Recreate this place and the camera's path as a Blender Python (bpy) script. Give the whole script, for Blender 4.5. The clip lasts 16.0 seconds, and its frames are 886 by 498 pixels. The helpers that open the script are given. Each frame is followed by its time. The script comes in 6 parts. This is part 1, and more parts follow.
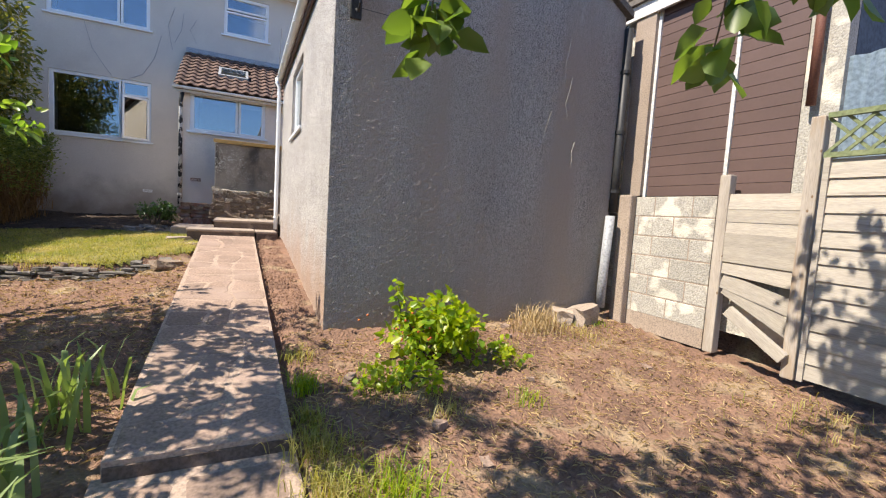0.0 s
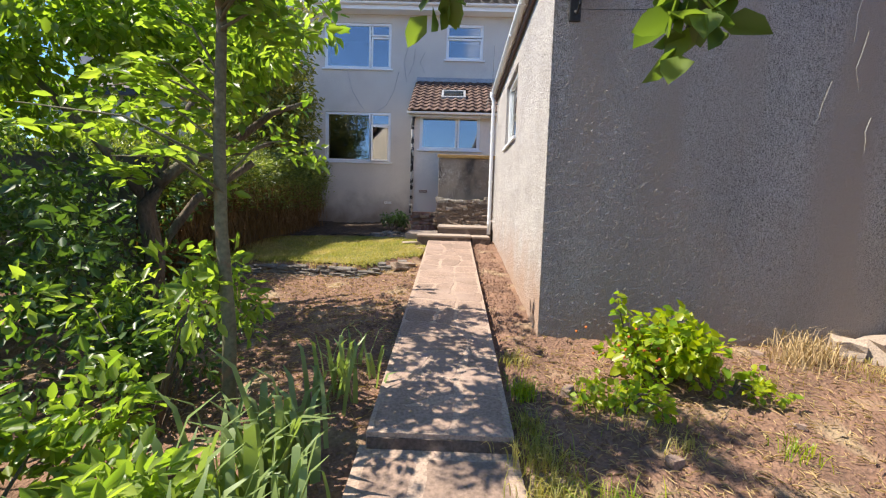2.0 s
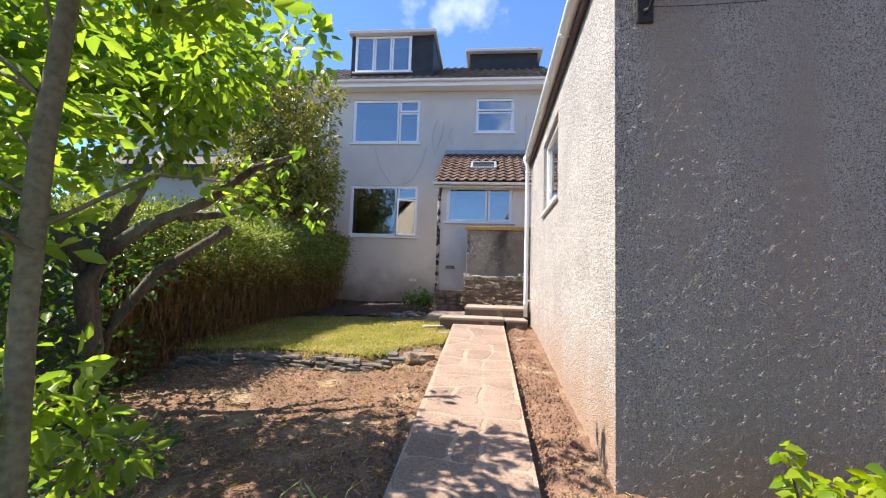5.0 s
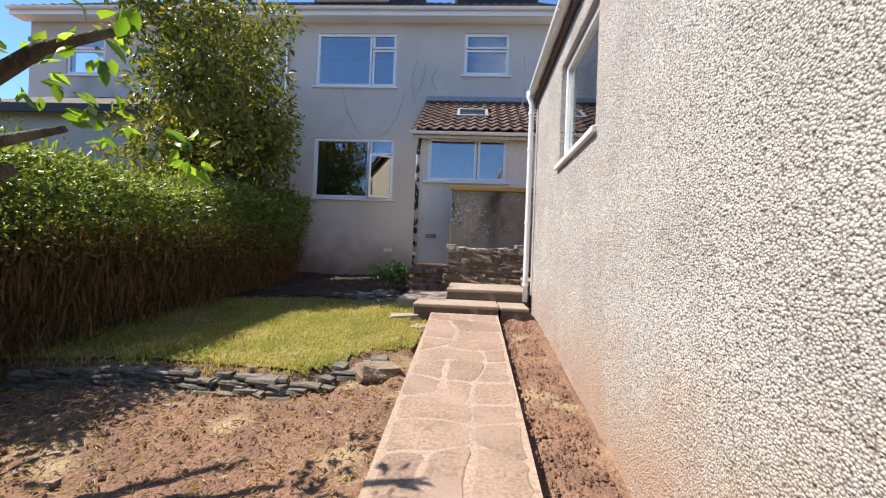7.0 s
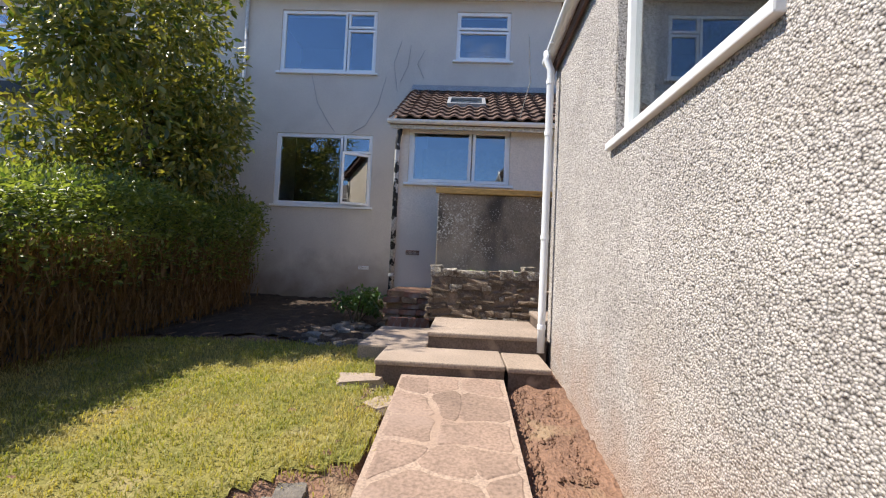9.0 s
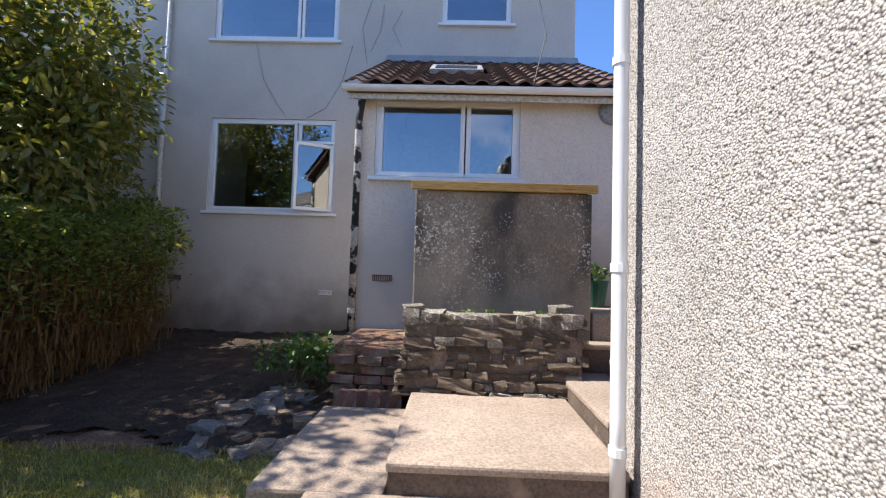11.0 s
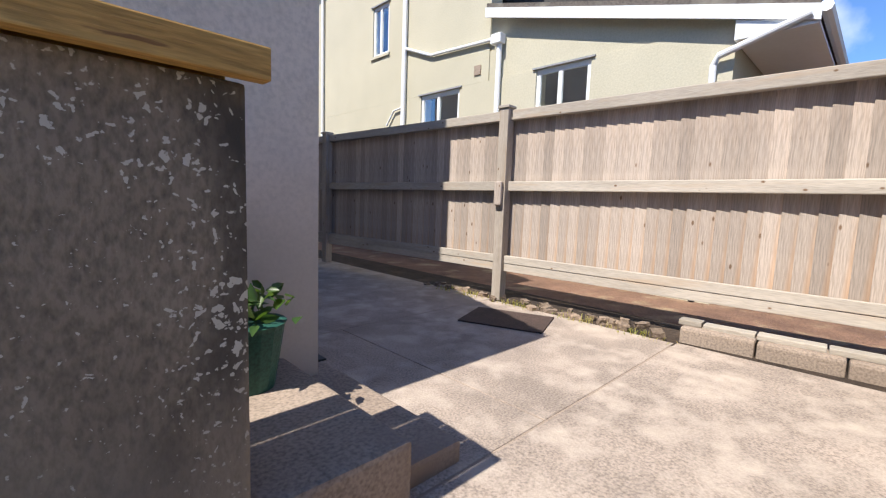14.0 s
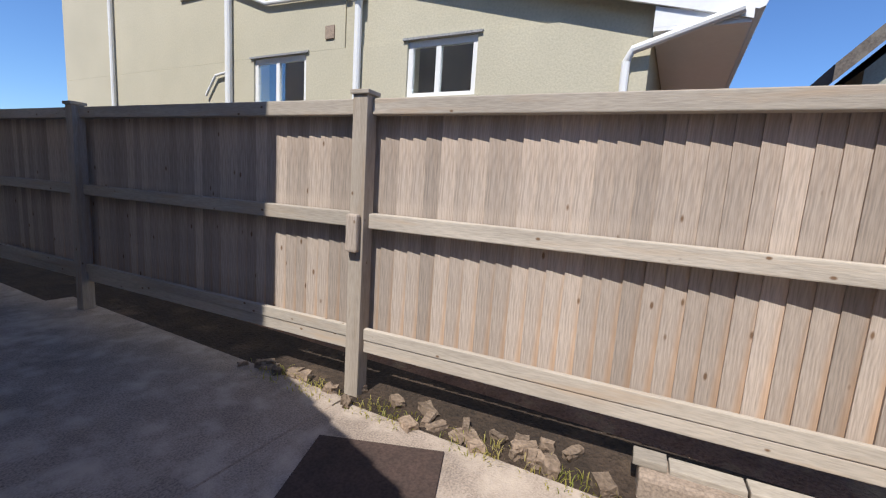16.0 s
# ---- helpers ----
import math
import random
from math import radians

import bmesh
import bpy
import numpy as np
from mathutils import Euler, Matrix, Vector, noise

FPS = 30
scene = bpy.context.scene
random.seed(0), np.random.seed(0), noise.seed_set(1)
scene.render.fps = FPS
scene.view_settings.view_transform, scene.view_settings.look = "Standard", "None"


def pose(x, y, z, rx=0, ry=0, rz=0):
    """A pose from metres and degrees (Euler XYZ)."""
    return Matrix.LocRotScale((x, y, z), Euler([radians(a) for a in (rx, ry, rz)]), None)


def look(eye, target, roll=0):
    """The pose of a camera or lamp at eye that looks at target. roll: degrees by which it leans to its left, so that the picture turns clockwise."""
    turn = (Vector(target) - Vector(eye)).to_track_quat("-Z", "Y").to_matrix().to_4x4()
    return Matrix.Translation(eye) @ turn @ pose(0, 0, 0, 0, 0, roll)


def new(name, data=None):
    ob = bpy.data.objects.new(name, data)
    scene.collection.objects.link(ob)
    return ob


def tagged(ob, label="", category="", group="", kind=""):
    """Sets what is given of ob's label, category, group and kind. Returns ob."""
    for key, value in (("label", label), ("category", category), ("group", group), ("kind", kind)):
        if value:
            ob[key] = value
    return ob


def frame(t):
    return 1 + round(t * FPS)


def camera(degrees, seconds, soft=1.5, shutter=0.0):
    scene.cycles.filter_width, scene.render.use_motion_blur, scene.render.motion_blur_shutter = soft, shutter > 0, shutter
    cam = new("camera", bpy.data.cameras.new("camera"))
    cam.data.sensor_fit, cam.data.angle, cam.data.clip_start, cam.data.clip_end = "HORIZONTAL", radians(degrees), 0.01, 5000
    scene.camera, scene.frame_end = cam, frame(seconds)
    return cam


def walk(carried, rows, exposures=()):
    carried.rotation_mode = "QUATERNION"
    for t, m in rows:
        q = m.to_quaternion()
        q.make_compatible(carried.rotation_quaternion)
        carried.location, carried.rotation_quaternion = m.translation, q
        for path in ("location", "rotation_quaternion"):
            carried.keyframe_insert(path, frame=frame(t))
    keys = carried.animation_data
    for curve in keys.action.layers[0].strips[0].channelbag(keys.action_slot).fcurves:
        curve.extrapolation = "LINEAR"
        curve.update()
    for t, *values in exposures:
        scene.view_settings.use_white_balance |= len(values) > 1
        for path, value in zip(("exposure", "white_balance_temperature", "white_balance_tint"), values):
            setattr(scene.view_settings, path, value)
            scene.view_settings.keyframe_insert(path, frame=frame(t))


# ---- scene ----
cam = camera(91.8, 16.0, soft=1.2)
PATH = [
    (0, (-0.136, 0.088, 1.291), (0.734, 1.882, 1.133), 3.5),
    (0.5, (-0.165, 0.074, 1.282), (0.834, 1.801, 1.133), 3.7),
    (1, (-0.2, 0.132, 1.281), (0.28, 2.065, 1.102), 2.5),
    (1.5, (-0.229, 0.142, 1.301), (-0.22, 2.132, 1.102), 1.5),
    (2, (-0.23, 0.13, 1.333), (-0.264, 2.121, 1.143), 1.7),
    (2.5, (-0.206, 0.088, 1.4), (-0.278, 2.081, 1.559), 1.6),
    (3, (-0.225, 0.032, 1.45), (-0.337, 1.968, 1.94), 2.1),
    (3.5, (-0.175, 0.133, 1.408), (-0.309, 2.079, 1.847), 1.9),
    (4, (-0.148, 0.41, 1.331), (-0.327, 2.39, 1.543), 2.0),
    (4.2, (-0.152, 0.604, 1.32), (-0.348, 2.583, 1.53), 1.8),
    (6.3, (-0.232, 2.548, 1.325), (-0.422, 4.538, 1.393), 1.9),
    (6.5, (-0.264, 2.717, 1.363), (-0.426, 4.709, 1.423), 2.4),
    (7, (-0.214, 3.181, 1.451), (-0.34, 5.177, 1.465), 2.2),
    (7.5, (-0.228, 3.666, 1.46), (-0.338, 5.663, 1.46), 2.3),
    (8, (-0.199, 4.094, 1.51), (-0.293, 6.092, 1.507), 2.4),
    (8.5, (-0.171, 4.502, 1.59), (-0.266, 6.5, 1.593), 2.5),
    (9, (-0.21, 5.004, 1.606), (-0.305, 7.0, 1.675), 2.6),
    (9.2, (-0.221, 5.205, 1.643), (-0.317, 7.202, 1.718), 2.5),
    (11.5, (-0.22, 7.589, 1.911), (-0.267, 9.586, 2.014), 1.7),
    (12, (-0.188, 8.109, 1.967), (-0.224, 10.109, 1.978), 1.6),
    (12.5, (-0.055, 8.658, 2.003), (-0.056, 10.658, 1.954), 1.0),
    (13, (0.047, 9.096, 2.113), (0.268, 11.083, 2.055), 0.2),
    (13.3, (0.137, 9.345, 2.204), (0.685, 11.265, 2.087), -1.3),
    (13.5, (0.23, 9.461, 2.226), (1.042, 11.285, 2.099), -1.6),
    (14, (0.58, 9.766, 2.311), (1.972, 11.187, 2.095), 2.0),
    (14.5, (0.958, 10.031, 2.429), (2.671, 11.042, 2.218), 2.4),
    (15, (1.278, 10.189, 2.505), (3.183, 10.756, 2.282), 3.5),
    (15.5, (1.657, 10.409, 2.601), (3.543, 11.021, 2.335), 3.5),
    (16, (1.993, 10.799, 2.768), (3.74, 11.727, 2.476), 3.7),
]
walk(cam, [(t, look(eye, target, roll)) for t, eye, target, roll in PATH], exposures=[(0, 1.1, 7000, 10), (2, 1.15, 7000, 10), (3, 1.24, 6950, 10), (4, 1.36, 6950, 10), (6.5, 1.08, 6950, 10), (8, 0.88, 6850, 10), (9, 0.88, 6850, 10), (11.5, 1.16, 6600, 10), (12.5, 1.18, 6650, 10), (13.2, 1.12, 6700, 10), (13.6, 0.98, 6750, 10), (14, 0.76, 6550, 10), (14.5, 0.66, 6450, 10), (15, 0.42, 6450, 10), (16, 0.3, 6450, 10)])

# ---- light ----
world = bpy.data.worlds.new("world")
scene.world = world
world.use_nodes = True
wn = world.node_tree.nodes
sky = wn.new("ShaderNodeTexSky")
sky.sky_type, sky.sun_disc = "NISHITA", False
sky.sun_elevation, sky.sun_rotation = radians(55), radians(267)
sky.ozone_density, sky.dust_density = 5.0, 0.1
# thin white clouds on the sky
cl_co = wn.new("ShaderNodeTexCoord")
cl_n = wn.new("ShaderNodeTexNoise")
cl_n.inputs["Scale"].default_value, cl_n.inputs["Detail"].default_value = 2.6, 7
cl_r = wn.new("ShaderNodeValToRGB")
cl_r.color_ramp.elements[0].position, cl_r.color_ramp.elements[1].position = 0.60, 0.76
cl_m = wn.new("ShaderNodeMixRGB")
cl_m.inputs[2].default_value = (8.5, 8.8, 9.2, 1)
wl = world.node_tree.links
wl.new(cl_co.outputs["Generated"], cl_n.inputs["Vector"])
wl.new(cl_n.outputs["Fac"], cl_r.inputs[0])
wl.new(cl_r.outputs[0], cl_m.inputs[0])
deep = wn.new("ShaderNodeMixRGB")
deep.blend_type = "MULTIPLY"
deep.inputs[0].default_value, deep.inputs[2].default_value = 1.0, (0.74, 0.93, 1.2, 1)
wl.new(sky.outputs[0], deep.inputs[1])
wl.new(deep.outputs[0], cl_m.inputs[1])
wl.new(cl_m.outputs[0], wn["Background"].inputs[0])
wn["Background"].inputs[1].default_value = 0.108
sun = new("sun", bpy.data.lights.new("sun", "SUN"))
sun.data.energy, sun.data.angle, sun.data.color = 4.8, radians(0.55), (1.0, 0.95, 0.87)
sun.matrix_world = look((-57, -0.8, 82), (0, 0, 0))


# ---- materials ----
def mat(name, c1, c2, rough=0.85, scale=6.0, fine=90.0, bump=0.3, dist=0.004, metal=0.0, stain=None, stain_scale=0.8, stain_pos=(0.5, 0.7), stretch=(1, 1, 1), island=0.0, spec=0.3, obj=0.0, mott=0.55, pebble=0.0, pit_shade=0.25, splash=None, knots=False, flakes=None):
    """A surface: two colours mixed by broad and fine noise, stains of a third, fine relief, and some difference from piece to piece."""
    m = bpy.data.materials.new(name)
    m.use_nodes = True
    n, l = m.node_tree.nodes, m.node_tree.links
    b = n["Principled BSDF"]
    b.inputs["Roughness"].default_value, b.inputs["Metallic"].default_value, b.inputs["Specular IOR Level"].default_value = rough, metal, spec
    co, mp = n.new("ShaderNodeTexCoord"), n.new("ShaderNodeMapping")
    mp.inputs["Scale"].default_value = stretch
    l.new(co.outputs["Object"], mp.inputs[0])

    def noise_tex(sc, det=5.0):
        t = n.new("ShaderNodeTexNoise")
        t.inputs["Scale"].default_value, t.inputs["Detail"].default_value = sc, det
        l.new(mp.outputs[0], t.inputs["Vector"])
        return t.outputs["Fac"]

    def mixed(f, a, c):
        x = n.new("ShaderNodeMixRGB")
        for k, v in ((0, f), (1, a), (2, c)):
            if isinstance(v, tuple):
                x.inputs[k].default_value = (*v, 1)
            elif isinstance(v, float):
                x.inputs[k].default_value = v
            else:
                l.new(v, x.inputs[k])
        return x.outputs[0]

    def ramp(f, lo, hi):
        r = n.new("ShaderNodeMapRange")
        r.inputs[1].default_value, r.inputs[2].default_value = lo, hi
        l.new(f, r.inputs[0])
        return r.outputs[0]

    fine_n = noise_tex(fine, 4.0)
    col = mixed(ramp(noise_tex(scale), 0.32, 0.68), c1, c2)
    dark = n.new("ShaderNodeMixRGB")
    dark.blend_type = "MULTIPLY"
    dark.inputs[0].default_value = mott
    l.new(col, dark.inputs[1])
    l.new(ramp(fine_n, 0.2, 0.62), dark.inputs[2])
    col = dark.outputs[0]
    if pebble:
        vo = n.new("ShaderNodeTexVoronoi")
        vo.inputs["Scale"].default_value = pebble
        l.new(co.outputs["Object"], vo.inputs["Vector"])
        # shade in the crevices between pebbles, painted as a darker colour
        col = mixed(ramp(vo.outputs["Distance"], 0.45, 0.85), col, tuple(v * pit_shade for v in c2))
        sp = n.new("ShaderNodeMixRGB")
        sp.blend_type = "SOFT_LIGHT"
        sp.inputs[0].default_value = 0.4
        l.new(col, sp.inputs[1])
        l.new(vo.outputs["Color"], sp.inputs[2])
        bw_ = n.new("ShaderNodeRGBToBW")
        l.new(vo.outputs["Color"], bw_.inputs[0])
        l.new(bw_.outputs[0], sp.inputs[2])
        col = sp.outputs[0]
    if stain:
        col = mixed(ramp(noise_tex(stain_scale, 8.0), *stain_pos), col, stain)
    if flakes:
        # pale crusts of lichen and flaking limewash, thick in some places and thin in others
        wv, fv, fm = n.new("ShaderNodeTexNoise"), n.new("ShaderNodeTexVoronoi"), n.new("ShaderNodeVectorMath")
        wv.inputs["Scale"].default_value, wv.inputs["Detail"].default_value = 26.0, 4
        fv.inputs["Scale"].default_value, fv.inputs["Randomness"].default_value = 46.0, 1.0
        fm.operation = "MULTIPLY_ADD"
        fm.inputs[1].default_value = (0.08, 0.08, 0.08)
        l.new(co.outputs["Object"], wv.inputs["Vector"])
        l.new(wv.outputs["Color"], fm.inputs[0])
        l.new(co.outputs["Object"], fm.inputs[2])
        l.new(fm.outputs[0], fv.inputs["Vector"])
        dn = n.new("ShaderNodeTexNoise")
        dn.inputs["Scale"].default_value, dn.inputs["Detail"].default_value = 1.7, 3
        l.new(co.outputs["Object"], dn.inputs["Vector"])
        dens = n.new("ShaderNodeMapRange")
        for q, v in enumerate((0.40, 0.62, 0.14, 0.56)):
            dens.inputs[q + 1].default_value = v
        l.new(dn.outputs["Fac"], dens.inputs[0])
        cell, size = n.new("ShaderNodeSeparateColor"), n.new("ShaderNodeMath")
        l.new(fv.outputs["Color"], cell.inputs[0])
        size.operation = "MULTIPLY"
        l.new(cell.outputs[0], size.inputs[0])
        l.new(dens.outputs[0], size.inputs[1])
        gap, hit_ = n.new("ShaderNodeMath"), n.new("ShaderNodeMapRange")
        gap.operation = "SUBTRACT"
        l.new(size.outputs[0], gap.inputs[0])
        l.new(fv.outputs["Distance"], gap.inputs[1])
        for q, v in enumerate((-0.06, 0.02, 0.0, 0.85)):
            hit_.inputs[q + 1].default_value = v
        l.new(gap.outputs[0], hit_.inputs[0])
        col = mixed(hit_.outputs[0], col, flakes)
    if knots:
        km, kv = n.new("ShaderNodeMapping"), n.new("ShaderNodeTexVoronoi")
        km.inputs["Scale"].default_value = tuple(3.2 / (0.5 + 0.1 * v) if v < 1 else 9.0 for v in stretch)
        kv.inputs["Scale"].default_value = 1.0
        l.new(co.outputs["Object"], km.inputs[0])
        if obj:
            oi, ad = n.new("ShaderNodeObjectInfo"), n.new("ShaderNodeVectorMath")
            ad.operation = "MULTIPLY_ADD"
            ad.inputs[1].default_value = (37, 37, 37)
            l.new(oi.outputs["Random"], ad.inputs[0])
            l.new(km.outputs[0], ad.inputs[2])
            l.new(ad.outputs[0], kv.inputs["Vector"])
        else:
            l.new(km.outputs[0], kv.inputs["Vector"])
        col = mixed(ramp(kv.outputs["Distance"], 0.10, 0.05), col, (0.17, 0.105, 0.065))
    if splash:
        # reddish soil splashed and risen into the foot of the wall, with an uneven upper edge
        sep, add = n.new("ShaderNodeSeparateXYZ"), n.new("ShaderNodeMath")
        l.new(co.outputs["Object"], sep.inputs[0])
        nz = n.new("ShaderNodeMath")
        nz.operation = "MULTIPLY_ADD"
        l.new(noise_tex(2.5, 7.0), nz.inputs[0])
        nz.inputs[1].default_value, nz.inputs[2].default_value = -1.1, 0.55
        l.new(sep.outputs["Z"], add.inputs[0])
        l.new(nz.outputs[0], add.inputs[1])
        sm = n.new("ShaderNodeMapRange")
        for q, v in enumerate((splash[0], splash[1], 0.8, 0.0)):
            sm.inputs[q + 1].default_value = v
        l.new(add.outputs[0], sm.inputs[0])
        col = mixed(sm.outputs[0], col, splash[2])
    if island or obj:
        hv = n.new("ShaderNodeHueSaturation")
        l.new(col, hv.inputs["Color"])
        src = n.new("ShaderNodeObjectInfo").outputs["Random"] if obj else n.new("ShaderNodeNewGeometry").outputs["Random Per Island"]
        v = n.new("ShaderNodeMapRange")
        k = obj or island
        v.inputs[3].default_value, v.inputs[4].default_value = 1 - k, 1 + k
        l.new(src, v.inputs[0])
        l.new(v.outputs[0], hv.inputs["Value"])
        col = hv.outputs[0]
    l.new(col, b.inputs["Base Color"])
    bp = n.new("ShaderNodeBump")
    bp.inputs["Strength"].default_value, bp.inputs["Distance"].default_value = bump, dist
    l.new(fine_n if not pebble else vo.outputs["Distance"], bp.inputs["Height"])
    bp.invert = bool(pebble)
    l.new(bp.outputs[0], b.inputs["Normal"])
    return m


def leaf_mat(name, c1, c2, trans=0.45, rough=0.45, patch=None):
    """Leaves: colour differs from leaf to leaf, light shines through."""
    m = bpy.data.materials.new(name)
    m.use_nodes = True
    n, l = m.node_tree.nodes, m.node_tree.links
    b = n["Principled BSDF"]
    b.inputs["Roughness"].default_value, b.inputs["Specular IOR Level"].default_value = rough - 0.06, 0.5
    g, x = n.new("ShaderNodeNewGeometry"), n.new("ShaderNodeMixRGB")
    x.inputs[1].default_value, x.inputs[2].default_value = (*c1, 1), (*c2, 1)
    l.new(g.outputs["Random Per Island"], x.inputs[0])
    if patch:
        # worn, dried-out patches
        co, nz, pr, pm = n.new("ShaderNodeTexCoord"), n.new("ShaderNodeTexNoise"), n.new("ShaderNodeMapRange"), n.new("ShaderNodeMixRGB")
        nz.inputs["Scale"].default_value, nz.inputs["Detail"].default_value = 1.6, 5
        pr.inputs[1].default_value, pr.inputs[2].default_value = 0.42, 0.66
        pm.inputs[2].default_value = (*patch, 1)
        l.new(co.outputs["Object"], nz.inputs["Vector"])
        l.new(nz.outputs["Fac"], pr.inputs[0])
        l.new(pr.outputs[0], pm.inputs[0])
        l.new(x.outputs[0], pm.inputs[1])
        x = pm
    l.new(x.outputs[0], b.inputs["Base Color"])
    t, mx = n.new("ShaderNodeBsdfTranslucent"), n.new("ShaderNodeMixShader")
    y = n.new("ShaderNodeMixRGB")
    y.blend_type = "MULTIPLY"
    y.inputs[0].default_value, y.inputs[2].default_value = 1.0, (1.75, 1.8, 0.7, 1)
    l.new(x.outputs[0], y.inputs[1])
    l.new(y.outputs[0], t.inputs[0])
    mx.inputs[0].default_value = trans
    l.new(b.outputs[0], mx.inputs[1])
    l.new(t.outputs[0], mx.inputs[2])
    l.new(mx.outputs[0], n["Material Output"].inputs[0])
    return m


def glass_mat(name, ior=2.0, tint=(0.75, 0.82, 0.85)):
    m = bpy.data.materials.new(name)
    m.use_nodes = True
    b = m.node_tree.nodes["Principled BSDF"]
    b.inputs["Base Color"].default_value = (*tint, 1)
    b.inputs["Roughness"].default_value, b.inputs["IOR"].default_value, b.inputs["Transmission Weight"].default_value = 0.0, ior, 1.0
    return m


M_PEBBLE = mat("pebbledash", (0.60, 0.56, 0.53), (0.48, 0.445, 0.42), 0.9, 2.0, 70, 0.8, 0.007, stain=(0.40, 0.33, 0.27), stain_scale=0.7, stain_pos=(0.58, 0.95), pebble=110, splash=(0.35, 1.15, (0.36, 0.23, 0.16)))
M_GABLE = mat("pebbledash_grey", (0.55, 0.51, 0.475), (0.445, 0.41, 0.38), 0.9, 1.6, 80, 0.9, 0.007, pit_shade=0.12, stain=(0.33, 0.275, 0.235), stain_scale=1.0, stain_pos=(0.45, 0.68), stretch=(1.7, 1.7, 0.24), pebble=120, splash=(0.2, 1.4, (0.31, 0.255, 0.21)))
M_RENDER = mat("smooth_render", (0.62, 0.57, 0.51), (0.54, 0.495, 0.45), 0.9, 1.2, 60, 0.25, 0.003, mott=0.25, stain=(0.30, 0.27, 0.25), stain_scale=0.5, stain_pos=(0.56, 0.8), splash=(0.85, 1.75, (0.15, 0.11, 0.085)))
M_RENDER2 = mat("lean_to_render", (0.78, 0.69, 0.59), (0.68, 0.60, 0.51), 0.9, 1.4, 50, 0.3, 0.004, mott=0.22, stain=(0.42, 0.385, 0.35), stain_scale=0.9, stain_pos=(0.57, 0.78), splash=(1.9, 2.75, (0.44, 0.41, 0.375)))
M_DARKREND = mat("lichen_render", (0.19, 0.152, 0.112), (0.36, 0.295, 0.225), 0.95, 1.5, 60, 0.6, 0.006, stain=(0.075, 0.065, 0.055), stain_scale=1.8, stain_pos=(0.52, 0.66), stretch=(1.5, 1.5, 0.75), flakes=(0.62, 0.58, 0.50), splash=(1.35, 2.05, (0.33, 0.27, 0.205)))
M_CREAM = mat("cream_render", (0.53, 0.495, 0.385), (0.48, 0.45, 0.35), 0.9, 1.0, 40, 0.4, 0.006, mott=0.15)
M_SOIL = mat("red_soil", (0.29, 0.168, 0.113), (0.185, 0.108, 0.076), 1.0, 3.0, 45, 1.0, 0.03, stain=(0.40, 0.31, 0.19), stain_scale=2.6, stain_pos=(0.54, 0.78))
M_LAWN = mat("lawn_soil", (0.16, 0.16, 0.035), (0.27, 0.23, 0.07), 1.0, 2.4, 60, 0.8, 0.02, stain=(0.30, 0.24, 0.13), stain_scale=3.0, stain_pos=(0.6, 0.8))
M_MORTAR = mat("path_mortar", (0.42, 0.312, 0.242), (0.35, 0.26, 0.205), 0.95, 2.0, 60, 0.5, 0.005, stain=(0.30, 0.21, 0.16), stain_scale=1.3, stain_pos=(0.55, 0.8))
M_STONE = mat("paving_stone", (0.32, 0.225, 0.175), (0.255, 0.18, 0.14), 0.9, 3.0, 50, 0.5, 0.006, stain=(0.30, 0.22, 0.18), stain_scale=2.0, stain_pos=(0.52, 0.75), obj=0.14)
M_CONC = mat("concrete", (0.41, 0.325, 0.26), (0.30, 0.235, 0.185), 0.92, 1.5, 70, 0.4, 0.005, stain=(0.25, 0.19, 0.15), stain_scale=1.6, stain_pos=(0.55, 0.78))
# riser concrete: brown stains, plus the unlit face's shade put into the colour
M_RISER = mat("stained_shaded_concrete", (0.17, 0.125, 0.10), (0.11, 0.082, 0.066), 0.95, 4.0, 60, 0.6, 0.006, stain=(0.24, 0.18, 0.14), stain_scale=5, stain_pos=(0.58, 0.7))
M_DRIVE = mat("drive_concrete", (0.43, 0.35, 0.29), (0.30, 0.245, 0.205), 0.92, 2.6, 85, 0.7, 0.007, mott=0.62, stain=(0.46, 0.385, 0.32), stain_scale=5.0, stain_pos=(0.46, 0.72))
M_BLOCK = mat("concrete_block", (0.46, 0.43, 0.375), (0.34, 0.315, 0.28), 0.95, 3.0, 60, 0.7, 0.008, obj=0.1, stain=(0.58, 0.53, 0.45), stain_scale=3, stain_pos=(0.54, 0.6))
M_PEEL = mat("peeling_paint", (0.72, 0.70, 0.67), (0.60, 0.58, 0.55), 0.7, 3, 40, 0.3, 0.003, stain=(0.03, 0.03, 0.03), stain_scale=7, stain_pos=(0.5, 0.55))
M_RUBBLE = mat("rubble_stone", (0.23, 0.165, 0.12), (0.33, 0.255, 0.19), 0.95, 5.0, 36, 1.0, 0.022, stain=(0.50, 0.45, 0.38), stain_scale=6, stain_pos=(0.62, 0.72), obj=0.3)
M_SLATE = mat("slate_stone", (0.16, 0.145, 0.13), (0.27, 0.235, 0.20), 0.85, 5.0, 60, 0.7, 0.01, obj=0.3)
M_BRICK = mat("old_red_brick", (0.22, 0.11, 0.08), (0.14, 0.08, 0.065), 0.95, 6.0, 60, 0.7, 0.008, stain=(0.25, 0.23, 0.22), stain_scale=5, stain_pos=(0.5, 0.7), obj=0.3)
M_TILE = mat("clay_tile", (0.155, 0.092, 0.07), (0.10, 0.068, 0.056), 0.85, 2.0, 50, 0.5, 0.006, stain=(0.10, 0.085, 0.075), stain_scale=2, stain_pos=(0.5, 0.7), obj=0.25)
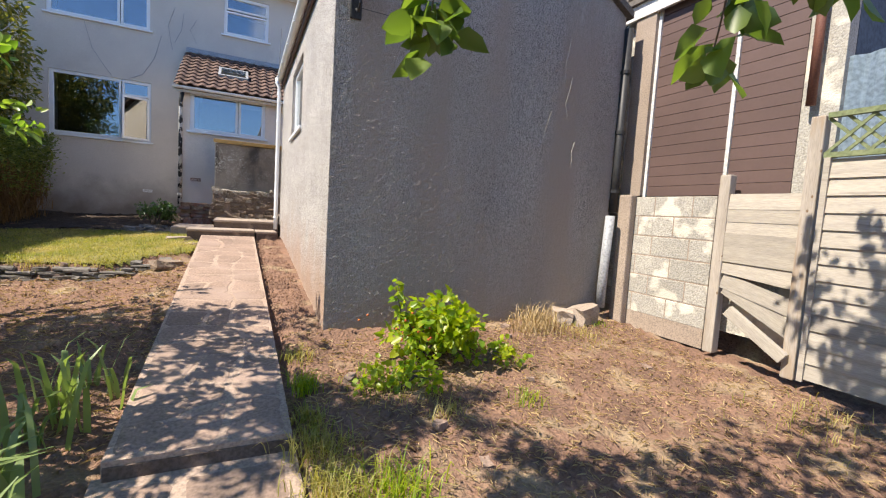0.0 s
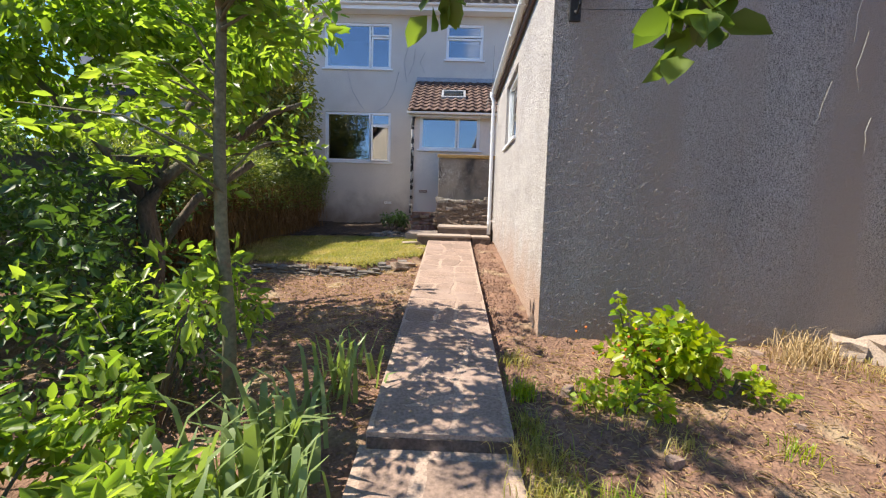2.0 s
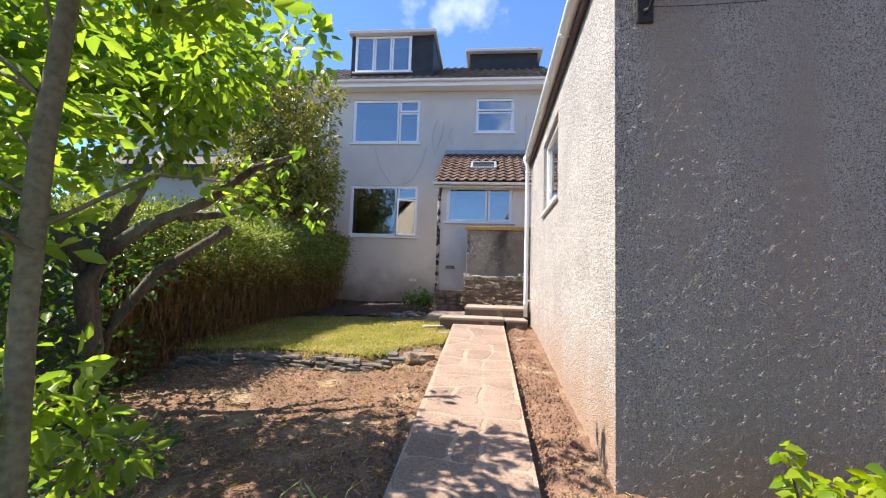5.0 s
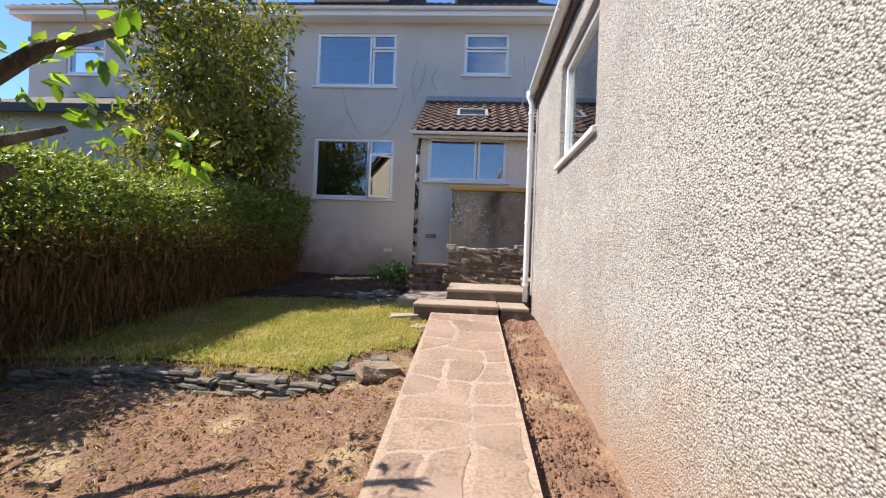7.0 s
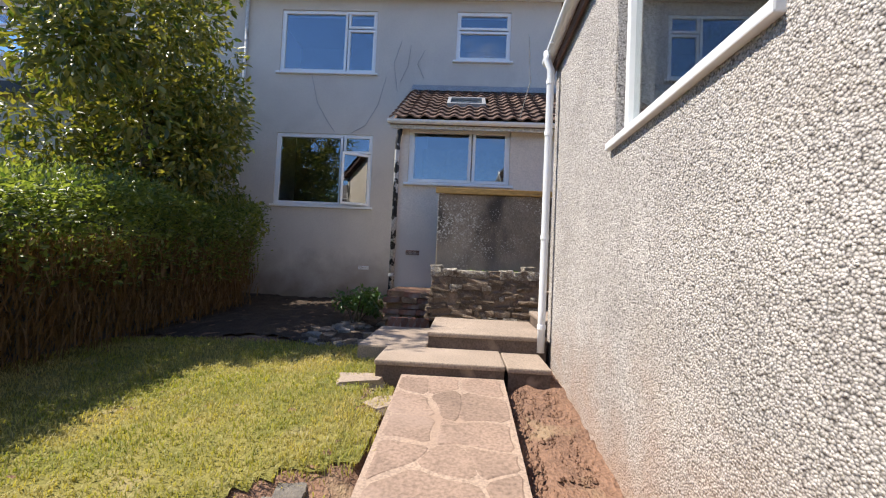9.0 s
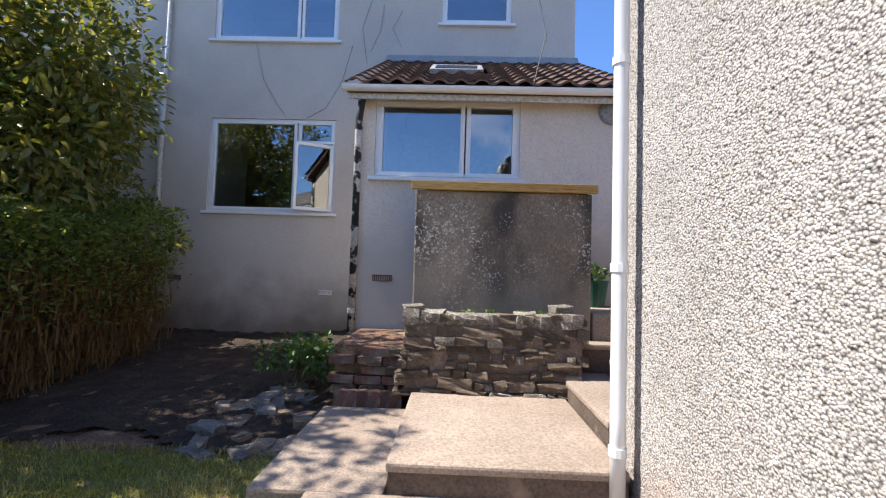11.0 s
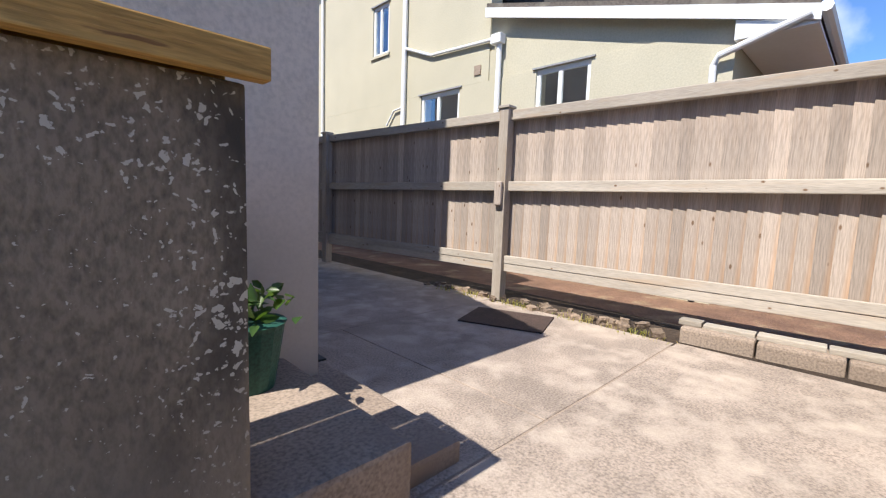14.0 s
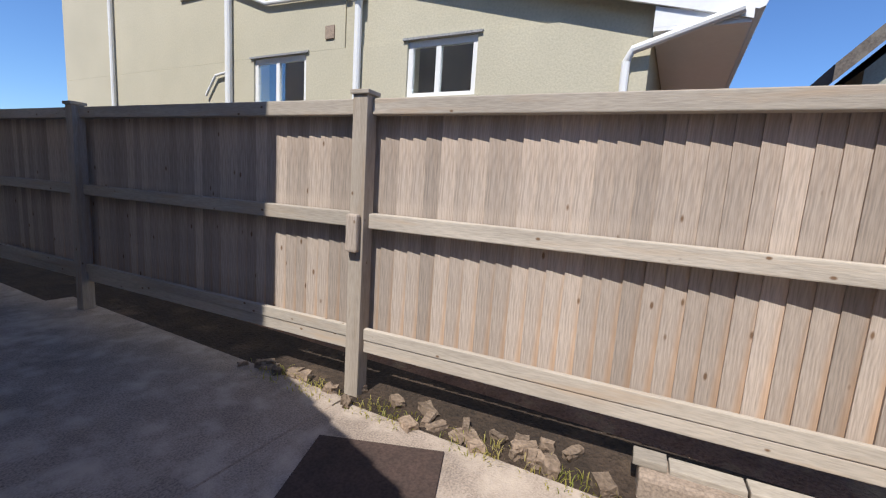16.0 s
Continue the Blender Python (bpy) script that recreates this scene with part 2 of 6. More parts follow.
M_ROOF = mat("concrete_tile", (0.17, 0.145, 0.125), (0.115, 0.10, 0.09), 0.9, 2.0, 40, 0.5, 0.006, stain=(0.26, 0.24, 0.2), stain_scale=2, stain_pos=(0.55, 0.75), island=0.2)
M_WHITE = mat("white_upvc", (0.80, 0.81, 0.82), (0.76, 0.77, 0.78), 0.35, 2.0, 20, 0.05, 0.001, spec=0.5, mott=0.05)
M_OLDWHITE = mat("weathered_white_paint", (0.74, 0.73, 0.70), (0.62, 0.60, 0.56), 0.6, 3.0, 40, 0.2, 0.002, stain=(0.30, 0.27, 0.23), stain_scale=4, stain_pos=(0.64, 0.74))
M_BLACK = mat("black_plastic", (0.025, 0.025, 0.027), (0.04, 0.04, 0.04), 0.5, 4.0, 40, 0.1, 0.001)
M_GREYP = mat("grey_plastic", (0.36, 0.37, 0.38), (0.30, 0.30, 0.31), 0.5, 4.0, 40, 0.1, 0.001)
M_WOOD = mat("fence_timber", (0.50, 0.41, 0.345), (0.40, 0.345, 0.30), 0.85, 2.2, 26, 0.3, 0.003, stain=(0.50, 0.31, 0.185), stain_scale=1.1, stain_pos=(0.46, 0.72), stretch=(5, 5, 0.5), obj=0.22, mott=0.45, knots=True)
M_WOODH = mat("rail_timber", (0.50, 0.445, 0.38), (0.385, 0.34, 0.29), 0.85, 2.2, 26, 0.4, 0.004, stain=(0.42, 0.33, 0.25), stain_scale=3, stain_pos=(0.55, 0.75), stretch=(5, 0.5, 5), obj=0.12, mott=0.25, knots=True)
M_POST = mat("post_timber", (0.45, 0.39, 0.33), (0.35, 0.30, 0.25), 0.85, 2.2, 26, 0.3, 0.003, stain=(0.30, 0.22, 0.15), stain_scale=3, stain_pos=(0.55, 0.75), stretch=(5, 5, 0.5), mott=0.3, knots=True)
M_OLDWOOD = mat("weathered_panel_timber", (0.43, 0.38, 0.315), (0.34, 0.30, 0.255), 0.9, 3.0, 30, 0.4, 0.003, mott=0.3, stain=(0.22, 0.19, 0.16), stain_scale=4, stain_pos=(0.6, 0.72), stretch=(3, 0.6, 6), obj=0.18)
M_NEWWOOD = mat("new_yellow_timber", (0.60, 0.38, 0.13), (0.52, 0.30, 0.09), 0.7, 2.5, 20, 0.3, 0.003, stain=(0.22, 0.11, 0.04), stain_scale=5, stain_pos=(0.68, 0.72), stretch=(0.6, 6, 6))
M_CLAD = mat("brown_cladding", (0.125, 0.08, 0.07), (0.105, 0.068, 0.06), 0.55, 2.0, 30, 0.1, 0.001, obj=0.06, mott=0.1)
M_GREENTR = mat("green_trellis", (0.16, 0.20, 0.09), (0.22, 0.24, 0.13), 0.85, 4.0, 40, 0.3, 0.003)
M_BLUE = mat("pale_blue_sheet", (0.42, 0.53, 0.62), (0.36, 0.46, 0.55), 0.5, 3.0, 30, 0.1, 0.002)
M_DOOR = mat("white_garage_door", (0.84, 0.84, 0.85), (0.79, 0.79, 0.80), 0.4, 2.0, 20, 0.08, 0.001, stain=(0.55, 0.55, 0.55), stain_scale=1.5, stain_pos=(0.6, 0.9), mott=0.1)
M_MAT = mat("brown_rubber_mat", (0.085, 0.055, 0.047), (0.06, 0.042, 0.036), 0.85, 6.0, 60, 0.5, 0.004)
M_BARK = mat("bark", (0.16, 0.125, 0.09), (0.09, 0.07, 0.05), 0.95, 5.0, 40, 1.0, 0.02, stretch=(1, 1, 0.4), stain=(0.20, 0.20, 0.14), stain_scale=3, stain_pos=(0.55, 0.75))
M_SAPBARK = mat("green_bark", (0.20, 0.19, 0.115), (0.13, 0.115, 0.07), 0.85, 5.0, 40, 0.5, 0.008, stain=(0.22, 0.11, 0.06), stain_scale=4, stain_pos=(0.6, 0.7))
M_STRAW = leaf_mat("dry_straw", (0.46, 0.34, 0.18), (0.34, 0.23, 0.12), 0.15, 0.8)
M_GLASS = glass_mat("window_glass", 2.5)
# near-black colour stands in for the shade inside rooms and hedge
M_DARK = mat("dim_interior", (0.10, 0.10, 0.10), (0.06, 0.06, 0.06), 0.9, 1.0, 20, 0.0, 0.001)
M_NET = mat("net_curtain", (0.5, 0.52, 0.55), (0.42, 0.44, 0.48), 0.9, 1.0, 20, 0.0, 0.001)
M_LEAF = leaf_mat("apple_leaf", (0.085, 0.16, 0.026), (0.25, 0.34, 0.055), 0.55)
M_LEAFD = leaf_mat("dark_leaf", (0.043, 0.094, 0.026), (0.087, 0.145, 0.036), 0.35)
M_LEAFY = leaf_mat("ash_leaf", (0.12, 0.20, 0.036), (0.27, 0.35, 0.07), 0.55)
M_LIME = leaf_mat("yellow_green_leaf", (0.14, 0.25, 0.02), (0.34, 0.37, 0.02), 0.5)
M_AUTUMN = leaf_mat("tinged_leaf", (0.055, 0.09, 0.022), (0.26, 0.225, 0.06), 0.36)
# evergreen leaves coloured almost black to stand for the shade they are in
M_DEEP = leaf_mat("shaded_evergreen_leaf", (0.016, 0.032, 0.011), (0.045, 0.065, 0.02), 0.2)
# apple leaf again, darkened in colour for the shaded sprigs over the path
M_HANG = leaf_mat("shaded_hanging_apple_leaf", (0.07, 0.12, 0.028), (0.14, 0.20, 0.045), 0.45)
M_HEDGE = leaf_mat("hedge_leaf", (0.05, 0.085, 0.023), (0.24, 0.27, 0.08), 0.42)
M_RUST = leaf_mat("brown_hedge_twig", (0.13, 0.075, 0.03), (0.21, 0.12, 0.05), 0.2, 0.9)
M_GRASS = leaf_mat("grass", (0.15, 0.19, 0.028), (0.36, 0.31, 0.085), 0.4, 0.6, patch=(0.40, 0.32, 0.14))
M_EARTH = mat("dark_soil", (0.075, 0.052, 0.038), (0.045, 0.033, 0.025), 1.0, 4.0, 40, 1.0, 0.03, stain=(0.13, 0.09, 0.06), stain_scale=2.5, stain_pos=(0.58, 0.75))
M_IRIS = leaf_mat("iris_blade", (0.10, 0.19, 0.07), (0.26, 0.31, 0.12), 0.35, 0.45)
M_RED = mat("red_bud", (0.45, 0.08, 0.03), (0.55, 0.16, 0.03), 0.6)


# ---- builders ----
def link(name, bm_or_me, material, parent=None, label="", smooth=False):
    if isinstance(bm_or_me, bmesh.types.BMesh):
        me = bpy.data.meshes.new(name)
        bm_or_me.to_mesh(me)
        bm_or_me.free()
    else:
        me = bm_or_me
    if not me.materials:
        me.materials.append(material)
    if smooth:
        me.shade_smooth()
    ob = new(name, me)
    if parent is not None:
        ob.parent = parent
    if label:
        ob["label"] = label
    return ob


def part(name, bm, material, parent, label="", smooth=False):
    return link(name, bm, material, parent, label, smooth)


def thing(name, at, label, category, group="", kind="", rz=0.0):
    e = new(name)
    e.matrix_world = pose(*at, 0, 0, rz)
    bpy.context.view_layer.update()
    return tagged(e, label, category, group, kind)


def boxes(*bs, bevel=0.0):
    """One mesh of boxes, each (x0, y0, z0, x1, y1, z1)."""
    bm = bmesh.new()
    for x0, y0, z0, x1, y1, z1 in bs:
        r = bmesh.ops.create_cube(bm, size=1)
        bmesh.ops.transform(bm, matrix=Matrix.Translation(((x0 + x1) / 2, (y0 + y1) / 2, (z0 + z1) / 2)) @ Matrix.Diagonal((x1 - x0, y1 - y0, z1 - z0, 1)), verts=r["verts"])
    if bevel:
        bmesh.ops.bevel(bm, geom=bm.edges[:], offset=bevel, segments=2, affect="EDGES", profile=0.6)
    return bm


def prism(points, axis, a, b, bevel=0.0):
    """A polygon drawn in the plane across axis, drawn out from a to b."""
    bm = bmesh.new()
    order = {"x": lambda u, v, w: (w, u, v), "y": lambda u, v, w: (u, w, v), "z": lambda u, v, w: (u, v, w)}[axis]
    lo = [bm.verts.new(order(u, v, a)) for u, v in points]
    hi = [bm.verts.new(order(u, v, b)) for u, v in points]
    k = len(points)
    bm.faces.new(lo), bm.faces.new(hi)
    for i in range(k):
        bm.faces.new((lo[i], lo[(i + 1) % k], hi[(i + 1) % k], hi[i]))
    bmesh.ops.recalc_face_normals(bm, faces=bm.faces)
    if bevel:
        bmesh.ops.bevel(bm, geom=bm.edges[:], offset=bevel, segments=2, affect="EDGES", profile=0.6)
    return bm


def tube(points, radii, sides=8, bm=None):
    """A round tapered limb along points."""
    bm = bm or bmesh.new()
    rings = []
    pts = [Vector(p) for p in points]
    if isinstance(radii, (int, float)):
        radii = [radii] * len(pts)
    for i, p in enumerate(pts):
        d = (pts[min(i + 1, len(pts) - 1)] - pts[max(i - 1, 0)]).normalized()
        u = d.orthogonal().normalized() if abs(d.z) < 0.95 else d.cross(Vector((0, 1, 0))).normalized()
        if abs(d.z) < 0.95:
            u = d.cross(Vector((0, 0, 1))).normalized()
        w = d.cross(u)
        rings.append([bm.verts.new(p + radii[i] * (math.cos(2 * math.pi * k / sides) * u + math.sin(2 * math.pi * k / sides) * w)) for k in range(sides)])
    for r0, r1 in zip(rings, rings[1:]):
        for k in range(sides):
            bm.faces.new((r0[k], r0[(k + 1) % sides], r1[(k + 1) % sides], r1[k]))
    bm.faces.new(rings[0][::-1]), bm.faces.new(rings[-1])
    bmesh.ops.recalc_face_normals(bm, faces=bm.faces)
    return bm


def mesh_np(name, verts, faces):
    """A mesh from arrays: faces is an (n, k) array."""
    me = bpy.data.meshes.new(name)
    n, k = faces.shape
    me.vertices.add(len(verts)), me.loops.add(n * k), me.polygons.add(n)
    me.vertices.foreach_set("co", np.asarray(verts, dtype=np.float32).ravel())
    me.loops.foreach_set("vertex_index", faces.astype(np.int32).ravel())
    me.polygons.foreach_set("loop_start", np.arange(0, n * k, k, dtype=np.int32))
    me.update(calc_edges=True)
    me.validate()
    return me


def leaf_mesh(name, places, size, width=0.5, droop=0.3, out=None, jitter=0.35, rng=None, up=0.5):
    """Many folded leaves, one at each place; they point along out (or any way) and hang a little."""
    rng = rng or np.random.default_rng(5)
    n = len(places)
    d = rng.normal(size=(n, 3)) if out is None else out + rng.normal(size=(n, 3)) * 0.6
    d[:, 2] -= droop
    d /= np.linalg.norm(d, axis=1)[:, None] + 1e-9
    nn = rng.normal(size=(n, 3)) * 0.7
    nn[:, 2] += up + 0.5
    s = np.cross(d, nn)
    s /= np.linalg.norm(s, axis=1)[:, None] + 1e-9
    nn = np.cross(s, d)
    L = size * rng.uniform(1 - jitter, 1 + jitter, n)[:, None]
    W = L * width * 0.5
    v = np.empty((n, 6, 3))
    v[:, 0] = places
    v[:, 1] = places + d * L * 0.35 + s * W + nn * L * 0.07
    v[:, 2] = places + d * L * 0.72 + s * W * 0.72 + nn * L * 0.03
    v[:, 3] = places + d * L - nn * L * 0.12
    v[:, 4] = places + d * L * 0.72 - s * W * 0.72 + nn * L * 0.03
    v[:, 5] = places + d * L * 0.35 - s * W + nn * L * 0.07
    base = np.arange(n)[:, None] * 6
    f = np.concatenate([base + np.array([0, 1, 2, 3]), base + np.array([0, 3, 4, 5])])
    return mesh_np(name, v.reshape(-1, 3), f)


def blade_mesh(name, roots, height, width, lean, rng, bend=0.5):
    """Grass-like blades: three-segment strips that narrow to a tip."""
    n = len(roots)
    a = rng.uniform(0, 2 * np.pi, n)
    d = np.stack([np.cos(a), np.sin(a), np.zeros(n)], 1)
    s = np.stack([-np.sin(a), np.cos(a), np.zeros(n)], 1)
    h = height * rng.uniform(0.55, 1.2, n)[:, None]
    ln = lean * rng.uniform(0.1, 1.0, n)[:, None] * h
    w = width * rng.uniform(0.7, 1.2, n)[:, None]
    z = np.array([[0, 0, 1.0]])
    p1 = roots + z * h * 0.45 + d * ln * 0.25
    p2 = roots + z * h * (0.85 - 0.15 * bend) + d * ln * 0.65
    p3 = roots + z * h * (1 - 0.35 * bend) + d * ln * (1 + bend)
    v = np.stack([roots - s * w * 0.5, roots + s * w * 0.5, p1 + s * w * 0.5, p1 - s * w * 0.5, p2 + s * w * 0.36, p2 - s * w * 0.36, p3 + s * w * 0.05, p3 - s * w * 0.05], 1)
    b = np.arange(n)[:, None] * 8
    f = np.concatenate([b + np.array([0, 1, 2, 3]), b + np.array([3, 2, 4, 5]), b + np.array([5, 4, 6, 7])])
    return mesh_np(name, v.reshape(-1, 3), f)


def smooth01(a, b, x):
    t = np.clip((x - a) / (b - a), 0, 1)
    return t * t * (3 - 2 * t)


def path_z(y):
    return 0.07 + 0.102 * (np.clip(y, -6, 8.6) - 2.42)


def edge_y(x):
    """Where the lawn's stone edging stands: it bows down the garden away from the path."""
    return 6.45 + 0.62 * smooth01(-1.75, -0.95, np.asarray(x, float))


def ground_z(x, y):
    """Height of the garden's ground."""
    x, y = np.asarray(x, float), np.asarray(y, float)
    p = path_z(y)
    bed = p - 0.14 - 0.05 * np.clip(-x - 0.8, 0, 4)
    lawn = 0.50 + 0.055 * (y - 7.3) - 0.03 * np.clip(-x - 0.8, 0, 5)
    left = bed + (lawn - bed) * smooth01(0.02, 0.22, y - edge_y(x))
    right = p - 0.05 - 0.02 * np.clip(x - 1.0, 0, 4) * (y < 4.2) + 0.05 * np.clip(x - 2.2, 0, 2)
    z = left + (right - left) * smooth01(-0.75, 0.1, x)
    z = np.where((x > 0.72) & (y > 4.4), 0.05, z)
    z = np.where((x > 1.2) & (y > 9.2), 1.15, z)
    z = np.where(x > 4.5, np.where(y > 9.2, 1.15, 0.35), z)
    z = z + 0.05 * np.sin(1.7 * x + 0.6) * np.sin(1.3 * y) * ((x < -0.9) | ((y < 3.9) & (x > 0.5)))
    return z


def gz(x, y):
    return float(ground_z(x, y))


def window(name, x0, z0, x1, z1, y, lights, label, sill=True, parent_rot=0.0, ax="y", depth=0.07, open_light=None):
    """A white plastic window in a wall that faces down the axis: an outer frame, then each light (x0, z0, x1, z1 as parts of the opening) with its pane."""
    w = thing(name, (0, 0, 0), label, "window", kind="structure")

    def b(u0, v0, w0, u1, v1, w1):
        return (u0, w0, v0, u1, w1, v1) if ax == "y" else (w0, u0, v0, w1, u1, v1)
    t = 0.055
    part("window_frame", boxes(b(x0, z0, y, x1, z0 + t, y + depth), b(x0, z1 - t, y, x1, z1, y + depth), b(x0, z0 + t, y, x0 + t, z1 - t, y + depth), b(x1 - t, z0 + t, y, x1, z1 - t, y + depth), bevel=0.006), M_WHITE, w)
    for i, (a0, c0, a1, c1) in enumerate(lights):
        u0, u1, v0, v1 = x0 + a0 * (x1 - x0), x0 + a1 * (x1 - x0), z0 + c0 * (z1 - z0), z0 + c1 * (z1 - z0)
        f = part("casement", boxes(b(u0, v0, y - 0.012, u1, v0 + 0.05, y + depth - 0.01), b(u0, v1 - 0.05, y - 0.012, u1, v1, y + depth - 0.01), b(u0, v0 + 0.05, y - 0.012, u0 + 0.05, v1 - 0.05, y + depth - 0.01), b(u1 - 0.05, v0 + 0.05, y - 0.012, u1, v1 - 0.05, y + depth - 0.01), bevel=0.006), M_WHITE, w)
        g = part("pane", boxes(b(u0 + 0.045, v0 + 0.045, y + 0.02, u1 - 0.045, v1 - 0.045, y + 0.026)), M_GLASS, f)
        g.visible_shadow = False
        if i == open_light:
            f.matrix_world = Matrix.Translation((u1, y - 0.02, 0)) @ pose(0, 0, 0, 0, 0, 24) @ Matrix.Translation((-u1, -y + 0.02, 0))
    if sill:
        part("window_sill", boxes(b(x0 - 0.06, z0 - 0.045, y - 0.09, x1 + 0.06, z0 - 0.003, y + depth), bevel=0.008), M_WHITE, w)
    return w


def wall_with_holes(name, u0, u1, v0, v1, w0, w1, holes, material, ax="y", label=""):
    """A wall as boxes round rectangular holes (u0, v0, u1, v1); u along the wall, v up, w its thickness."""
    us = sorted({u0, u1, *[h[0] for h in holes], *[h[2] for h in holes]})
    vs = sorted({v0, v1, *[h[1] for h in holes], *[h[3] for h in holes]})
    bm = bmesh.new()
    grid = {}

    def vert(u, v, w):
        k = (u, v, w)
        if k not in grid:
            grid[k] = bm.verts.new((u, w, v) if ax == "y" else (w, u, v))
        return grid[k]

    def solid(i, j):
        if not (0 <= i < len(us) - 1 and 0 <= j < len(vs) - 1):
            return False
        cu, cv = (us[i] + us[i + 1]) / 2, (vs[j] + vs[j + 1]) / 2
        return not any(h[0] < cu < h[2] and h[1] < cv < h[3] for h in holes)
    for i in range(len(us) - 1):
        for j in range(len(vs) - 1):
            if not solid(i, j):
                continue
            a, b2, c, d = us[i], us[i + 1], vs[j], vs[j + 1]
            for w in (w0, w1):
                bm.faces.new((vert(a, c, w), vert(b2, c, w), vert(b2, d, w), vert(a, d, w)))
            for di, dj, e in ((-1, 0, ((a, c), (a, d))), (1, 0, ((b2, c), (b2, d))), (0, -1, ((a, c), (b2, c))), (0, 1, ((a, d), (b2, d)))):
                if not solid(i + di, j + dj):
                    (p, q), (r, s2) = e
                    bm.faces.new((vert(p, q, w0), vert(r, s2, w0), vert(r, s2, w1), vert(p, q, w1)))
    bmesh.ops.recalc_face_normals(bm, faces=bm.faces)
    ob = link(name, bm, material)
    return tagged(ob, label, "wall", kind="structure")


def rough_sheet(name, u0, u1, v0, v1, w, step, depth, ax, sign, holes=(), top=None, seed=3):
    """A coat of pebbledash: a fine sheet of small uneven bumps in front of a wall, left out over the holes."""
    rng = np.random.default_rng(seed)
    nu, nv = int((u1 - u0) / step) + 1, int((v1 - v0) / step) + 1
    U, V = np.meshgrid(np.linspace(u0, u1, nu), np.linspace(v0, v1, nv))
    ju, jv = rng.uniform(-0.35, 0.35, U.shape) * step, rng.uniform(-0.35, 0.35, U.shape) * step
    ju[:, 0] = ju[:, -1] = 0
    UU, VV = U + ju, V + jv
    if top is not None:
        VV = np.minimum(VV, top(UU))
    W = w + sign * depth * rng.uniform(0.15, 1, U.shape) ** 1.5
    verts = np.stack([UU, W, VV] if ax == "y" else [W, UU, VV], -1).reshape(-1, 3)
    idx = np.arange(nu * nv).reshape(nv, nu)
    f = np.stack([idx[:-1, :-1], idx[:-1, 1:], idx[1:, 1:], idx[1:, :-1]], -1).reshape(-1, 4)
    cu, cv = UU.ravel()[f].mean(1), V.ravel()[f].mean(1)
    keep = np.ones(len(f), bool)
    for h in holes:
        keep &= ~((cu > h[0]) & (cu < h[2]) & (cv > h[1]) & (cv < h[3]))
    if top is not None:
        keep &= cv < top(cu)
    return mesh_np(name, verts, f[keep])


def stone_mesh(name, sx, sy, sz, seed, rough=0.18):
    """One uneven quarried stone of about that size, its base at zero."""
    r = random.Random(seed)
    bm = boxes((-sx / 2, -sy / 2, 0, sx / 2, sy / 2, sz))
    bmesh.ops.subdivide_edges(bm, edges=bm.edges[:], cuts=1, use_grid_fill=True)
    for v in bm.verts:
        c = sum(abs(a) > 0.49 * b for a, b in ((v.co.x, sx), (v.co.y, sy), (v.co.z - sz / 2, sz)))
        k = 1 - 0.05 * (c > 2)
        v.co = Vector((v.co.x * k + r.uniform(-rough, rough) * sx * 0.3, v.co.y * k + r.uniform(-rough, rough) * sy * 0.35, v.co.z + r.uniform(-rough, rough) * sz * 0.6))
    me = bpy.data.meshes.new(name)
    bm.to_mesh(me)
    bm.free()
    return me


# ---- ground and paths ----
gx = np.concatenate([[-900, -300, -90, -40, -20, -13, -9], np.arange(-7, 5.2, 0.07), [6, 8, 12, 20, 40, 90, 300, 900]])
gy = np.concatenate([[-900, -300, -90, -40, -20, -12, -7], np.arange(-4, 14.3, 0.07), [15, 17, 20, 26, 40, 90, 300, 900]])
GX, GY = np.meshgrid(gx, gy)
rng = np.random.default_rng(11)
near = (GX > -7) & (GX < 5.2) & (GY > -4) & (GY < 14.2)
lumps = rng.normal(size=GX.shape) * 0.010 * near
GZ = ground_z(np.clip(GX, -8, 7), np.clip(GY, -6, 15)) + lumps
on_path = (GX > -0.76) & (GX < 0.22) & (GY > -3) & (GY < 8.8)
GZ = np.where(on_path, np.minimum(GZ, path_z(GY) - 0.13), GZ)
idx = np.arange(GX.size).reshape(GX.shape)
gf = np.stack([idx[:-1, :-1], idx[:-1, 1:], idx[1:, 1:], idx[1:, :-1]], -1).reshape(-1, 4)
ground = link("ground", mesh_np("ground", np.stack([GX, GY, GZ], -1).reshape(-1, 3), gf), M_SOIL)
tagged(ground, "bare reddish garden soil with dry straw and stones", "ground", kind="structure")

# lawn: a skin over the ground behind the stone edging
lx, ly = np.arange(-5.2, -0.72, 0.08), np.arange(6.6, 9.95, 0.08)
LX, LY = np.meshgrid(lx, ly)
LZ = ground_z(LX, LY) + 0.02 + rng.normal(size=LX.shape) * 0.004
idx = np.arange(LX.size).reshape(LX.shape)
lf = np.stack([idx[:-1, :-1], idx[:-1, 1:], idx[1:, 1:], idx[1:, :-1]], -1).reshape(-1, 4)
lf = lf[LY.ravel()[lf[:, 0]] > edge_y(LX.ravel()[lf[:, 0]]) + 0.17]
lawn = link("lawn", mesh_np("lawn", np.stack([LX, LY, LZ], -1).reshape(-1, 3), lf), M_LAWN)
tagged(lawn, "short patchy green and straw-coloured garden lawn", "lawn", kind="structure")
n = 42000
pts = np.stack([rng.uniform(-5.1, -0.72, n), rng.uniform(6.6, 9.95, n)], 1)
pts = pts[pts[:, 1] > edge_y(pts[:, 0]) + 0.15]
roots = np.column_stack([pts, ground_z(pts[:, 0], pts[:, 1]) + 0.015])
grass = link("lawn_grass", blade_mesh("lawn_grass", roots, 0.04, 0.006, 0.8, rng), M_GRASS)
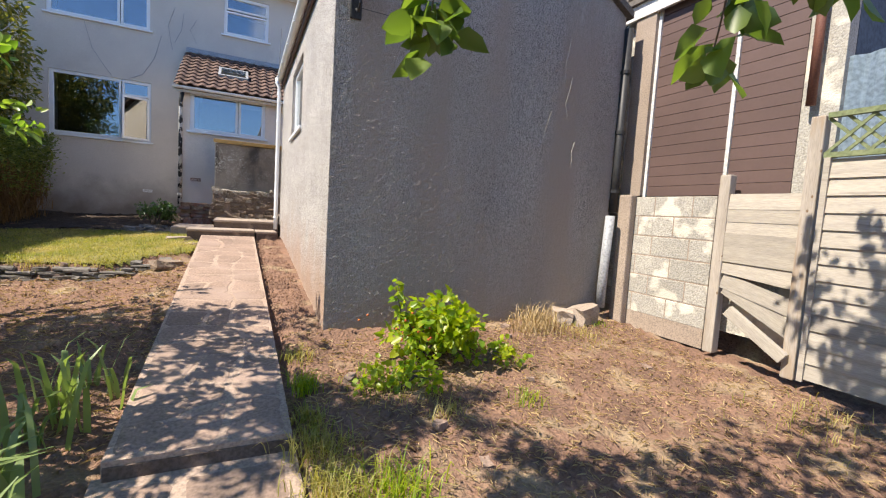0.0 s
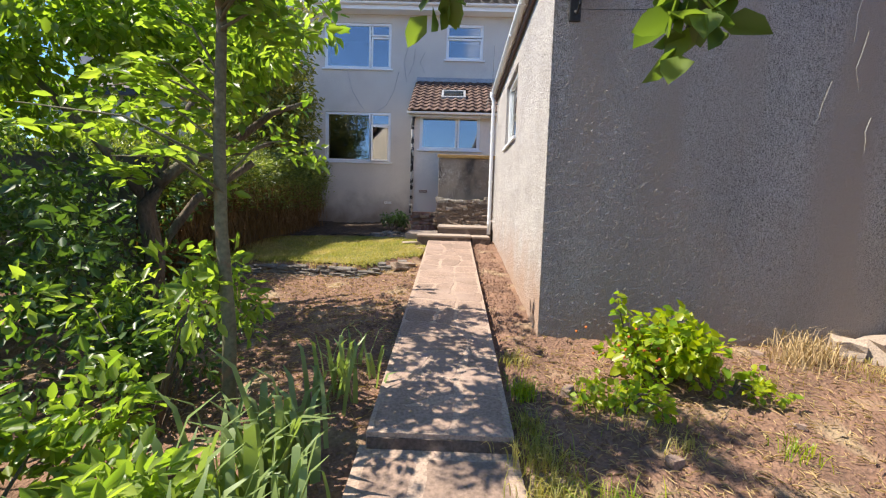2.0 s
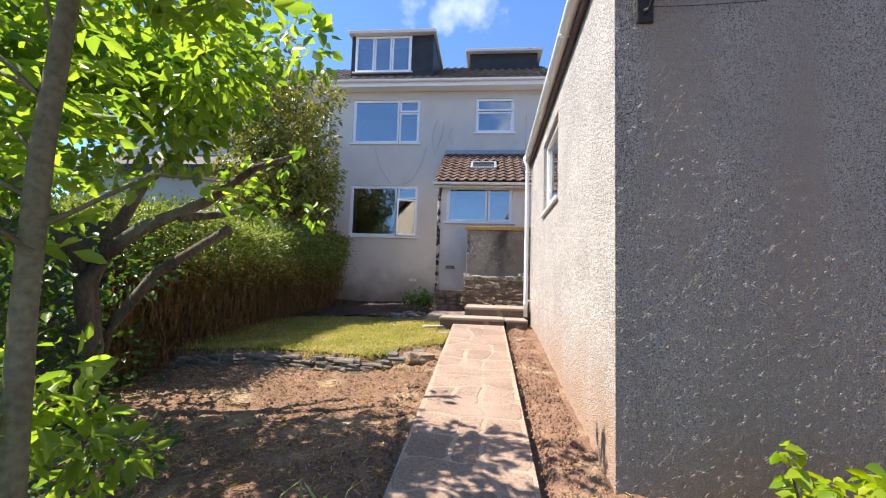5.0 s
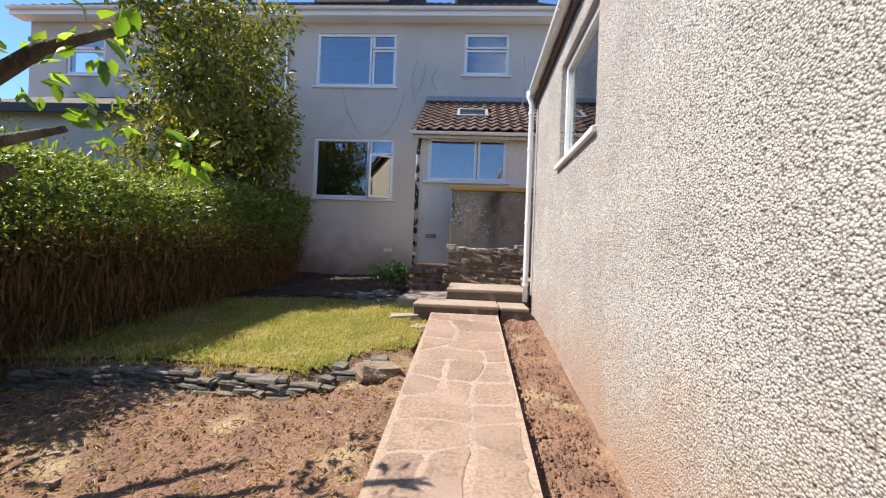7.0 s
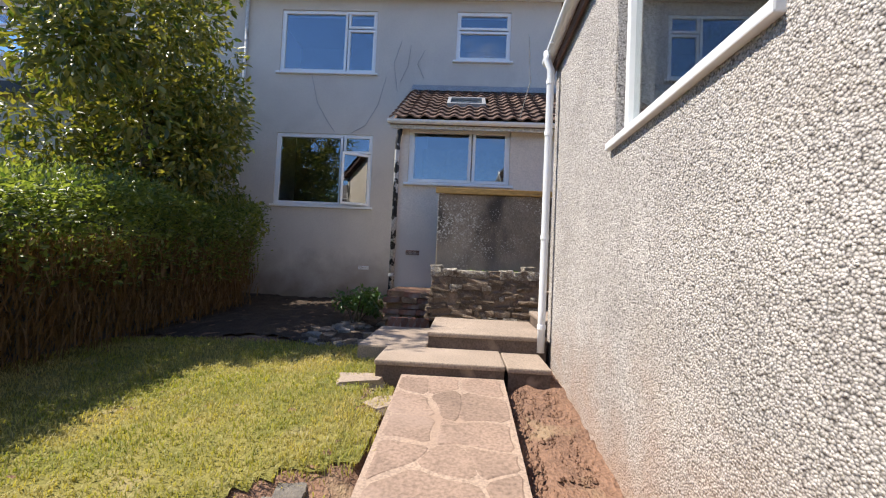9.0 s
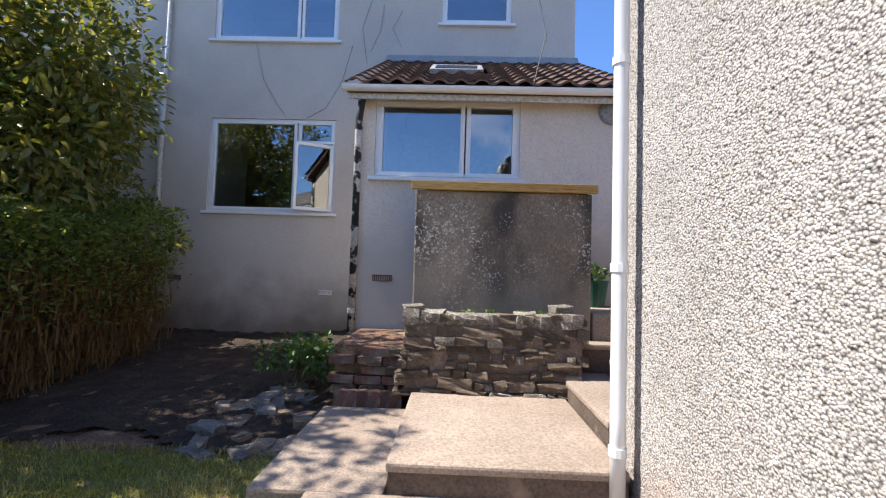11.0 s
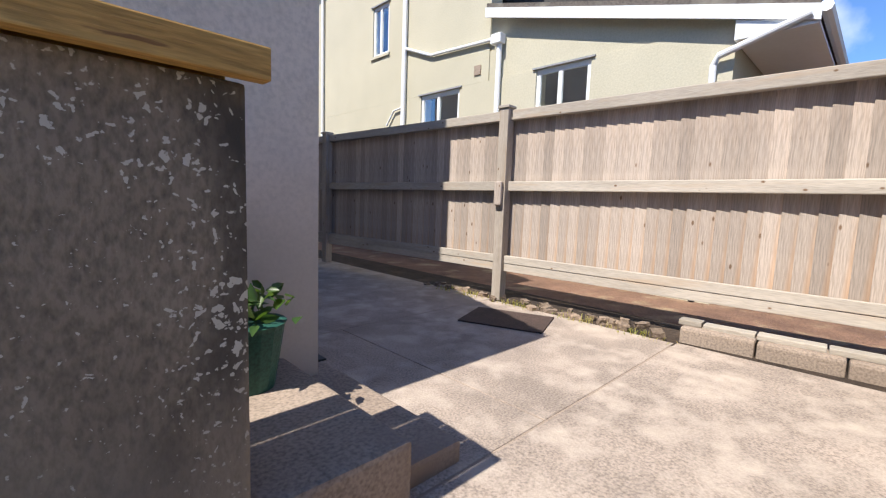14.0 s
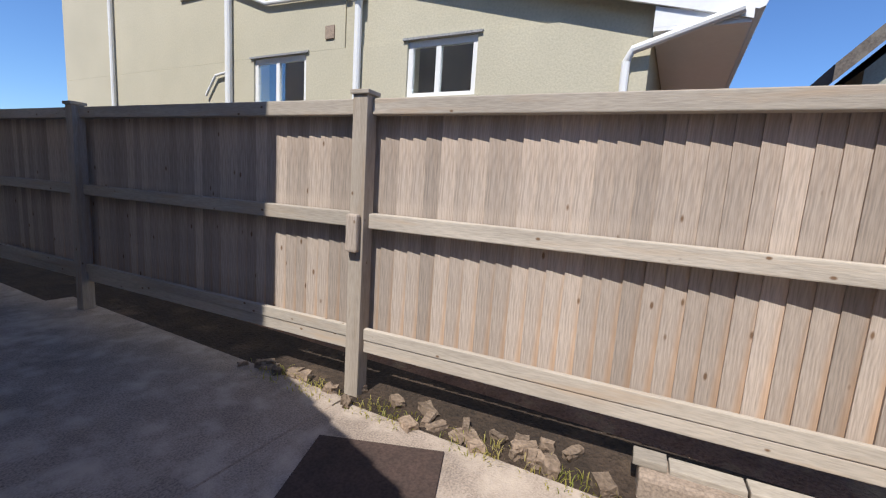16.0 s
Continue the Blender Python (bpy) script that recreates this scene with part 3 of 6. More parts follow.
tagged(grass, "short mown grass blades, green and yellowed", "grass", kind="stuff")

ex, ey = np.arange(-5.6, -1.2, 0.08), np.arange(9.93, 13.95, 0.08)
EX, EY = np.meshgrid(ex, ey)
EZ = ground_z(EX, EY) + 0.022 + rng.normal(size=EX.shape) * 0.012
idx = np.arange(EX.size).reshape(EX.shape)
ef = np.stack([idx[:-1, :-1], idx[:-1, 1:], idx[1:, 1:], idx[1:, :-1]], -1).reshape(-1, 4)
ef = ef[EY.ravel()[ef[:, 0]] > 10.02 + 0.12 * np.sin(EX.ravel()[ef[:, 0]] * 4.1)]
tagged(link("soil_bed", mesh_np("soil_bed", np.stack([EX, EY, EZ], -1).reshape(-1, 3), ef), M_EARTH), "dark bare soil along the house wall", "soil", kind="structure")

PX0, PX1 = -0.67, 0.16


def slab_piece(name, poly, top, thick, seed):
    """A flat irregular stone from a polygon, its top following the slope."""
    r = random.Random(seed)
    bm = bmesh.new()
    c = Vector((sum(p[0] for p in poly) / len(poly), sum(p[1] for p in poly) / len(poly)))
    lift = r.uniform(0.0, 0.005)
    rings = []
    for shrink, dz in ((0.0, -thick), (0.0, -0.004), (0.012, 0.0)):
        ring = []
        for px, py in poly:
            d = Vector((px, py)) - c
            q = c + d * (1 - shrink / max(d.length, 0.05))
            ring.append(bm.verts.new((q.x, q.y, top(q.y) + dz + lift)))
        rings.append(ring)
    k = len(poly)
    for a, b in zip(rings, rings[1:]):
        for i in range(k):
            bm.faces.new((a[i], a[(i + 1) % k], b[(i + 1) % k], b[i]))
    bm.faces.new(rings[-1])
    bmesh.ops.recalc_face_normals(bm, faces=bm.faces)
    return bm


def sloped_slab(x0, x1, y0, y1, top, thick):
    bm = boxes((x0, y0, 0, x1, y1, 1))
    for v in bm.verts:
        v.co.z = top(v.co.y) - (thick if v.co.z < 0.5 else 0)
    return bm


path = thing("garden_path", (0, 0, 0), "straight crazy-paved garden path of pinkish stone", "path", kind="structure")
part("mortar_bed", sloped_slab(PX0, PX1, 2.42, 8.52, lambda y: float(path_z(y)) + 0.0015, 0.16), M_MORTAR, path)
# dark strip below the path's lip, its shadow painted in the riser colour
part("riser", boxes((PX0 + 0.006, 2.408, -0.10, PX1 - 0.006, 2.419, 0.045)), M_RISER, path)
low_path = thing("lower_path", (0, 0, 0), "lower stretch of stone garden path below a step", "path", kind="structure")
part("mortar_bed", sloped_slab(PX0 - 0.04, PX1 + 0.02, -2.5, 2.44, lambda y: float(path_z(y)) - 0.0885, 0.16), M_MORTAR, low_path)


def crazy_paving(parent, y0, y1, drop, seed):
    r = random.Random(seed)
    rows = max(2, round((y1 - y0) / 0.34))
    cols = 3
    P = {}
    for i in range(rows + 1):
        for j in range(cols + 1):
            inner_i, inner_j = 0 < i < rows, 0 < j < cols
            P[i, j] = (PX0 + (PX1 - PX0) * j / cols + (r.uniform(-0.085, 0.085) if inner_j else (0.012 if j == 0 else -0.012)),
                       y0 + (y1 - y0) * i / rows + (r.uniform(-0.10, 0.10) if inner_i else 0.0))
    for i in range(rows):
        j = 0
        while j < cols:
            span = 2 if j < cols - 1 and r.random() < 0.3 else 1
            poly = [P[i, j]]
            if span == 2:
                poly.append(P[i, j + 1])
            poly += [P[i, j + span], P[i + 1, j + span]]
            if span == 2:
                poly.append(P[i + 1, j + 1])
            poly.append(P[i + 1, j])
            c = Vector((sum(p[0] for p in poly) / len(poly), sum(p[1] for p in poly) / len(poly)))
            q = []
            for a, b in zip(poly, poly[1:] + poly[:1]):
                q.append(a)
                q.append(((a[0] + b[0]) / 2 + r.uniform(-0.035, 0.035), (a[1] + b[1]) / 2 + r.uniform(-0.035, 0.035)))
            q = [tuple(c + (Vector(p) - c) * 0.94) for p in q]
            for _ in range(1):
                q = [w for a, b in zip(q, q[1:] + q[:1]) for w in ((a[0] * 0.75 + b[0] * 0.25, a[1] * 0.75 + b[1] * 0.25), (a[0] * 0.25 + b[0] * 0.75, a[1] * 0.25 + b[1] * 0.75))]
            q = [(min(max(px, PX0 + 0.008), PX1 - 0.008), py) for px, py in q]
            part("paving_stone", slab_piece("paving_stone", q, lambda y: float(path_z(y)) - drop + 0.002, 0.04, r.random()), M_STONE, parent)
            j += span


crazy_paving(path, 2.44, 8.5, 0.0, 4)
crazy_paving(low_path, -2.4, 2.36, 0.09, 9)

# steps up to the house and the drive
for nm, b, lab in (("step", (-0.90, 8.52, 0.30, 0.17, 9.15, 0.80), "long low concrete step at the end of the path"),
                   ("step", (0.185, 8.53, 0.30, 0.545, 9.15, 0.79), "short concrete step block beside the rendered wall"),
                   ("step", (-0.52, 9.13, 0.40, 0.62, 10.55, 0.95), "concrete landing before the stone wall"),
                   ("step", (0.622, 9.44, 0.40, 1.02, 10.62, 1.08), "worn concrete side step up to the drive"),
                   ("step", (1.022, 9.44, 0.40, 1.40, 10.56, 1.20), "worn concrete side step up to the drive"),
                   ("step", (0.80, 10.57, 0.40, 1.42, 10.755, 1.31), "concrete ledge step beside the stone wall")):
    s = thing(nm, (0, 0, 0), lab, "step", kind="structure")
    # riser coloured darker than the tread for its dirt and its shade
    part("riser", boxes((b[0] + 0.012, b[1] + 0.014, b[2], b[3] - 0.006, b[4], b[5] - 0.045)), M_RISER, s, "stained concrete riser with its shade darkened into the colour")
    part("tread", boxes((b[0], b[1], b[5] - 0.0445, b[3], b[4], b[5]), bevel=0.014), M_CONC, s)
side_flag = link("flagstone", boxes((-1.20, 9.17, 0.4, -0.53, 10.44, 0.79), bevel=0.02), M_CONC)
tagged(side_flag, "flat concrete flag beside the landing", "paving", kind="structure")

# drive: concrete bays with joints
drive = thing("driveway", (0, 0, 0), "worn concrete driveway in bays", "driveway", kind="structure")
for b in ((1.405, 9.42, 1.0, 4.10, 10.774, 1.31), (1.46, 10.79, 1.0, 2.292, 12.6, 1.306), (2.301, 10.79, 1.0, 4.08, 12.6, 1.306), (1.63, 12.615, 1.0, 4.13, 16.5, 1.304), (1.63, 16.515, 1.0, 3.9, 30, 1.30)):
    part("concrete_bay", boxes(b, bevel=0.008), M_DRIVE, drive)
part("joint_filler", boxes((1.47, 9.46, 1.0, 4.0, 12.7, 1.301)), M_CONC, drive)
verge = link("verge", boxes((3.60, 9.44, 1.0, 4.75, 30, 1.288)), M_EARTH)
tagged(verge, "strip of bare soil under the fence", "soil", kind="structure")

# ---- garage ----
GX0, GX1, GY0, GY1 = 0.60, 3.95, 4.0, 9.31
BEFORE_GARAGE = set(scene.collection.objects)
EAVE, APEX = 3.74, 4.66
GXM = (GX0 + GX1) / 2
WINH = (6.22, 2.36, 7.50, 3.34)
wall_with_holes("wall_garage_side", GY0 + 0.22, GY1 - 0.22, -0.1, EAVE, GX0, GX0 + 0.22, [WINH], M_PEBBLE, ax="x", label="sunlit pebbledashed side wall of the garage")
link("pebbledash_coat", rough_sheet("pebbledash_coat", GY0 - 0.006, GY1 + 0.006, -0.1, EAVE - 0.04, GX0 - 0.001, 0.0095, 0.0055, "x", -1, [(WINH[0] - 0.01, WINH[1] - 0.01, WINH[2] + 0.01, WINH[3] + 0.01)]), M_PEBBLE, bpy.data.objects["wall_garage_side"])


def gable_top(x):
    return EAVE + (APEX - EAVE) * (1 - np.abs(x - GXM) / (GXM - GX0))


for nm, y0, y1 in (("wall_garage_gable", GY0, GY0 + 0.22),):
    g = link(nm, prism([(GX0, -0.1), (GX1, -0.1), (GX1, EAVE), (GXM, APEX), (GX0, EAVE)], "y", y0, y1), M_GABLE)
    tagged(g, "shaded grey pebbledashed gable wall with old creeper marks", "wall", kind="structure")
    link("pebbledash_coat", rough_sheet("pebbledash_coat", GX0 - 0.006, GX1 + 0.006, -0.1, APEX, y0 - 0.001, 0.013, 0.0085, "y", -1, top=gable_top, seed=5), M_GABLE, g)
# front wall with the door's opening
fw = wall_with_holes("wall_garage_front", GX0, 4.26, 0.5, EAVE, GY1 - 0.22, GY1, [(1.30, 0.5, 3.80, 3.40)], M_PEBBLE, label="pebbledashed front wall of the garage")
w = link("wall_garage_far", boxes((GX1 - 0.22, GY0 + 0.22, -0.1, GX1, GY1 - 0.03, EAVE)), M_PEBBLE)
tagged(w, "pebbledashed wall of the garage along the boundary", "wall", kind="structure")
fg = link("wall_garage_front_gable", prism([(GX0, EAVE + 0.002), (GX1, EAVE + 0.002), (GXM, APEX)], "y", GY1 - 0.22, GY1), M_PEBBLE)
tagged(fg, "pebbledashed front gable of the garage", "wall", kind="structure")
fl = link("floor_garage", boxes((GX0 + 0.22, GY0 + 0.22, 0.9, GX1 - 0.22, GY1 - 0.05, 1.3)), M_CONC)
tagged(fl, "concrete garage floor", "floor", kind="structure")
roof = thing("garage_roof", (0, 0, 0), "pitched garage roof with white verge and gutter", "roof", kind="structure")
sl = (APEX - EAVE) / (GXM - GX0)
for sgn in (-1, 1):
    e = GXM + sgn * (GXM - GX0 + 0.06)
    part("roof_slope", prism([(e, EAVE - 0.06 * sl + 0.01), (GXM, APEX + 0.01), (GXM, APEX + 0.09), (e, EAVE - 0.06 * sl + 0.09)], "y", GY0 - 0.07, GY1), M_ROOF, roof)
part("fascia", boxes((GX0 - 0.045, GY0 - 0.05, EAVE - 0.17, GX0 - 0.02, GY1 + 0.05, EAVE - 0.02)), mat("brown_fascia", (0.16, 0.09, 0.07), (0.12, 0.07, 0.055), 0.7), roof)


def gutter(name, p0, p1, r, parent, material=M_WHITE):
    """A half-round gutter between two points."""
    p0, p1 = Vector(p0), Vector(p1)
    d = (p1 - p0).normalized()
    s = d.cross(Vector((0, 0, 1))).normalized()
    bm = bmesh.new()
    prof = [(math.cos(a) * r, math.sin(a) * r) for a in np.linspace(math.pi, 2 * math.pi, 9)] + [(math.cos(a) * (r - 0.006), math.sin(a) * (r - 0.006)) for a in np.linspace(2 * math.pi, math.pi, 9)]
    lo = [bm.verts.new(p0 + s * u + Vector((0, 0, v))) for u, v in prof]
    hi = [bm.verts.new(p1 + s * u + Vector((0, 0, v))) for u, v in prof]
    k = len(prof)
    for i in range(k):
        bm.faces.new((lo[i], lo[(i + 1) % k], hi[(i + 1) % k], hi[i]))
    bm.faces.new(lo), bm.faces.new(hi)
    bmesh.ops.recalc_face_normals(bm, faces=bm.faces)
    return part(name, bm, material, parent)


gut = thing("garage_gutter", (0, 0, 0), "white plastic eaves gutter along the garage", "gutter", kind="structure")
gutter("gutter_channel", (GX0 - 0.09, GY0 - 0.06, EAVE - 0.01), (GX0 - 0.09, GY1 + 0.06, EAVE - 0.03), 0.058, gut)
for y in np.arange(GY0 + 0.4, GY1, 0.9):
    part("gutter_bracket", boxes((GX0 - 0.15, y - 0.015, EAVE - 0.075, GX0 - 0.02, y + 0.015, EAVE - 0.062)), M_WHITE, gut)


def pipe(name, points, r, material, label, clips=()):
    t = thing(name, points[-1], label, "pipe", kind="structure")
    bx = link("pipe_run", tube(points, r, 12), material, smooth=True)
    bx.parent, bx.matrix_parent_inverse = t, t.matrix_world.inverted()
    for c in clips:
        k = link("pipe_clip", tube([(c[0], c[1], c[2] - 0.02), (c[0], c[1], c[2] + 0.02)], r * 1.18, 12), material)
        k.parent, k.matrix_parent_inverse = t, t.matrix_world.inverted()
    return t


dpx, dpy = GX0 - 0.095, 9.13
pipe("downpipe", [(dpx - 0.04, dpy, 3.70), (dpx - 0.04, dpy, 3.62), (dpx, dpy, 3.52), (dpx, dpy, 1.2), (dpx, dpy, 0.81)], 0.036, M_WHITE, "white plastic downpipe on the garage corner", [(dpx, dpy, z) for z in (1.05, 1.9, 2.9, 3.4)])
window("window_garage", WINH[0], WINH[1], WINH[2], WINH[3], GX0 + 0.05, [(0.02, 0.02, 0.98, 0.98)], "white-framed garage side window", ax="x")

# garage door: ribbed panel in a white frame
gd = thing("garage_door", (2.56, GY1, 1.31), "closed white ribbed metal up-and-over garage door", "garage door")
prof, z = [], 1.33
while z < 3.34:
    prof += [(GY1 - 0.040, z), (GY1 - 0.040, z + 0.080), (GY1 - 0.066, z + 0.084), (GY1 - 0.066, z + 0.092)]
    z += 0.098
g = link("door_leaf", prism(prof + [(GY1 - 0.10, z), (GY1 - 0.10, 1.33)], "x", 1.36, 3.74), M_DOOR)
g.parent, g.matrix_parent_inverse = gd, gd.matrix_world.inverted()
g = link("door_frame", boxes((1.302, GY1 - 0.10, 1.31, 1.36, GY1 + 0.03, 3.398), (3.74, GY1 - 0.10, 1.31, 3.798, GY1 + 0.03, 3.398), (1.362, GY1 - 0.10, 3.345, 3.738, GY1 + 0.03, 3.398), bevel=0.005), M_WHITE)
g.parent, g.matrix_parent_inverse = gd, gd.matrix_world.inverted()
bm = tube([(2.45, GY1 - 0.05, 1.88), (2.45, GY1 + 0.03, 1.88)], 0.032, 16)
tube([(2.40, GY1 + 0.035, 1.86), (2.52, GY1 + 0.04, 1.93)], 0.013, 8, bm)
g = link("handle", bm, M_BLACK, label="black turning handle")
g.parent, g.matrix_parent_inverse = gd, gd.matrix_world.inverted()

# its front is set a little askew
swing = Matrix.Translation((GX0, GY1, 0)) @ pose(0, 0, 0, 0, 0, 2.2) @ Matrix.Translation((-GX0, -GY1, 0))
for o in (fw, fg, gd):
    o.matrix_world = swing @ o.matrix_world
# the garage stands a little askew to the house
askew = Matrix.Translation((GX0, GY0, 0)) @ pose(0, 0, 0, 0, 0, -0.6) @ Matrix.Translation((-GX0, -GY0, 0))
bpy.context.view_layer.update()
for o in list(scene.collection.objects):
    if o not in BEFORE_GARAGE and o.parent is None:
        o.matrix_world = askew @ o.matrix_world

# ---- main house ----
HX0, HX1, HY = -5.06, 1.62, 13.92
H_W1, H_W2, H_W3 = (-4.30, 2.72, -2.22, 4.26), (-4.33, 5.58, -2.25, 6.94), (-0.55, 5.90, 0.59, 6.96)
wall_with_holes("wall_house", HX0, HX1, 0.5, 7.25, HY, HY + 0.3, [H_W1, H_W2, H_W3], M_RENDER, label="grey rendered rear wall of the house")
for b, nm in (((HX1 - 0.3, HY + 0.3, 0.5, HX1, 22, 7.25), "wall_house_side"), ((HX0 + 0.3, 21.7, 0.5, HX1 - 0.3, 22, 7.25), "wall_house_street"), ((HX0, HY + 0.3, 0.5, HX0 + 0.3, 22, 7.25), "wall_house_party")):
    tagged(link(nm, boxes(b), M_RENDER), "grey rendered house wall", "wall", kind="structure")
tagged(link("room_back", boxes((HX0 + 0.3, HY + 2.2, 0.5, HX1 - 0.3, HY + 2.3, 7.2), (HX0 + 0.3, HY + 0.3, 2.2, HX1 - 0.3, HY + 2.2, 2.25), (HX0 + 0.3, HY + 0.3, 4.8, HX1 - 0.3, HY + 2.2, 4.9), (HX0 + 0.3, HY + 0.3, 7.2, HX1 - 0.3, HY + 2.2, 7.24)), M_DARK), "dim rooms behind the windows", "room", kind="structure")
window("window_living_room", *H_W1, HY + 0.03, [(0.02, 0.02, 0.69, 0.98), (0.70, 0.74, 0.985, 0.98), (0.70, 0.02, 0.985, 0.725)], "large white living room window with a casement ajar", open_light=2)
window("window_bedroom", *H_W2, HY + 0.03, [(0.02, 0.02, 0.69, 0.98), (0.70, 0.72, 0.985, 0.98), (0.70, 0.02, 0.985, 0.70)], "wide white bedroom window with three panes")
window("window_bathroom", *H_W3, HY + 0.03, [(0.03, 0.64, 0.97, 0.97), (0.03, 0.03, 0.97, 0.61)], "small white bathroom window with two panes")


def tiled_slope(name, x0, x1, y0, z0, y1, z1, tw, th, material, parent, pieces=False, clip=None, skip=None, label=""):
    """Rows of curved tiles on a slope that climbs from (y0, z0) to (y1, z1)."""
    L = math.hypot(y1 - y0, z1 - z0)
    rows, cols = round(L / th), round((x1 - x0) / tw)
    tw, th = (x1 - x0) / cols, L / rows
    a = math.atan2(z1 - z0, y1 - y0)
    bm = bmesh.new()
    prof = [(0.0, 0.0), (0.12, 0.006), (0.30, 0.05), (0.46, 0.068), (0.62, 0.05), (0.80, 0.006), (1.0, 0.0)]
    one = bmesh.new()
    rings = []
    for s, dz in ((0.0, -0.012), (0.0, 0.012), (1.0, -0.006)):
        rings.append([one.verts.new((u * tw, s * th * 1.06, v * 0.62 + dz + (0.016 if s == 0 else 0))) for u, v in prof])
    for r0, r1 in zip(rings, rings[1:]):
        for i in range(len(prof) - 1):
            one.faces.new((r0[i], r0[i + 1], r1[i + 1], r1[i]))
    me1 = bpy.data.meshes.new("roof_tile")
    one.to_mesh(me1)
    me1.materials.append(material)
    rr = random.Random(len(name))
    for j in range(rows):
        for i in range(cols):
            cx = x0 + (i + 0.5) * tw
            cy, cz = y0 + j * th * math.cos(a), z0 + j * th * math.sin(a)
            if clip and not clip(cx, cy):
                continue
            if skip and skip(cx, cy):
                continue
            m = Matrix.Translation((x0 + i * tw, cy, cz)) @ pose(0, 0, 0, math.degrees(a) + rr.uniform(-0.6, 0.6), 0, rr.uniform(-0.5, 0.5))
            if pieces:
                o = new("roof_tile", me1)
                o.parent, o.matrix_basis = parent, m
            else:
                k = len(bm.verts)
                nv = [bm.verts.new(m @ v.co) for v in one.verts]
                for f in one.faces:
                    bm.faces.new([nv[v.index] for v in f.verts])
    one.free()
    if not pieces:
        t = part("roof_tiles", bm, material, parent)
        t["kind"] = "stuff"
    else:
        bm.free()


hroof = thing("house_roof", (0, 0, 0), "brown concrete-tiled house roof with white eaves", "roof", kind="structure")
RY0, RZ0, RY1, RZ1 = 13.55, 7.38, 17.9, 10.0
NX0 = -12.4
part("roof_deck", prism([(RY0, RZ0 - 0.03), (RY1, RZ1 - 0.03), (22.3, RZ0 - 0.03)], "x", NX0, HX1 + 0.25), M_ROOF, hroof)
tiled_slope("main", NX0, HX1 + 0.3, RY0, RZ0, RY1, RZ1, 0.30, 0.30, M_ROOF, hroof, skip=lambda x, y: -4.7 < x < -2.0 and y > 14.4)
part("fascia", boxes((NX0, RY0 + 0.0, 7.20, HX1 + 0.3, RY0 + 0.03, 7.40), bevel=0.004), M_WHITE, hroof)
part("soffit", boxes((NX0, RY0 + 0.03, 7.20, HX1 + 0.3, HY - 0.003, 7.225)), M_WHITE, hroof)
gutter("gutter_channel", (NX0, RY0 - 0.06, 7.37), (HX1 + 0.3, RY0 - 0.06, 7.37), 0.06, hroof)
dormer = thing("dormer", (0, 0, 0), "flat-roofed dark dormer with a white window", "dormer", kind="structure")
part("cheek", boxes((-4.72, 14.62, 7.9, -4.62, 17.0, 9.45)), M_BLACK, dormer)
part("cheek", boxes((-2.10, 14.62, 7.9, -2.00, 17.0, 9.45)), M_BLACK, dormer)
part("front_panel", boxes((-4.618, 14.64, 7.95, -2.102, 14.70, 8.20)), M_BLACK, dormer)
part("back_panel", boxes((-4.618, 15.4, 7.95, -2.102, 15.5, 9.44)), M_DARK, dormer)
part("dormer_roof", boxes((-4.80, 14.45, 9.452, -1.92, 17.2, 9.56), bevel=0.01), M_OLDWHITE, dormer)
part("front_panel", boxes((-2.718, 14.64, 8.203, -2.102, 14.70, 9.44)), M_BLACK, dormer)
window("window_dormer", -4.60, 8.20, -2.72, 9.43, 14.63, [(0.02, 0.02, 0.34, 0.98), (0.35, 0.02, 0.65, 0.98), (0.66, 0.02, 0.98, 0.98)], "white-framed dormer window")
box = thing("roof_extension", (0, 0, 0), "flat-roofed dark box dormer on the roof", "dormer", kind="structure")
part("cheek", boxes((-0.9, 16.6, 8.5, 1.55, 20, 9.86)), M_BLACK, box)
part("flat_roof", boxes((-1.05, 16.4, 9.862, 1.72, 20.1, 9.96), bevel=0.01), M_OLDWHITE, box)

# next house of the pair
N_W1, N_W2 = (-11.15, 5.80, -10.05, 6.85), (-11.3, 2.7, -9.4, 4.2)
wall_with_holes("wall_next_house", NX0 + 0.2, HX0 - 0.002, 0.3, 7.25, HY + 0.02, HY + 0.3, [N_W1, N_W2], M_RENDER, label="grey rendered rear wall of the adjoining house")
window("window_next_house_upper", *N_W1, HY + 0.05, [(0.03, 0.66, 0.97, 0.97), (0.03, 0.03, 0.97, 0.63)], "white window of the adjoining house")
window("window_next_house_lower", *N_W2, HY + 0.05, [(0.03, 0.03, 0.97, 0.97)], "white window of the adjoining house")
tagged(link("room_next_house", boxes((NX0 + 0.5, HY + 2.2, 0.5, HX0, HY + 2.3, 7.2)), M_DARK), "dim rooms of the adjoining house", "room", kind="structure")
ext = thing("next_extension", (0, 0, 0), "low dark extension of the adjoining house", "building", kind="structure")
part("wall", boxes((-11.2, 11.6, 0.2, -6.6, HY, 4.1)), M_RENDER, ext)
part("roof", prism([(11.35, 4.05), (HY, 5.1), (HY, 5.2), (11.35, 4.15)], "x", -11.4, -6.4), M_ROOF, ext)
part("fascia", boxes((-11.4, 11.3, 3.98, -6.4, 11.345, 4.16)), M_BLACK, ext)
pipe("downpipe", [(HX0 - 0.02, HY - 0.05, 7.30), (HX0 - 0.02, HY - 0.05, 0.9)], 0.04, M_OLDWHITE, "old white downpipe on the party line", [(HX0 - 0.02, HY - 0.05, z) for z in (1.6, 3.2, 4.8, 6.2)])

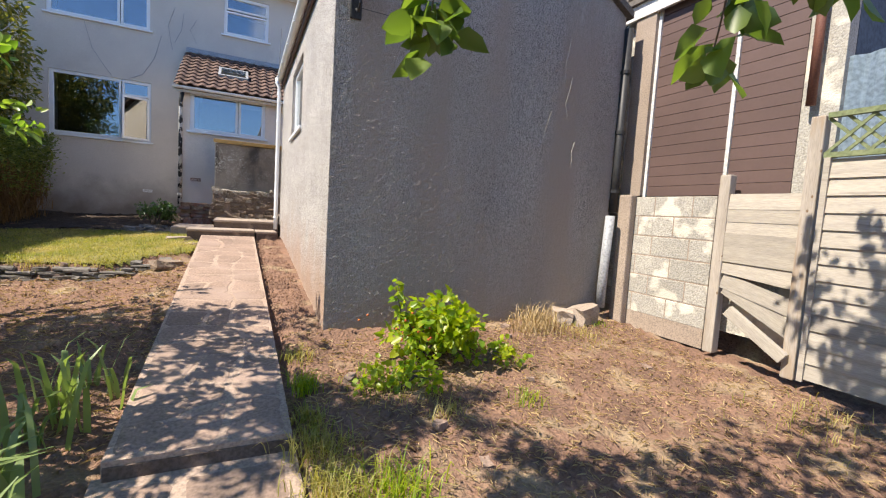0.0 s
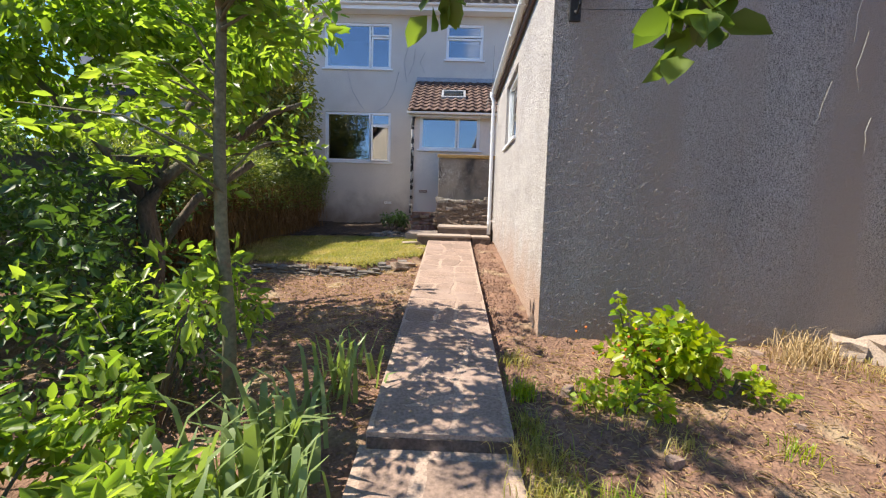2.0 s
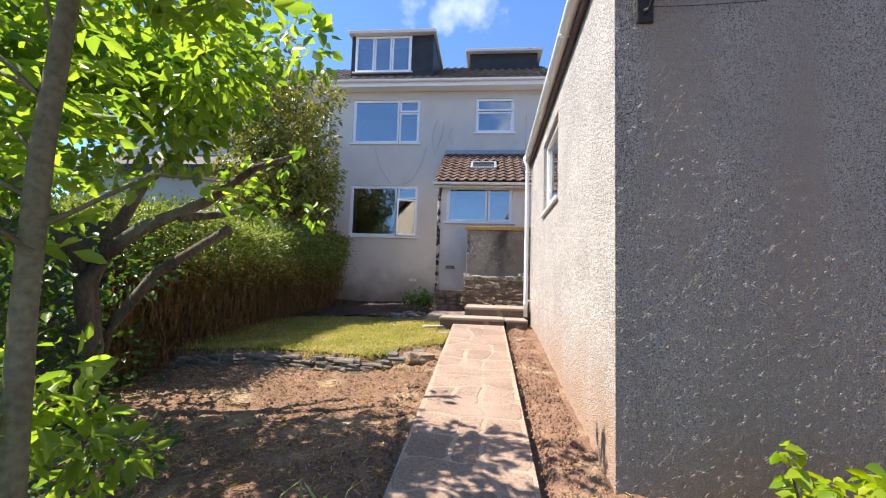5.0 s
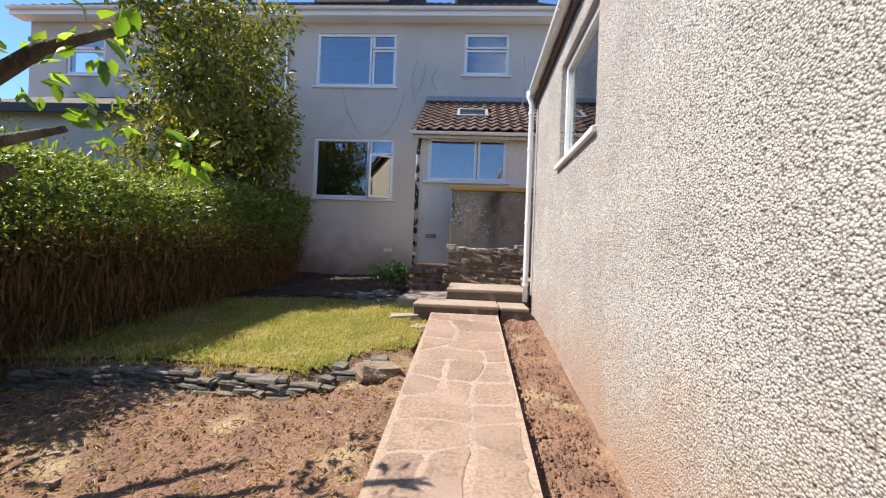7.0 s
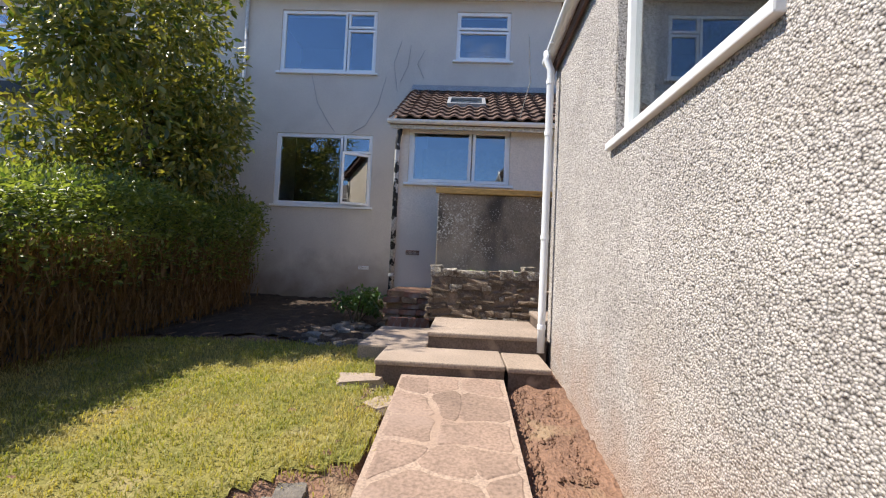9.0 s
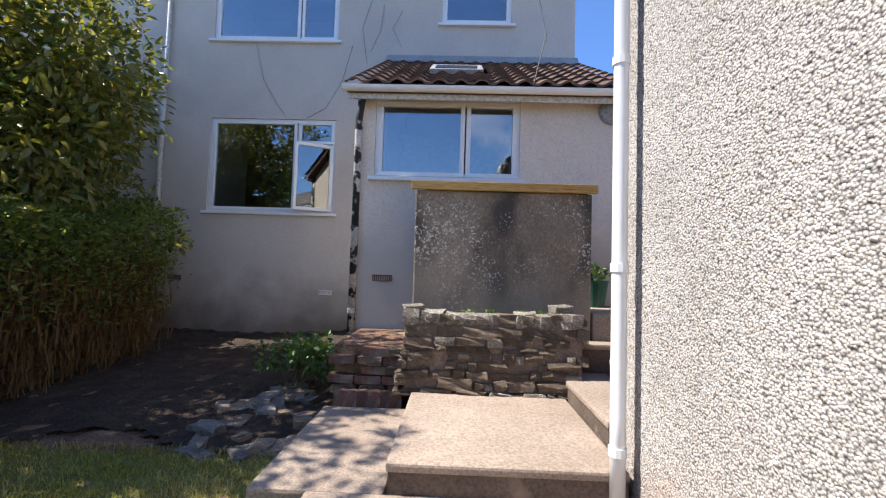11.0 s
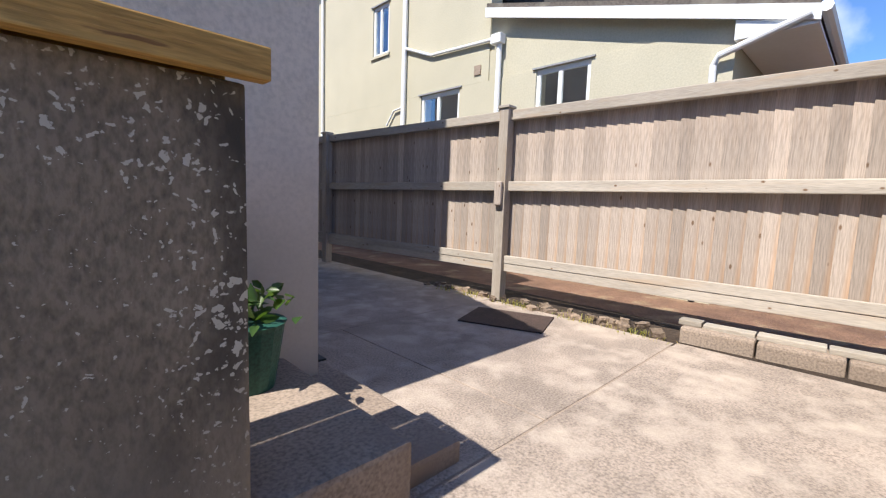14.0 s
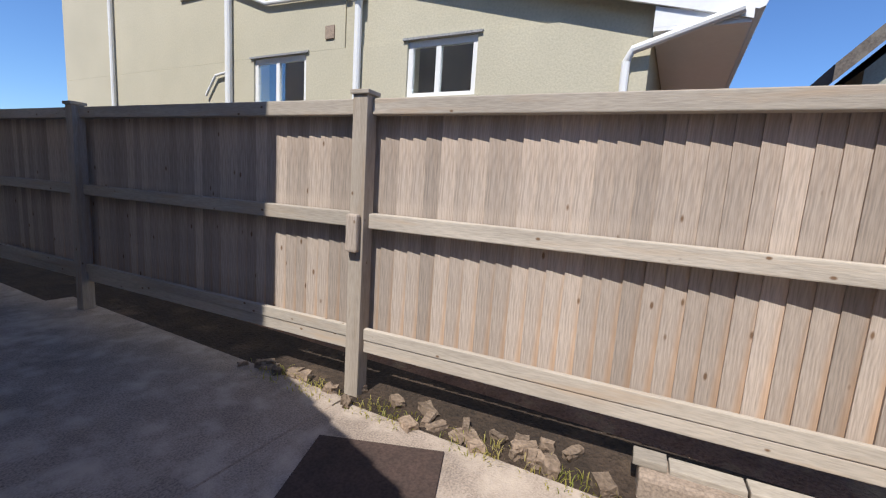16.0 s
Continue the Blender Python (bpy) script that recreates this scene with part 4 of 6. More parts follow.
# ---- lean-to kitchen ----
LX0, LX1, LY0 = -1.31, 1.64, 11.75
L_W = (-1.145, 2.875, 0.455, 3.75)
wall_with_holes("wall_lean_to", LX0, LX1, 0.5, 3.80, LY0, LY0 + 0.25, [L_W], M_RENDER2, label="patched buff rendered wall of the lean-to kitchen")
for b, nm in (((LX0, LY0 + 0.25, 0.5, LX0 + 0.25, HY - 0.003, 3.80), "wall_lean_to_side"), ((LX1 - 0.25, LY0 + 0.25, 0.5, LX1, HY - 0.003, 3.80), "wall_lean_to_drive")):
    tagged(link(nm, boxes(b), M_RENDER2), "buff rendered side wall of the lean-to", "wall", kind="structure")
for x in (LX0 + 0.003, LX1 - 0.25 - 0.003):
    tagged(link("wall_lean_to_cheek", prism([(LY0 + 0.02, 3.802), (HY - 0.003, 3.802), (HY - 0.003, 5.12)], "x", x, x + 0.247), M_RENDER2), "rendered triangular cheek under the lean-to roof", "wall", kind="structure")
tagged(link("room_lean_to", boxes((LX0 + 0.25, LY0 + 1.4, 1.4, LX1 - 0.25, LY0 + 1.45, 3.8)), M_NET), "pale dim kitchen behind the window", "room", kind="structure")
window("window_kitchen", *L_W, LY0 + 0.03, [(0.02, 0.02, 0.62, 0.98), (0.63, 0.02, 0.98, 0.98)], "white kitchen window reflecting the sky")
lroof = thing("lean_to_roof", (0, 0, 0), "mossy red clay-tiled lean-to roof with a skylight", "roof", kind="structure")
part("roof_deck", prism([(LY0 - 0.18, 3.78), (HY - 0.004, 5.16), (HY - 0.004, 5.10), (LY0 - 0.18, 3.74)], "x", LX0 - 0.12, LX1 + 0.06), M_TILE, lroof)
tiled_slope("lean", LX0 - 0.14, LX1 + 0.08, LY0 - 0.22, 3.83, HY - 0.06, 5.20, 0.225, 0.27, M_TILE, lroof, pieces=True, skip=lambda x, y: -0.62 < x < 0.08 and 12.42 < y < 13.0)
part("fascia", boxes((LX0 - 0.12, LY0 - 0.16, 3.69, LX1 + 0.06, LY0 - 0.13, 3.80), bevel=0.004), M_OLDWHITE, lroof)
part("flashing", prism([(HY - 0.10, 5.21), (HY - 0.004, 5.235), (HY - 0.004, 5.36), (HY - 0.016, 5.36), (HY - 0.10, 5.235)], "x", LX0 - 0.12, LX1 + 0.02), M_GREYP, lroof, "grey lead flashing")
gutter("gutter_channel", (LX0 - 0.16, LY0 - 0.22, 3.80), (LX1 + 0.10, LY0 - 0.22, 3.80), 0.055, lroof)
skyl = thing("skylight", (-0.27, 12.7, 4.55), "small grey-framed skylight in the lean-to roof", "skylight")
aa = math.degrees(math.atan2(5.20 - 3.83, HY - 0.06 - LY0 + 0.22))
f = part("frame", boxes((-0.34, -0.33, -0.04, 0.34, -0.27, 0.09), (-0.34, 0.27, -0.04, 0.34, 0.33, 0.09), (-0.34, -0.27, -0.04, -0.28, 0.27, 0.09), (0.28, -0.27, -0.04, 0.34, 0.27, 0.09), bevel=0.006), M_GREYP, skyl)
p = part("pane", boxes((-0.28, -0.27, 0.05, 0.28, 0.27, 0.056)), M_GLASS, skyl)
skyl.matrix_world = pose(-0.27, 12.71, 4.50, aa, 0, 0)
pipe("old_downpipe", [(LX0 + 0.03, LY0 - 0.10, 3.74), (LX0 - 0.01, LY0 - 0.05, 3.5), (LX0 - 0.01, LY0 - 0.05, 1.15)], 0.04, M_PEEL, "peeling black and white old downpipe", [(LX0 - 0.01, LY0 - 0.05, z) for z in (1.4, 2.3, 3.2)])
ll = thing("bulkhead_light", (1.45, LY0, 3.65), "round frosted outdoor bulkhead light", "wall lamp")
bm = bmesh.new()
bmesh.ops.create_uvsphere(bm, u_segments=20, v_segments=10, radius=0.13)
for v in bm.verts:
    v.co.y = -abs(v.co.y) * 0.45 - 0.03
part("globe", bm, M_OLDWHITE, ll, "frosted glass globe", smooth=True)
part("base_ring", tube([(0, 0, 0), (0, -0.045, 0)], 0.145, 20), M_GREYP, ll)


def air_vent(x, z, y, m=M_BRICK):
    v = thing("air_vent", (x, y, z), "terracotta air brick set in the wall", "air vent")
    part("vent_frame", boxes((-0.105, -0.012, -0.035, 0.105, 0.02, -0.025), (-0.105, -0.012, 0.025, 0.105, 0.02, 0.035), (-0.105, -0.012, -0.025, -0.095, 0.02, 0.025), (0.095, -0.012, -0.025, 0.105, 0.02, 0.025)), m, v)
    for i in range(9):
        part("vent_bar", boxes((-0.085 + i * 0.0205, -0.006, -0.025, -0.077 + i * 0.0205, 0.016, 0.025)), m, v)


air_vent(-1.01, 1.76, LY0 - 0.004)
air_vent(-4.75, 1.62, HY - 0.004)
air_vent(-2.28, 1.45, HY - 0.004, M_WHITE)

# ---- stone wall, dark parapet and its timber cap ----
par = link("parapet_wall", boxes((-0.575, 10.76, 0.9, 0.94, 11.02, 2.553), bevel=0.012), M_DARKREND)
tagged(par, "dark weathered rendered parapet wall spotted with lichen", "wall", kind="structure")
cap = thing("timber_cap", (0.22, 10.9, 2.555), "new yellow timber capping on the parapet", "wall cap")
for b in (((-0.83, -0.19, 0.0), (0.755, -0.145, 0.07)),):
    part("front_board", boxes((b[0][0], b[0][1], b[0][2], b[1][0], b[1][1], b[1][2]), bevel=0.004), M_NEWWOOD, cap)
for i in range(3):
    y = -0.143 + i * 0.148
    part("board", prism([(y, 0.05 + i * 0.018), (y + 0.145, 0.05 + (i + 1) * 0.018), (y + 0.145, 0.078 + (i + 1) * 0.018), (y, 0.078 + i * 0.018)], "x", -0.83 + 0.004 * i, 0.755 - 0.003 * i, bevel=0.003), M_NEWWOOD, cap)
part("batten", boxes((-0.72, -0.10, 0.0, 0.69, 0.06, 0.045)), M_NEWWOOD, cap)

M_MORTWALL = mat("earthy_mortar", (0.27, 0.20, 0.155), (0.19, 0.145, 0.115), 0.95, 5, 40, 0.9, 0.015)
rub = thing("rubble_wall", (0, 0, 0), "low uneven rubble stone retaining wall", "wall", kind="structure")
part("wall_core", boxes((-0.59, 10.352, 0.9, 0.76, 10.755, 1.48), bevel=0.03), M_MORTWALL, rub)
r = random.Random(21)
M_PALESTONE = mat("pale_cap_stone", (0.42, 0.365, 0.30), (0.30, 0.25, 0.20), 0.95, 7.0, 36, 1.0, 0.02, stain=(0.62, 0.58, 0.51), stain_scale=9, stain_pos=(0.50, 0.66), obj=0.2)
stones = [stone_mesh("stone", 1, 1, 1, i, 0.26) for i in range(8)]
for me in stones:
    me.materials.append(M_RUBBLE)
caps = [stone_mesh("stone", 1, 1, 1, 40 + i, 0.19) for i in range(5)]
for me in caps:
    me.materials.append(M_PALESTONE)
z = 0.94
while z < 1.47:
    h = r.choice((0.03, 0.045, 0.06, 0.075, 0.09))
    spread = 0.09 * (1 - (z - 0.94) / 0.55)
    x = -0.57 - spread
    while x < 0.70 + spread * 0.5:
        wd = r.choice((0.07, 0.10, 0.14, 0.19, 0.26)) * r.uniform(0.85, 1.15)
        if r.random() < 0.86:
            o = new("stone", r.choice(caps) if r.random() < 0.13 else r.choice(stones))
            o.parent = rub
            o.matrix_basis = pose(x + wd / 2, 10.43 - spread * 0.55 + r.uniform(-0.012, 0.012), z + r.uniform(-0.018, 0.012), r.uniform(-3, 3), r.uniform(-7, 7), r.uniform(-3, 3)) @ Matrix.Diagonal((wd * r.uniform(0.86, 1.0), 0.165, h * r.uniform(0.7, 1.0), 1))
        x += wd
    z += h
x = -0.60
while x < 0.68:
    wd = r.uniform(0.12, 0.22)
    o = new("stone", r.choice(caps))
    o.parent = rub
    o.matrix_basis = pose(x + wd / 2, 10.425 + r.uniform(-0.015, 0.02), 1.452, r.uniform(-3, 3), r.uniform(-4, 4), r.uniform(-5, 5)) @ Matrix.Diagonal((wd * 0.97, r.uniform(0.15, 0.19), r.uniform(0.07, 0.105), 1))
    x += wd
for x, y, sz in ((-0.53, 10.44, 0.06), (0.62, 10.50, 0.085)):
    o = new("stone", caps[2])
    o.parent = rub
    o.matrix_basis = pose(x, y, 1.53, 6, -5, 20) @ Matrix.Diagonal((0.15, 0.13, sz, 1))
part("planting_soil", boxes((-0.55, 10.50, 1.40, 0.74, 10.757, 1.515), bevel=0.02), M_EARTH, rub)
blk = link("concrete_ledge", boxes((0.955, 10.76, 1.0, 1.45, 11.74, 1.54), bevel=0.02), M_CONC)
tagged(blk, "broken concrete ledge beside the lean-to wall", "ledge", kind="structure")
blk = link("concrete_ledge", boxes((1.453, 10.83, 1.0, 1.76, 11.9, 1.395), bevel=0.02), M_CONC)
tagged(blk, "low concrete kerb along the lean-to wall", "ledge", kind="structure")

# brick pier and loose bricks beside the landing
bp_ = thing("brick_pier", (0, 0, 0), "broken red brick retaining pier", "brickwork", kind="structure")
bmesh_b = stone_mesh("brick", 0.215, 0.10, 0.065, 77, 0.05)
bmesh_b.materials.append(M_BRICK)
for k in range(6):
    for i in range(3):
        if r.random() < 0.25:
            continue
        o = new("brick", bmesh_b if r.random() < 0.6 else r.choice(stones))
        if o.data is not bmesh_b:
            o.name, o.parent, o.matrix_basis = "stone", bp_, pose(-1.10 + i * 0.222, 10.64, 0.78 + k * 0.074, 0, 0, r.uniform(-10, 10)) @ Matrix.Diagonal((0.19, 0.16, 0.066, 1))
            continue
        o.parent, o.matrix_basis = bp_, pose(-1.12 + i * 0.222 + (k % 2) * 0.05, 10.62 + r.uniform(-0.015, 0.015), 0.78 + k * 0.074, r.uniform(-3, 3), r.uniform(-3, 3), r.uniform(-5, 5))
for i in range(6):
    o = new("brick", bmesh_b)
    o.parent, o.matrix_basis = bp_, pose(-1.08 + i * 0.085, 10.47, 0.79, 0, 90 + r.uniform(-8, 8), 90 + r.uniform(-6, 6))
part("core", boxes((-1.2, 10.68, 0.5, -0.52, 11.72, 1.22)), M_SOIL, bp_)

# ---- fence along the drive ----
fence = thing("closeboard_fence", (4.0, 9.6, 1.27), "tall weathered closeboard timber fence with thick rails", "fence")


def fpart(nm, bm, m, label=""):
    o = link(nm, bm, m, label=label)
    o.parent, o.matrix_parent_inverse = fence, fence.matrix_world.inverted()
    return o


fposts = [9.54, 12.62, 15.95, 19.2, 22.4]
for i, y in enumerate(fposts):
    bm = boxes((3.90, y - 0.055, 1.10, 4.01, y + 0.055, 3.30), bevel=0.006)
    fpart("post", bm, M_POST)
    fpart("post_cap", boxes((3.885, y - 0.07, 3.301, 4.025, y + 0.07, 3.33), bevel=0.006), M_WOODH)
rr = random.Random(6)
board = prism([(-0.060, 0.018), (0.060, 0.0), (0.060, 0.026), (-0.060, 0.026)], "z", 0, 1)
board_me = bpy.data.meshes.new("board")
for v in board.verts:
    v.co = Vector((v.co.y, v.co.x, v.co.z))
board.to_mesh(board_me)
board.free()
board_me.materials.append(M_WOOD)
for a, b in zip(fposts, fposts[1:]):
    k = int((b - a - 0.06) / 0.104)
    for i in range(k + 1):
        o = new("board", board_me)
        o.parent = fence
        y = a + 0.065 + i * (b - a - 0.13) / k
        o.matrix_basis = Matrix.Translation((0.045 + rr.uniform(-0.003, 0.003), y - 9.6, 0.43 + rr.uniform(-0.008, 0.008))) @ pose(0, 0, 0, rr.uniform(-0.3, 0.3), 0, 0) @ Matrix.Diagonal((1, 1.02, 1.545, 1))
    for z0, z1 in ((3.185, 3.285), (2.455, 2.555)):
        fpart("rail", boxes((3.955, a + 0.057, z0, 4.03, b - 0.057, z1), bevel=0.008), M_WOODH)
    for z0, z1, dx in ((1.60, 1.684, 0.006), (1.687, 1.768, 0.0)):
        fpart("gravel_board", boxes((3.945 + dx, a + 0.057, z0, 3.985 + dx, b - 0.057, z1), bevel=0.006), M_WOODH)
fpart("broken_bracket", boxes((3.85, 12.58, 2.30, 3.898, 12.67, 2.55), bevel=0.016), M_WOOD, "splintered timber stub on the post")
base = thing("fence_base", (3.99, 9.7, 1.2), "low broken kerb of concrete blocks under the fence", "kerb", kind="structure")
for i, (y0, y1, z1) in enumerate(((9.36, 9.83, 1.40), (9.84, 10.31, 1.405), (10.32, 10.80, 1.41))):
    o = link("block", boxes((3.80, y0, 1.2, 4.02, y1, z1), bevel=0.022), M_CONC)
    o.parent, o.matrix_parent_inverse = base, base.matrix_world.inverted()
for y0, y1, z0 in ((9.63, 9.93, 1.43), (9.94, 10.32, 1.432), (10.33, 10.66, 1.428), (10.67, 10.83, 1.44)):
    o = link("coping_strip", boxes((3.88, y0, z0 - 0.03, 4.0, y1, z0 + 0.012), bevel=0.008), M_OLDWOOD)
    o.parent, o.matrix_parent_inverse = base, base.matrix_world.inverted()
end = thing("fence_end", (3.98, 9.48, 1.27), "short timber end board between fence and garage", "fence")
o = link("board", boxes((3.96, 9.27, 1.45, 3.985, 9.495, 3.24), bevel=0.004), M_WOOD)
o.parent, o.matrix_parent_inverse = end, end.matrix_world.inverted()
for nm, b, m in (("rail", (3.93, 9.39, 3.17, 3.958, 9.495, 3.27), M_WOODH), ("rail", (3.92, 9.40, 2.47, 3.958, 9.49, 2.57), M_WOODH), ("concrete_spur", (3.95, 9.41, 1.1, 4.03, 9.495, 2.2), M_BLOCK)):
    o = link(nm, boxes(b, bevel=0.006), m)
    o.parent, o.matrix_parent_inverse = end, end.matrix_world.inverted()
rr = random.Random(44)
for i in range(34):
    y, x = rr.uniform(10.9, 13.6), rr.uniform(3.74, 4.0)
    me = stone_mesh("rubble_stone", rr.uniform(0.05, 0.16), rr.uniform(0.04, 0.10), rr.uniform(0.03, 0.07), 700 + i, 0.3)
    me.materials.append(M_RUBBLE)
    o = new("rubble_stone", me)
    o.parent, o.matrix_parent_inverse = base, base.matrix_world.inverted()
    o.matrix_basis = pose(x, y, 1.285, 0, 0, rr.uniform(0, 180))
rg = np.random.default_rng(45)
k_ = 500
q = np.column_stack([rg.uniform(3.98, 4.22, k_), np.concatenate([rg.normal(c, 0.12, k_ // 5) for c in (11.1, 11.6, 12.3, 12.9, 13.3)]), np.full(k_, 1.29)])
tagged(link("verge_weeds", blade_mesh("verge_weeds", q, 0.05, 0.006, 0.9, rg), M_GRASS), "thin weeds along the fence foot", "grass", kind="stuff")
# the fence runs a little askew to the house
lean = Matrix.Translation((4.19, 12.62, 0)) @ pose(0, 0, 0, 0, 0, 3.7) @ Matrix.Translation((-3.90, -12.62, 0))
bpy.context.view_layer.update()
for o in (fence, base, end):
    o.matrix_world = lean @ o.matrix_world
mt = link("door_mat", boxes((-0.36, -0.27, 0, 0.36, 0.27, 0.012), bevel=0.004), M_MAT)
mt.matrix_world = pose(3.576, 11.99, 1.307, 0, 0, 111.3)
tagged(mt, "dark brown ribbed rubber mat on the drive", "mat")

# ---- cream neighbouring house ----
CX = 6.5
nh = thing("cream_house", (CX, 12, 1.0), "cream rendered neighbouring house with white trim", "house")


def npart(nm, bm, m, label="", parent=None):
    o = link(nm, bm, m, label=label)
    o.parent = parent or nh
    o.matrix_parent_inverse = nh.matrix_world.inverted() if parent is None else Matrix()
    return o


NW = [(13.02, 3.62, 13.98, 4.30), (15.71, 3.60, 16.83, 4.30), (18.0, 5.44, 18.62, 6.55)]
ob = wall_with_holes("wall", 11.2, 23.0, 0.9, 4.31, CX, CX + 0.3, [NW[0], NW[1]], M_CREAM, ax="x", label="cream rendered wall")
ob.name, ob.parent, ob.matrix_parent_inverse = "ground_wall", nh, nh.matrix_world.inverted()
for k in ("category", "kind"):
    del ob[k]
ob = wall_with_holes("wall", 15.0, 23.0, 4.312, 8.2, CX, CX + 0.3, [NW[2]], M_CREAM, ax="x", label="cream rendered wall")
ob.name, ob.parent, ob.matrix_parent_inverse = "upper_wall", nh, nh.matrix_world.inverted()
for k in ("category", "kind"):
    del ob[k]
npart("end_wall", prism([(CX + 0.3, 0.9), (13, 0.9), (13, 4.3), (CX + 0.3, 4.3)], "y", 11.2, 11.5), M_CREAM)
npart("rear_wall", prism([(CX + 0.3, 0.9), (13, 0.9), (13, 8.2), (CX + 0.3, 8.2)], "y", 22.7, 23.0), M_CREAM)
npart("gable", prism([(11.2, 4.312), (14.998, 4.312), (14.998, 5.45), (11.2, 4.42)], "x", CX + 0.02, CX + 0.28), M_CREAM)
npart("inner", boxes((CX + 1.2, 11.3, 1.0, CX + 1.3, 22.6, 8.0)), M_DARK)
for h in NW:
    f = npart("window", boxes((CX + 0.03, h[0], h[1], CX + 0.09, h[0] + 0.07, h[3]), (CX + 0.03, h[2] - 0.07, h[1], CX + 0.09, h[2], h[3]), (CX + 0.03, h[0] + 0.07, h[3] - 0.08, CX + 0.09, h[2] - 0.07, h[3]), (CX + 0.03, h[0] + 0.07, h[1], CX + 0.09, h[2] - 0.07, h[1] + 0.06), (CX + 0.03, (h[0] * 0.45 + h[2] * 0.55) - 0.035, h[1] + 0.06, CX + 0.09, (h[0] * 0.45 + h[2] * 0.55) + 0.035, h[3] - 0.08), bevel=0.005), M_WHITE)
    g = npart("pane", boxes((CX + 0.05, h[0] + 0.06, h[1] + 0.05, CX + 0.056, h[2] - 0.06, h[3] - 0.06)), M_GLASS, parent=f)
    g.visible_shadow = False
    npart("window_sill", boxes((CX - 0.04, h[0] - 0.05, h[1] - 0.06, CX + 0.05, h[2] + 0.05, h[1] - 0.002)), M_CREAM)
    npart("lintel", boxes((CX - 0.03, h[0] - 0.06, h[3] + 0.002, CX + 0.03, h[2] + 0.06, h[3] + 0.03)), M_GREYP)
# low roof with white verge board over the near part, and the main roof behind
npart("low_roof", prism([(10.45, 4.22), (14.99, 5.46), (14.99, 5.58), (10.45, 4.34)], "x", CX - 0.14, 13), M_ROOF)
npart("verge_board", prism([(10.43, 4.10), (14.99, 5.34), (14.99, 5.50), (10.43, 4.26)], "x", CX - 0.17, CX - 0.14), M_WHITE)
npart("soffit", prism([(10.5, 4.17), (14.99, 5.395), (14.99, 5.415), (10.5, 4.19)], "x", CX - 0.138, CX - 0.002), M_WHITE)
npart("gable_soffit", boxes((CX - 0.14, 10.44, 4.08, 13, 11.19, 4.11)), M_WHITE)
npart("verge_cheek", prism([(10.45, 4.112), (11.19, 4.112), (11.19, 4.30), (10.45, 4.115)], "x", CX - 0.139, CX - 0.11), M_WHITE)
npart("eave_box", boxes((CX - 0.10, 10.47, 4.112, 13, 10.50, 4.21)), M_WHITE)
npart("gutter", tube([(CX - 0.14, 10.40, 4.24), (13, 10.40, 4.24)], 0.06, 8), M_WHITE)
npart("main_roof", prism([(CX - 0.35, 8.0), (9.8, 10.2), (13.2, 8.0), (13.2, 8.12), (9.8, 10.34), (CX - 0.35, 8.14)], "y", 14.7, 23.3), M_TILE)
npart("main_gutter", tube([(CX - 0.40, 14.7, 8.06), (CX - 0.40, 23.3, 8.06)], 0.06, 8), M_WHITE)
for pts, rad in (([(CX - 0.06, 14.73, 4.95), (CX - 0.06, 14.73, 1.0)], 0.05), ([(CX - 0.06, 17.35, 7.9), (CX - 0.06, 17.35, 1.0)], 0.055), ([(CX - 0.06, 20.9, 7.9), (CX - 0.06, 20.9, 1.0)], 0.04), ([(CX - 0.05, 17.3, 5.35), (CX - 0.05, 16.5, 5.05), (CX - 0.05, 14.9, 4.98)], 0.03), ([(CX - 0.2, 10.5, 4.18), (CX - 0.08, 11.35, 3.95), (CX - 0.06, 11.4, 3.85), (CX - 0.06, 11.4, 1.0)], 0.04), ([(CX - 0.05, 17.3, 4.15), (CX - 0.05, 17.7, 4.1), (CX - 0.05, 17.95, 3.8)], 0.022)):
    npart("downpipe", tube(pts, rad, 10), M_WHITE)
npart("hopper", boxes((CX - 0.16, 14.64, 4.86, CX - 0.01, 14.86, 5.02), bevel=0.01), M_WHITE)
npart("vent", boxes((CX - 0.02, 15.18, 4.45, CX + 0.0, 15.34, 4.62)), M_CONC)
nh.matrix_world = Matrix.Translation((0.2, 0, 0.21)) @ nh.matrix_world

# farther roofs behind the garage and down the road
far = thing("grey_gable_house", (8.5, 2.0, 0.5), "grey rendered house with dark roof verge", "house")
o = link("wall", prism([(4.9, 0.5), (9.3, 0.5), (9.3, 4.2), (7.1, 6.6), (4.9, 4.2)], "x", 8.0, 14.0), mat("grey_green_render", (0.36, 0.37, 0.31), (0.30, 0.31, 0.26), 0.9, 1.5, 50, 0.3, 0.004, mott=0.2))
o.parent, o.matrix_parent_inverse = far, far.matrix_world.inverted()
o = link("roof", prism([(4.6, 4.02), (7.1, 6.75), (9.6, 4.02), (9.6, 4.20), (7.1, 6.95), (4.6, 4.20)], "x", 7.7, 14.2), M_ROOF)
o.parent, o.matrix_parent_inverse = far, far.matrix_world.inverted()
for i, (x, y, w_, h_) in enumerate(((12, 48, 9, 6.0), (24, 46, 8, 5.5), (2, 50, 8, 5.6))):
    f = thing("distant_house", (x, y, 0), "distant grey house with tiled roof", "house", group="houses down the road")
    part("wall", boxes((-w_ / 2, 0, 0, w_ / 2, 7, h_ - 2)), M_RENDER2, f)
    part("roof", prism([(-w_ / 2 - 0.3, h_ - 2.1), (w_ / 2 + 0.3, h_ - 2.1), (0, h_)], "y", -0.3, 7.3), M_ROOF, f)

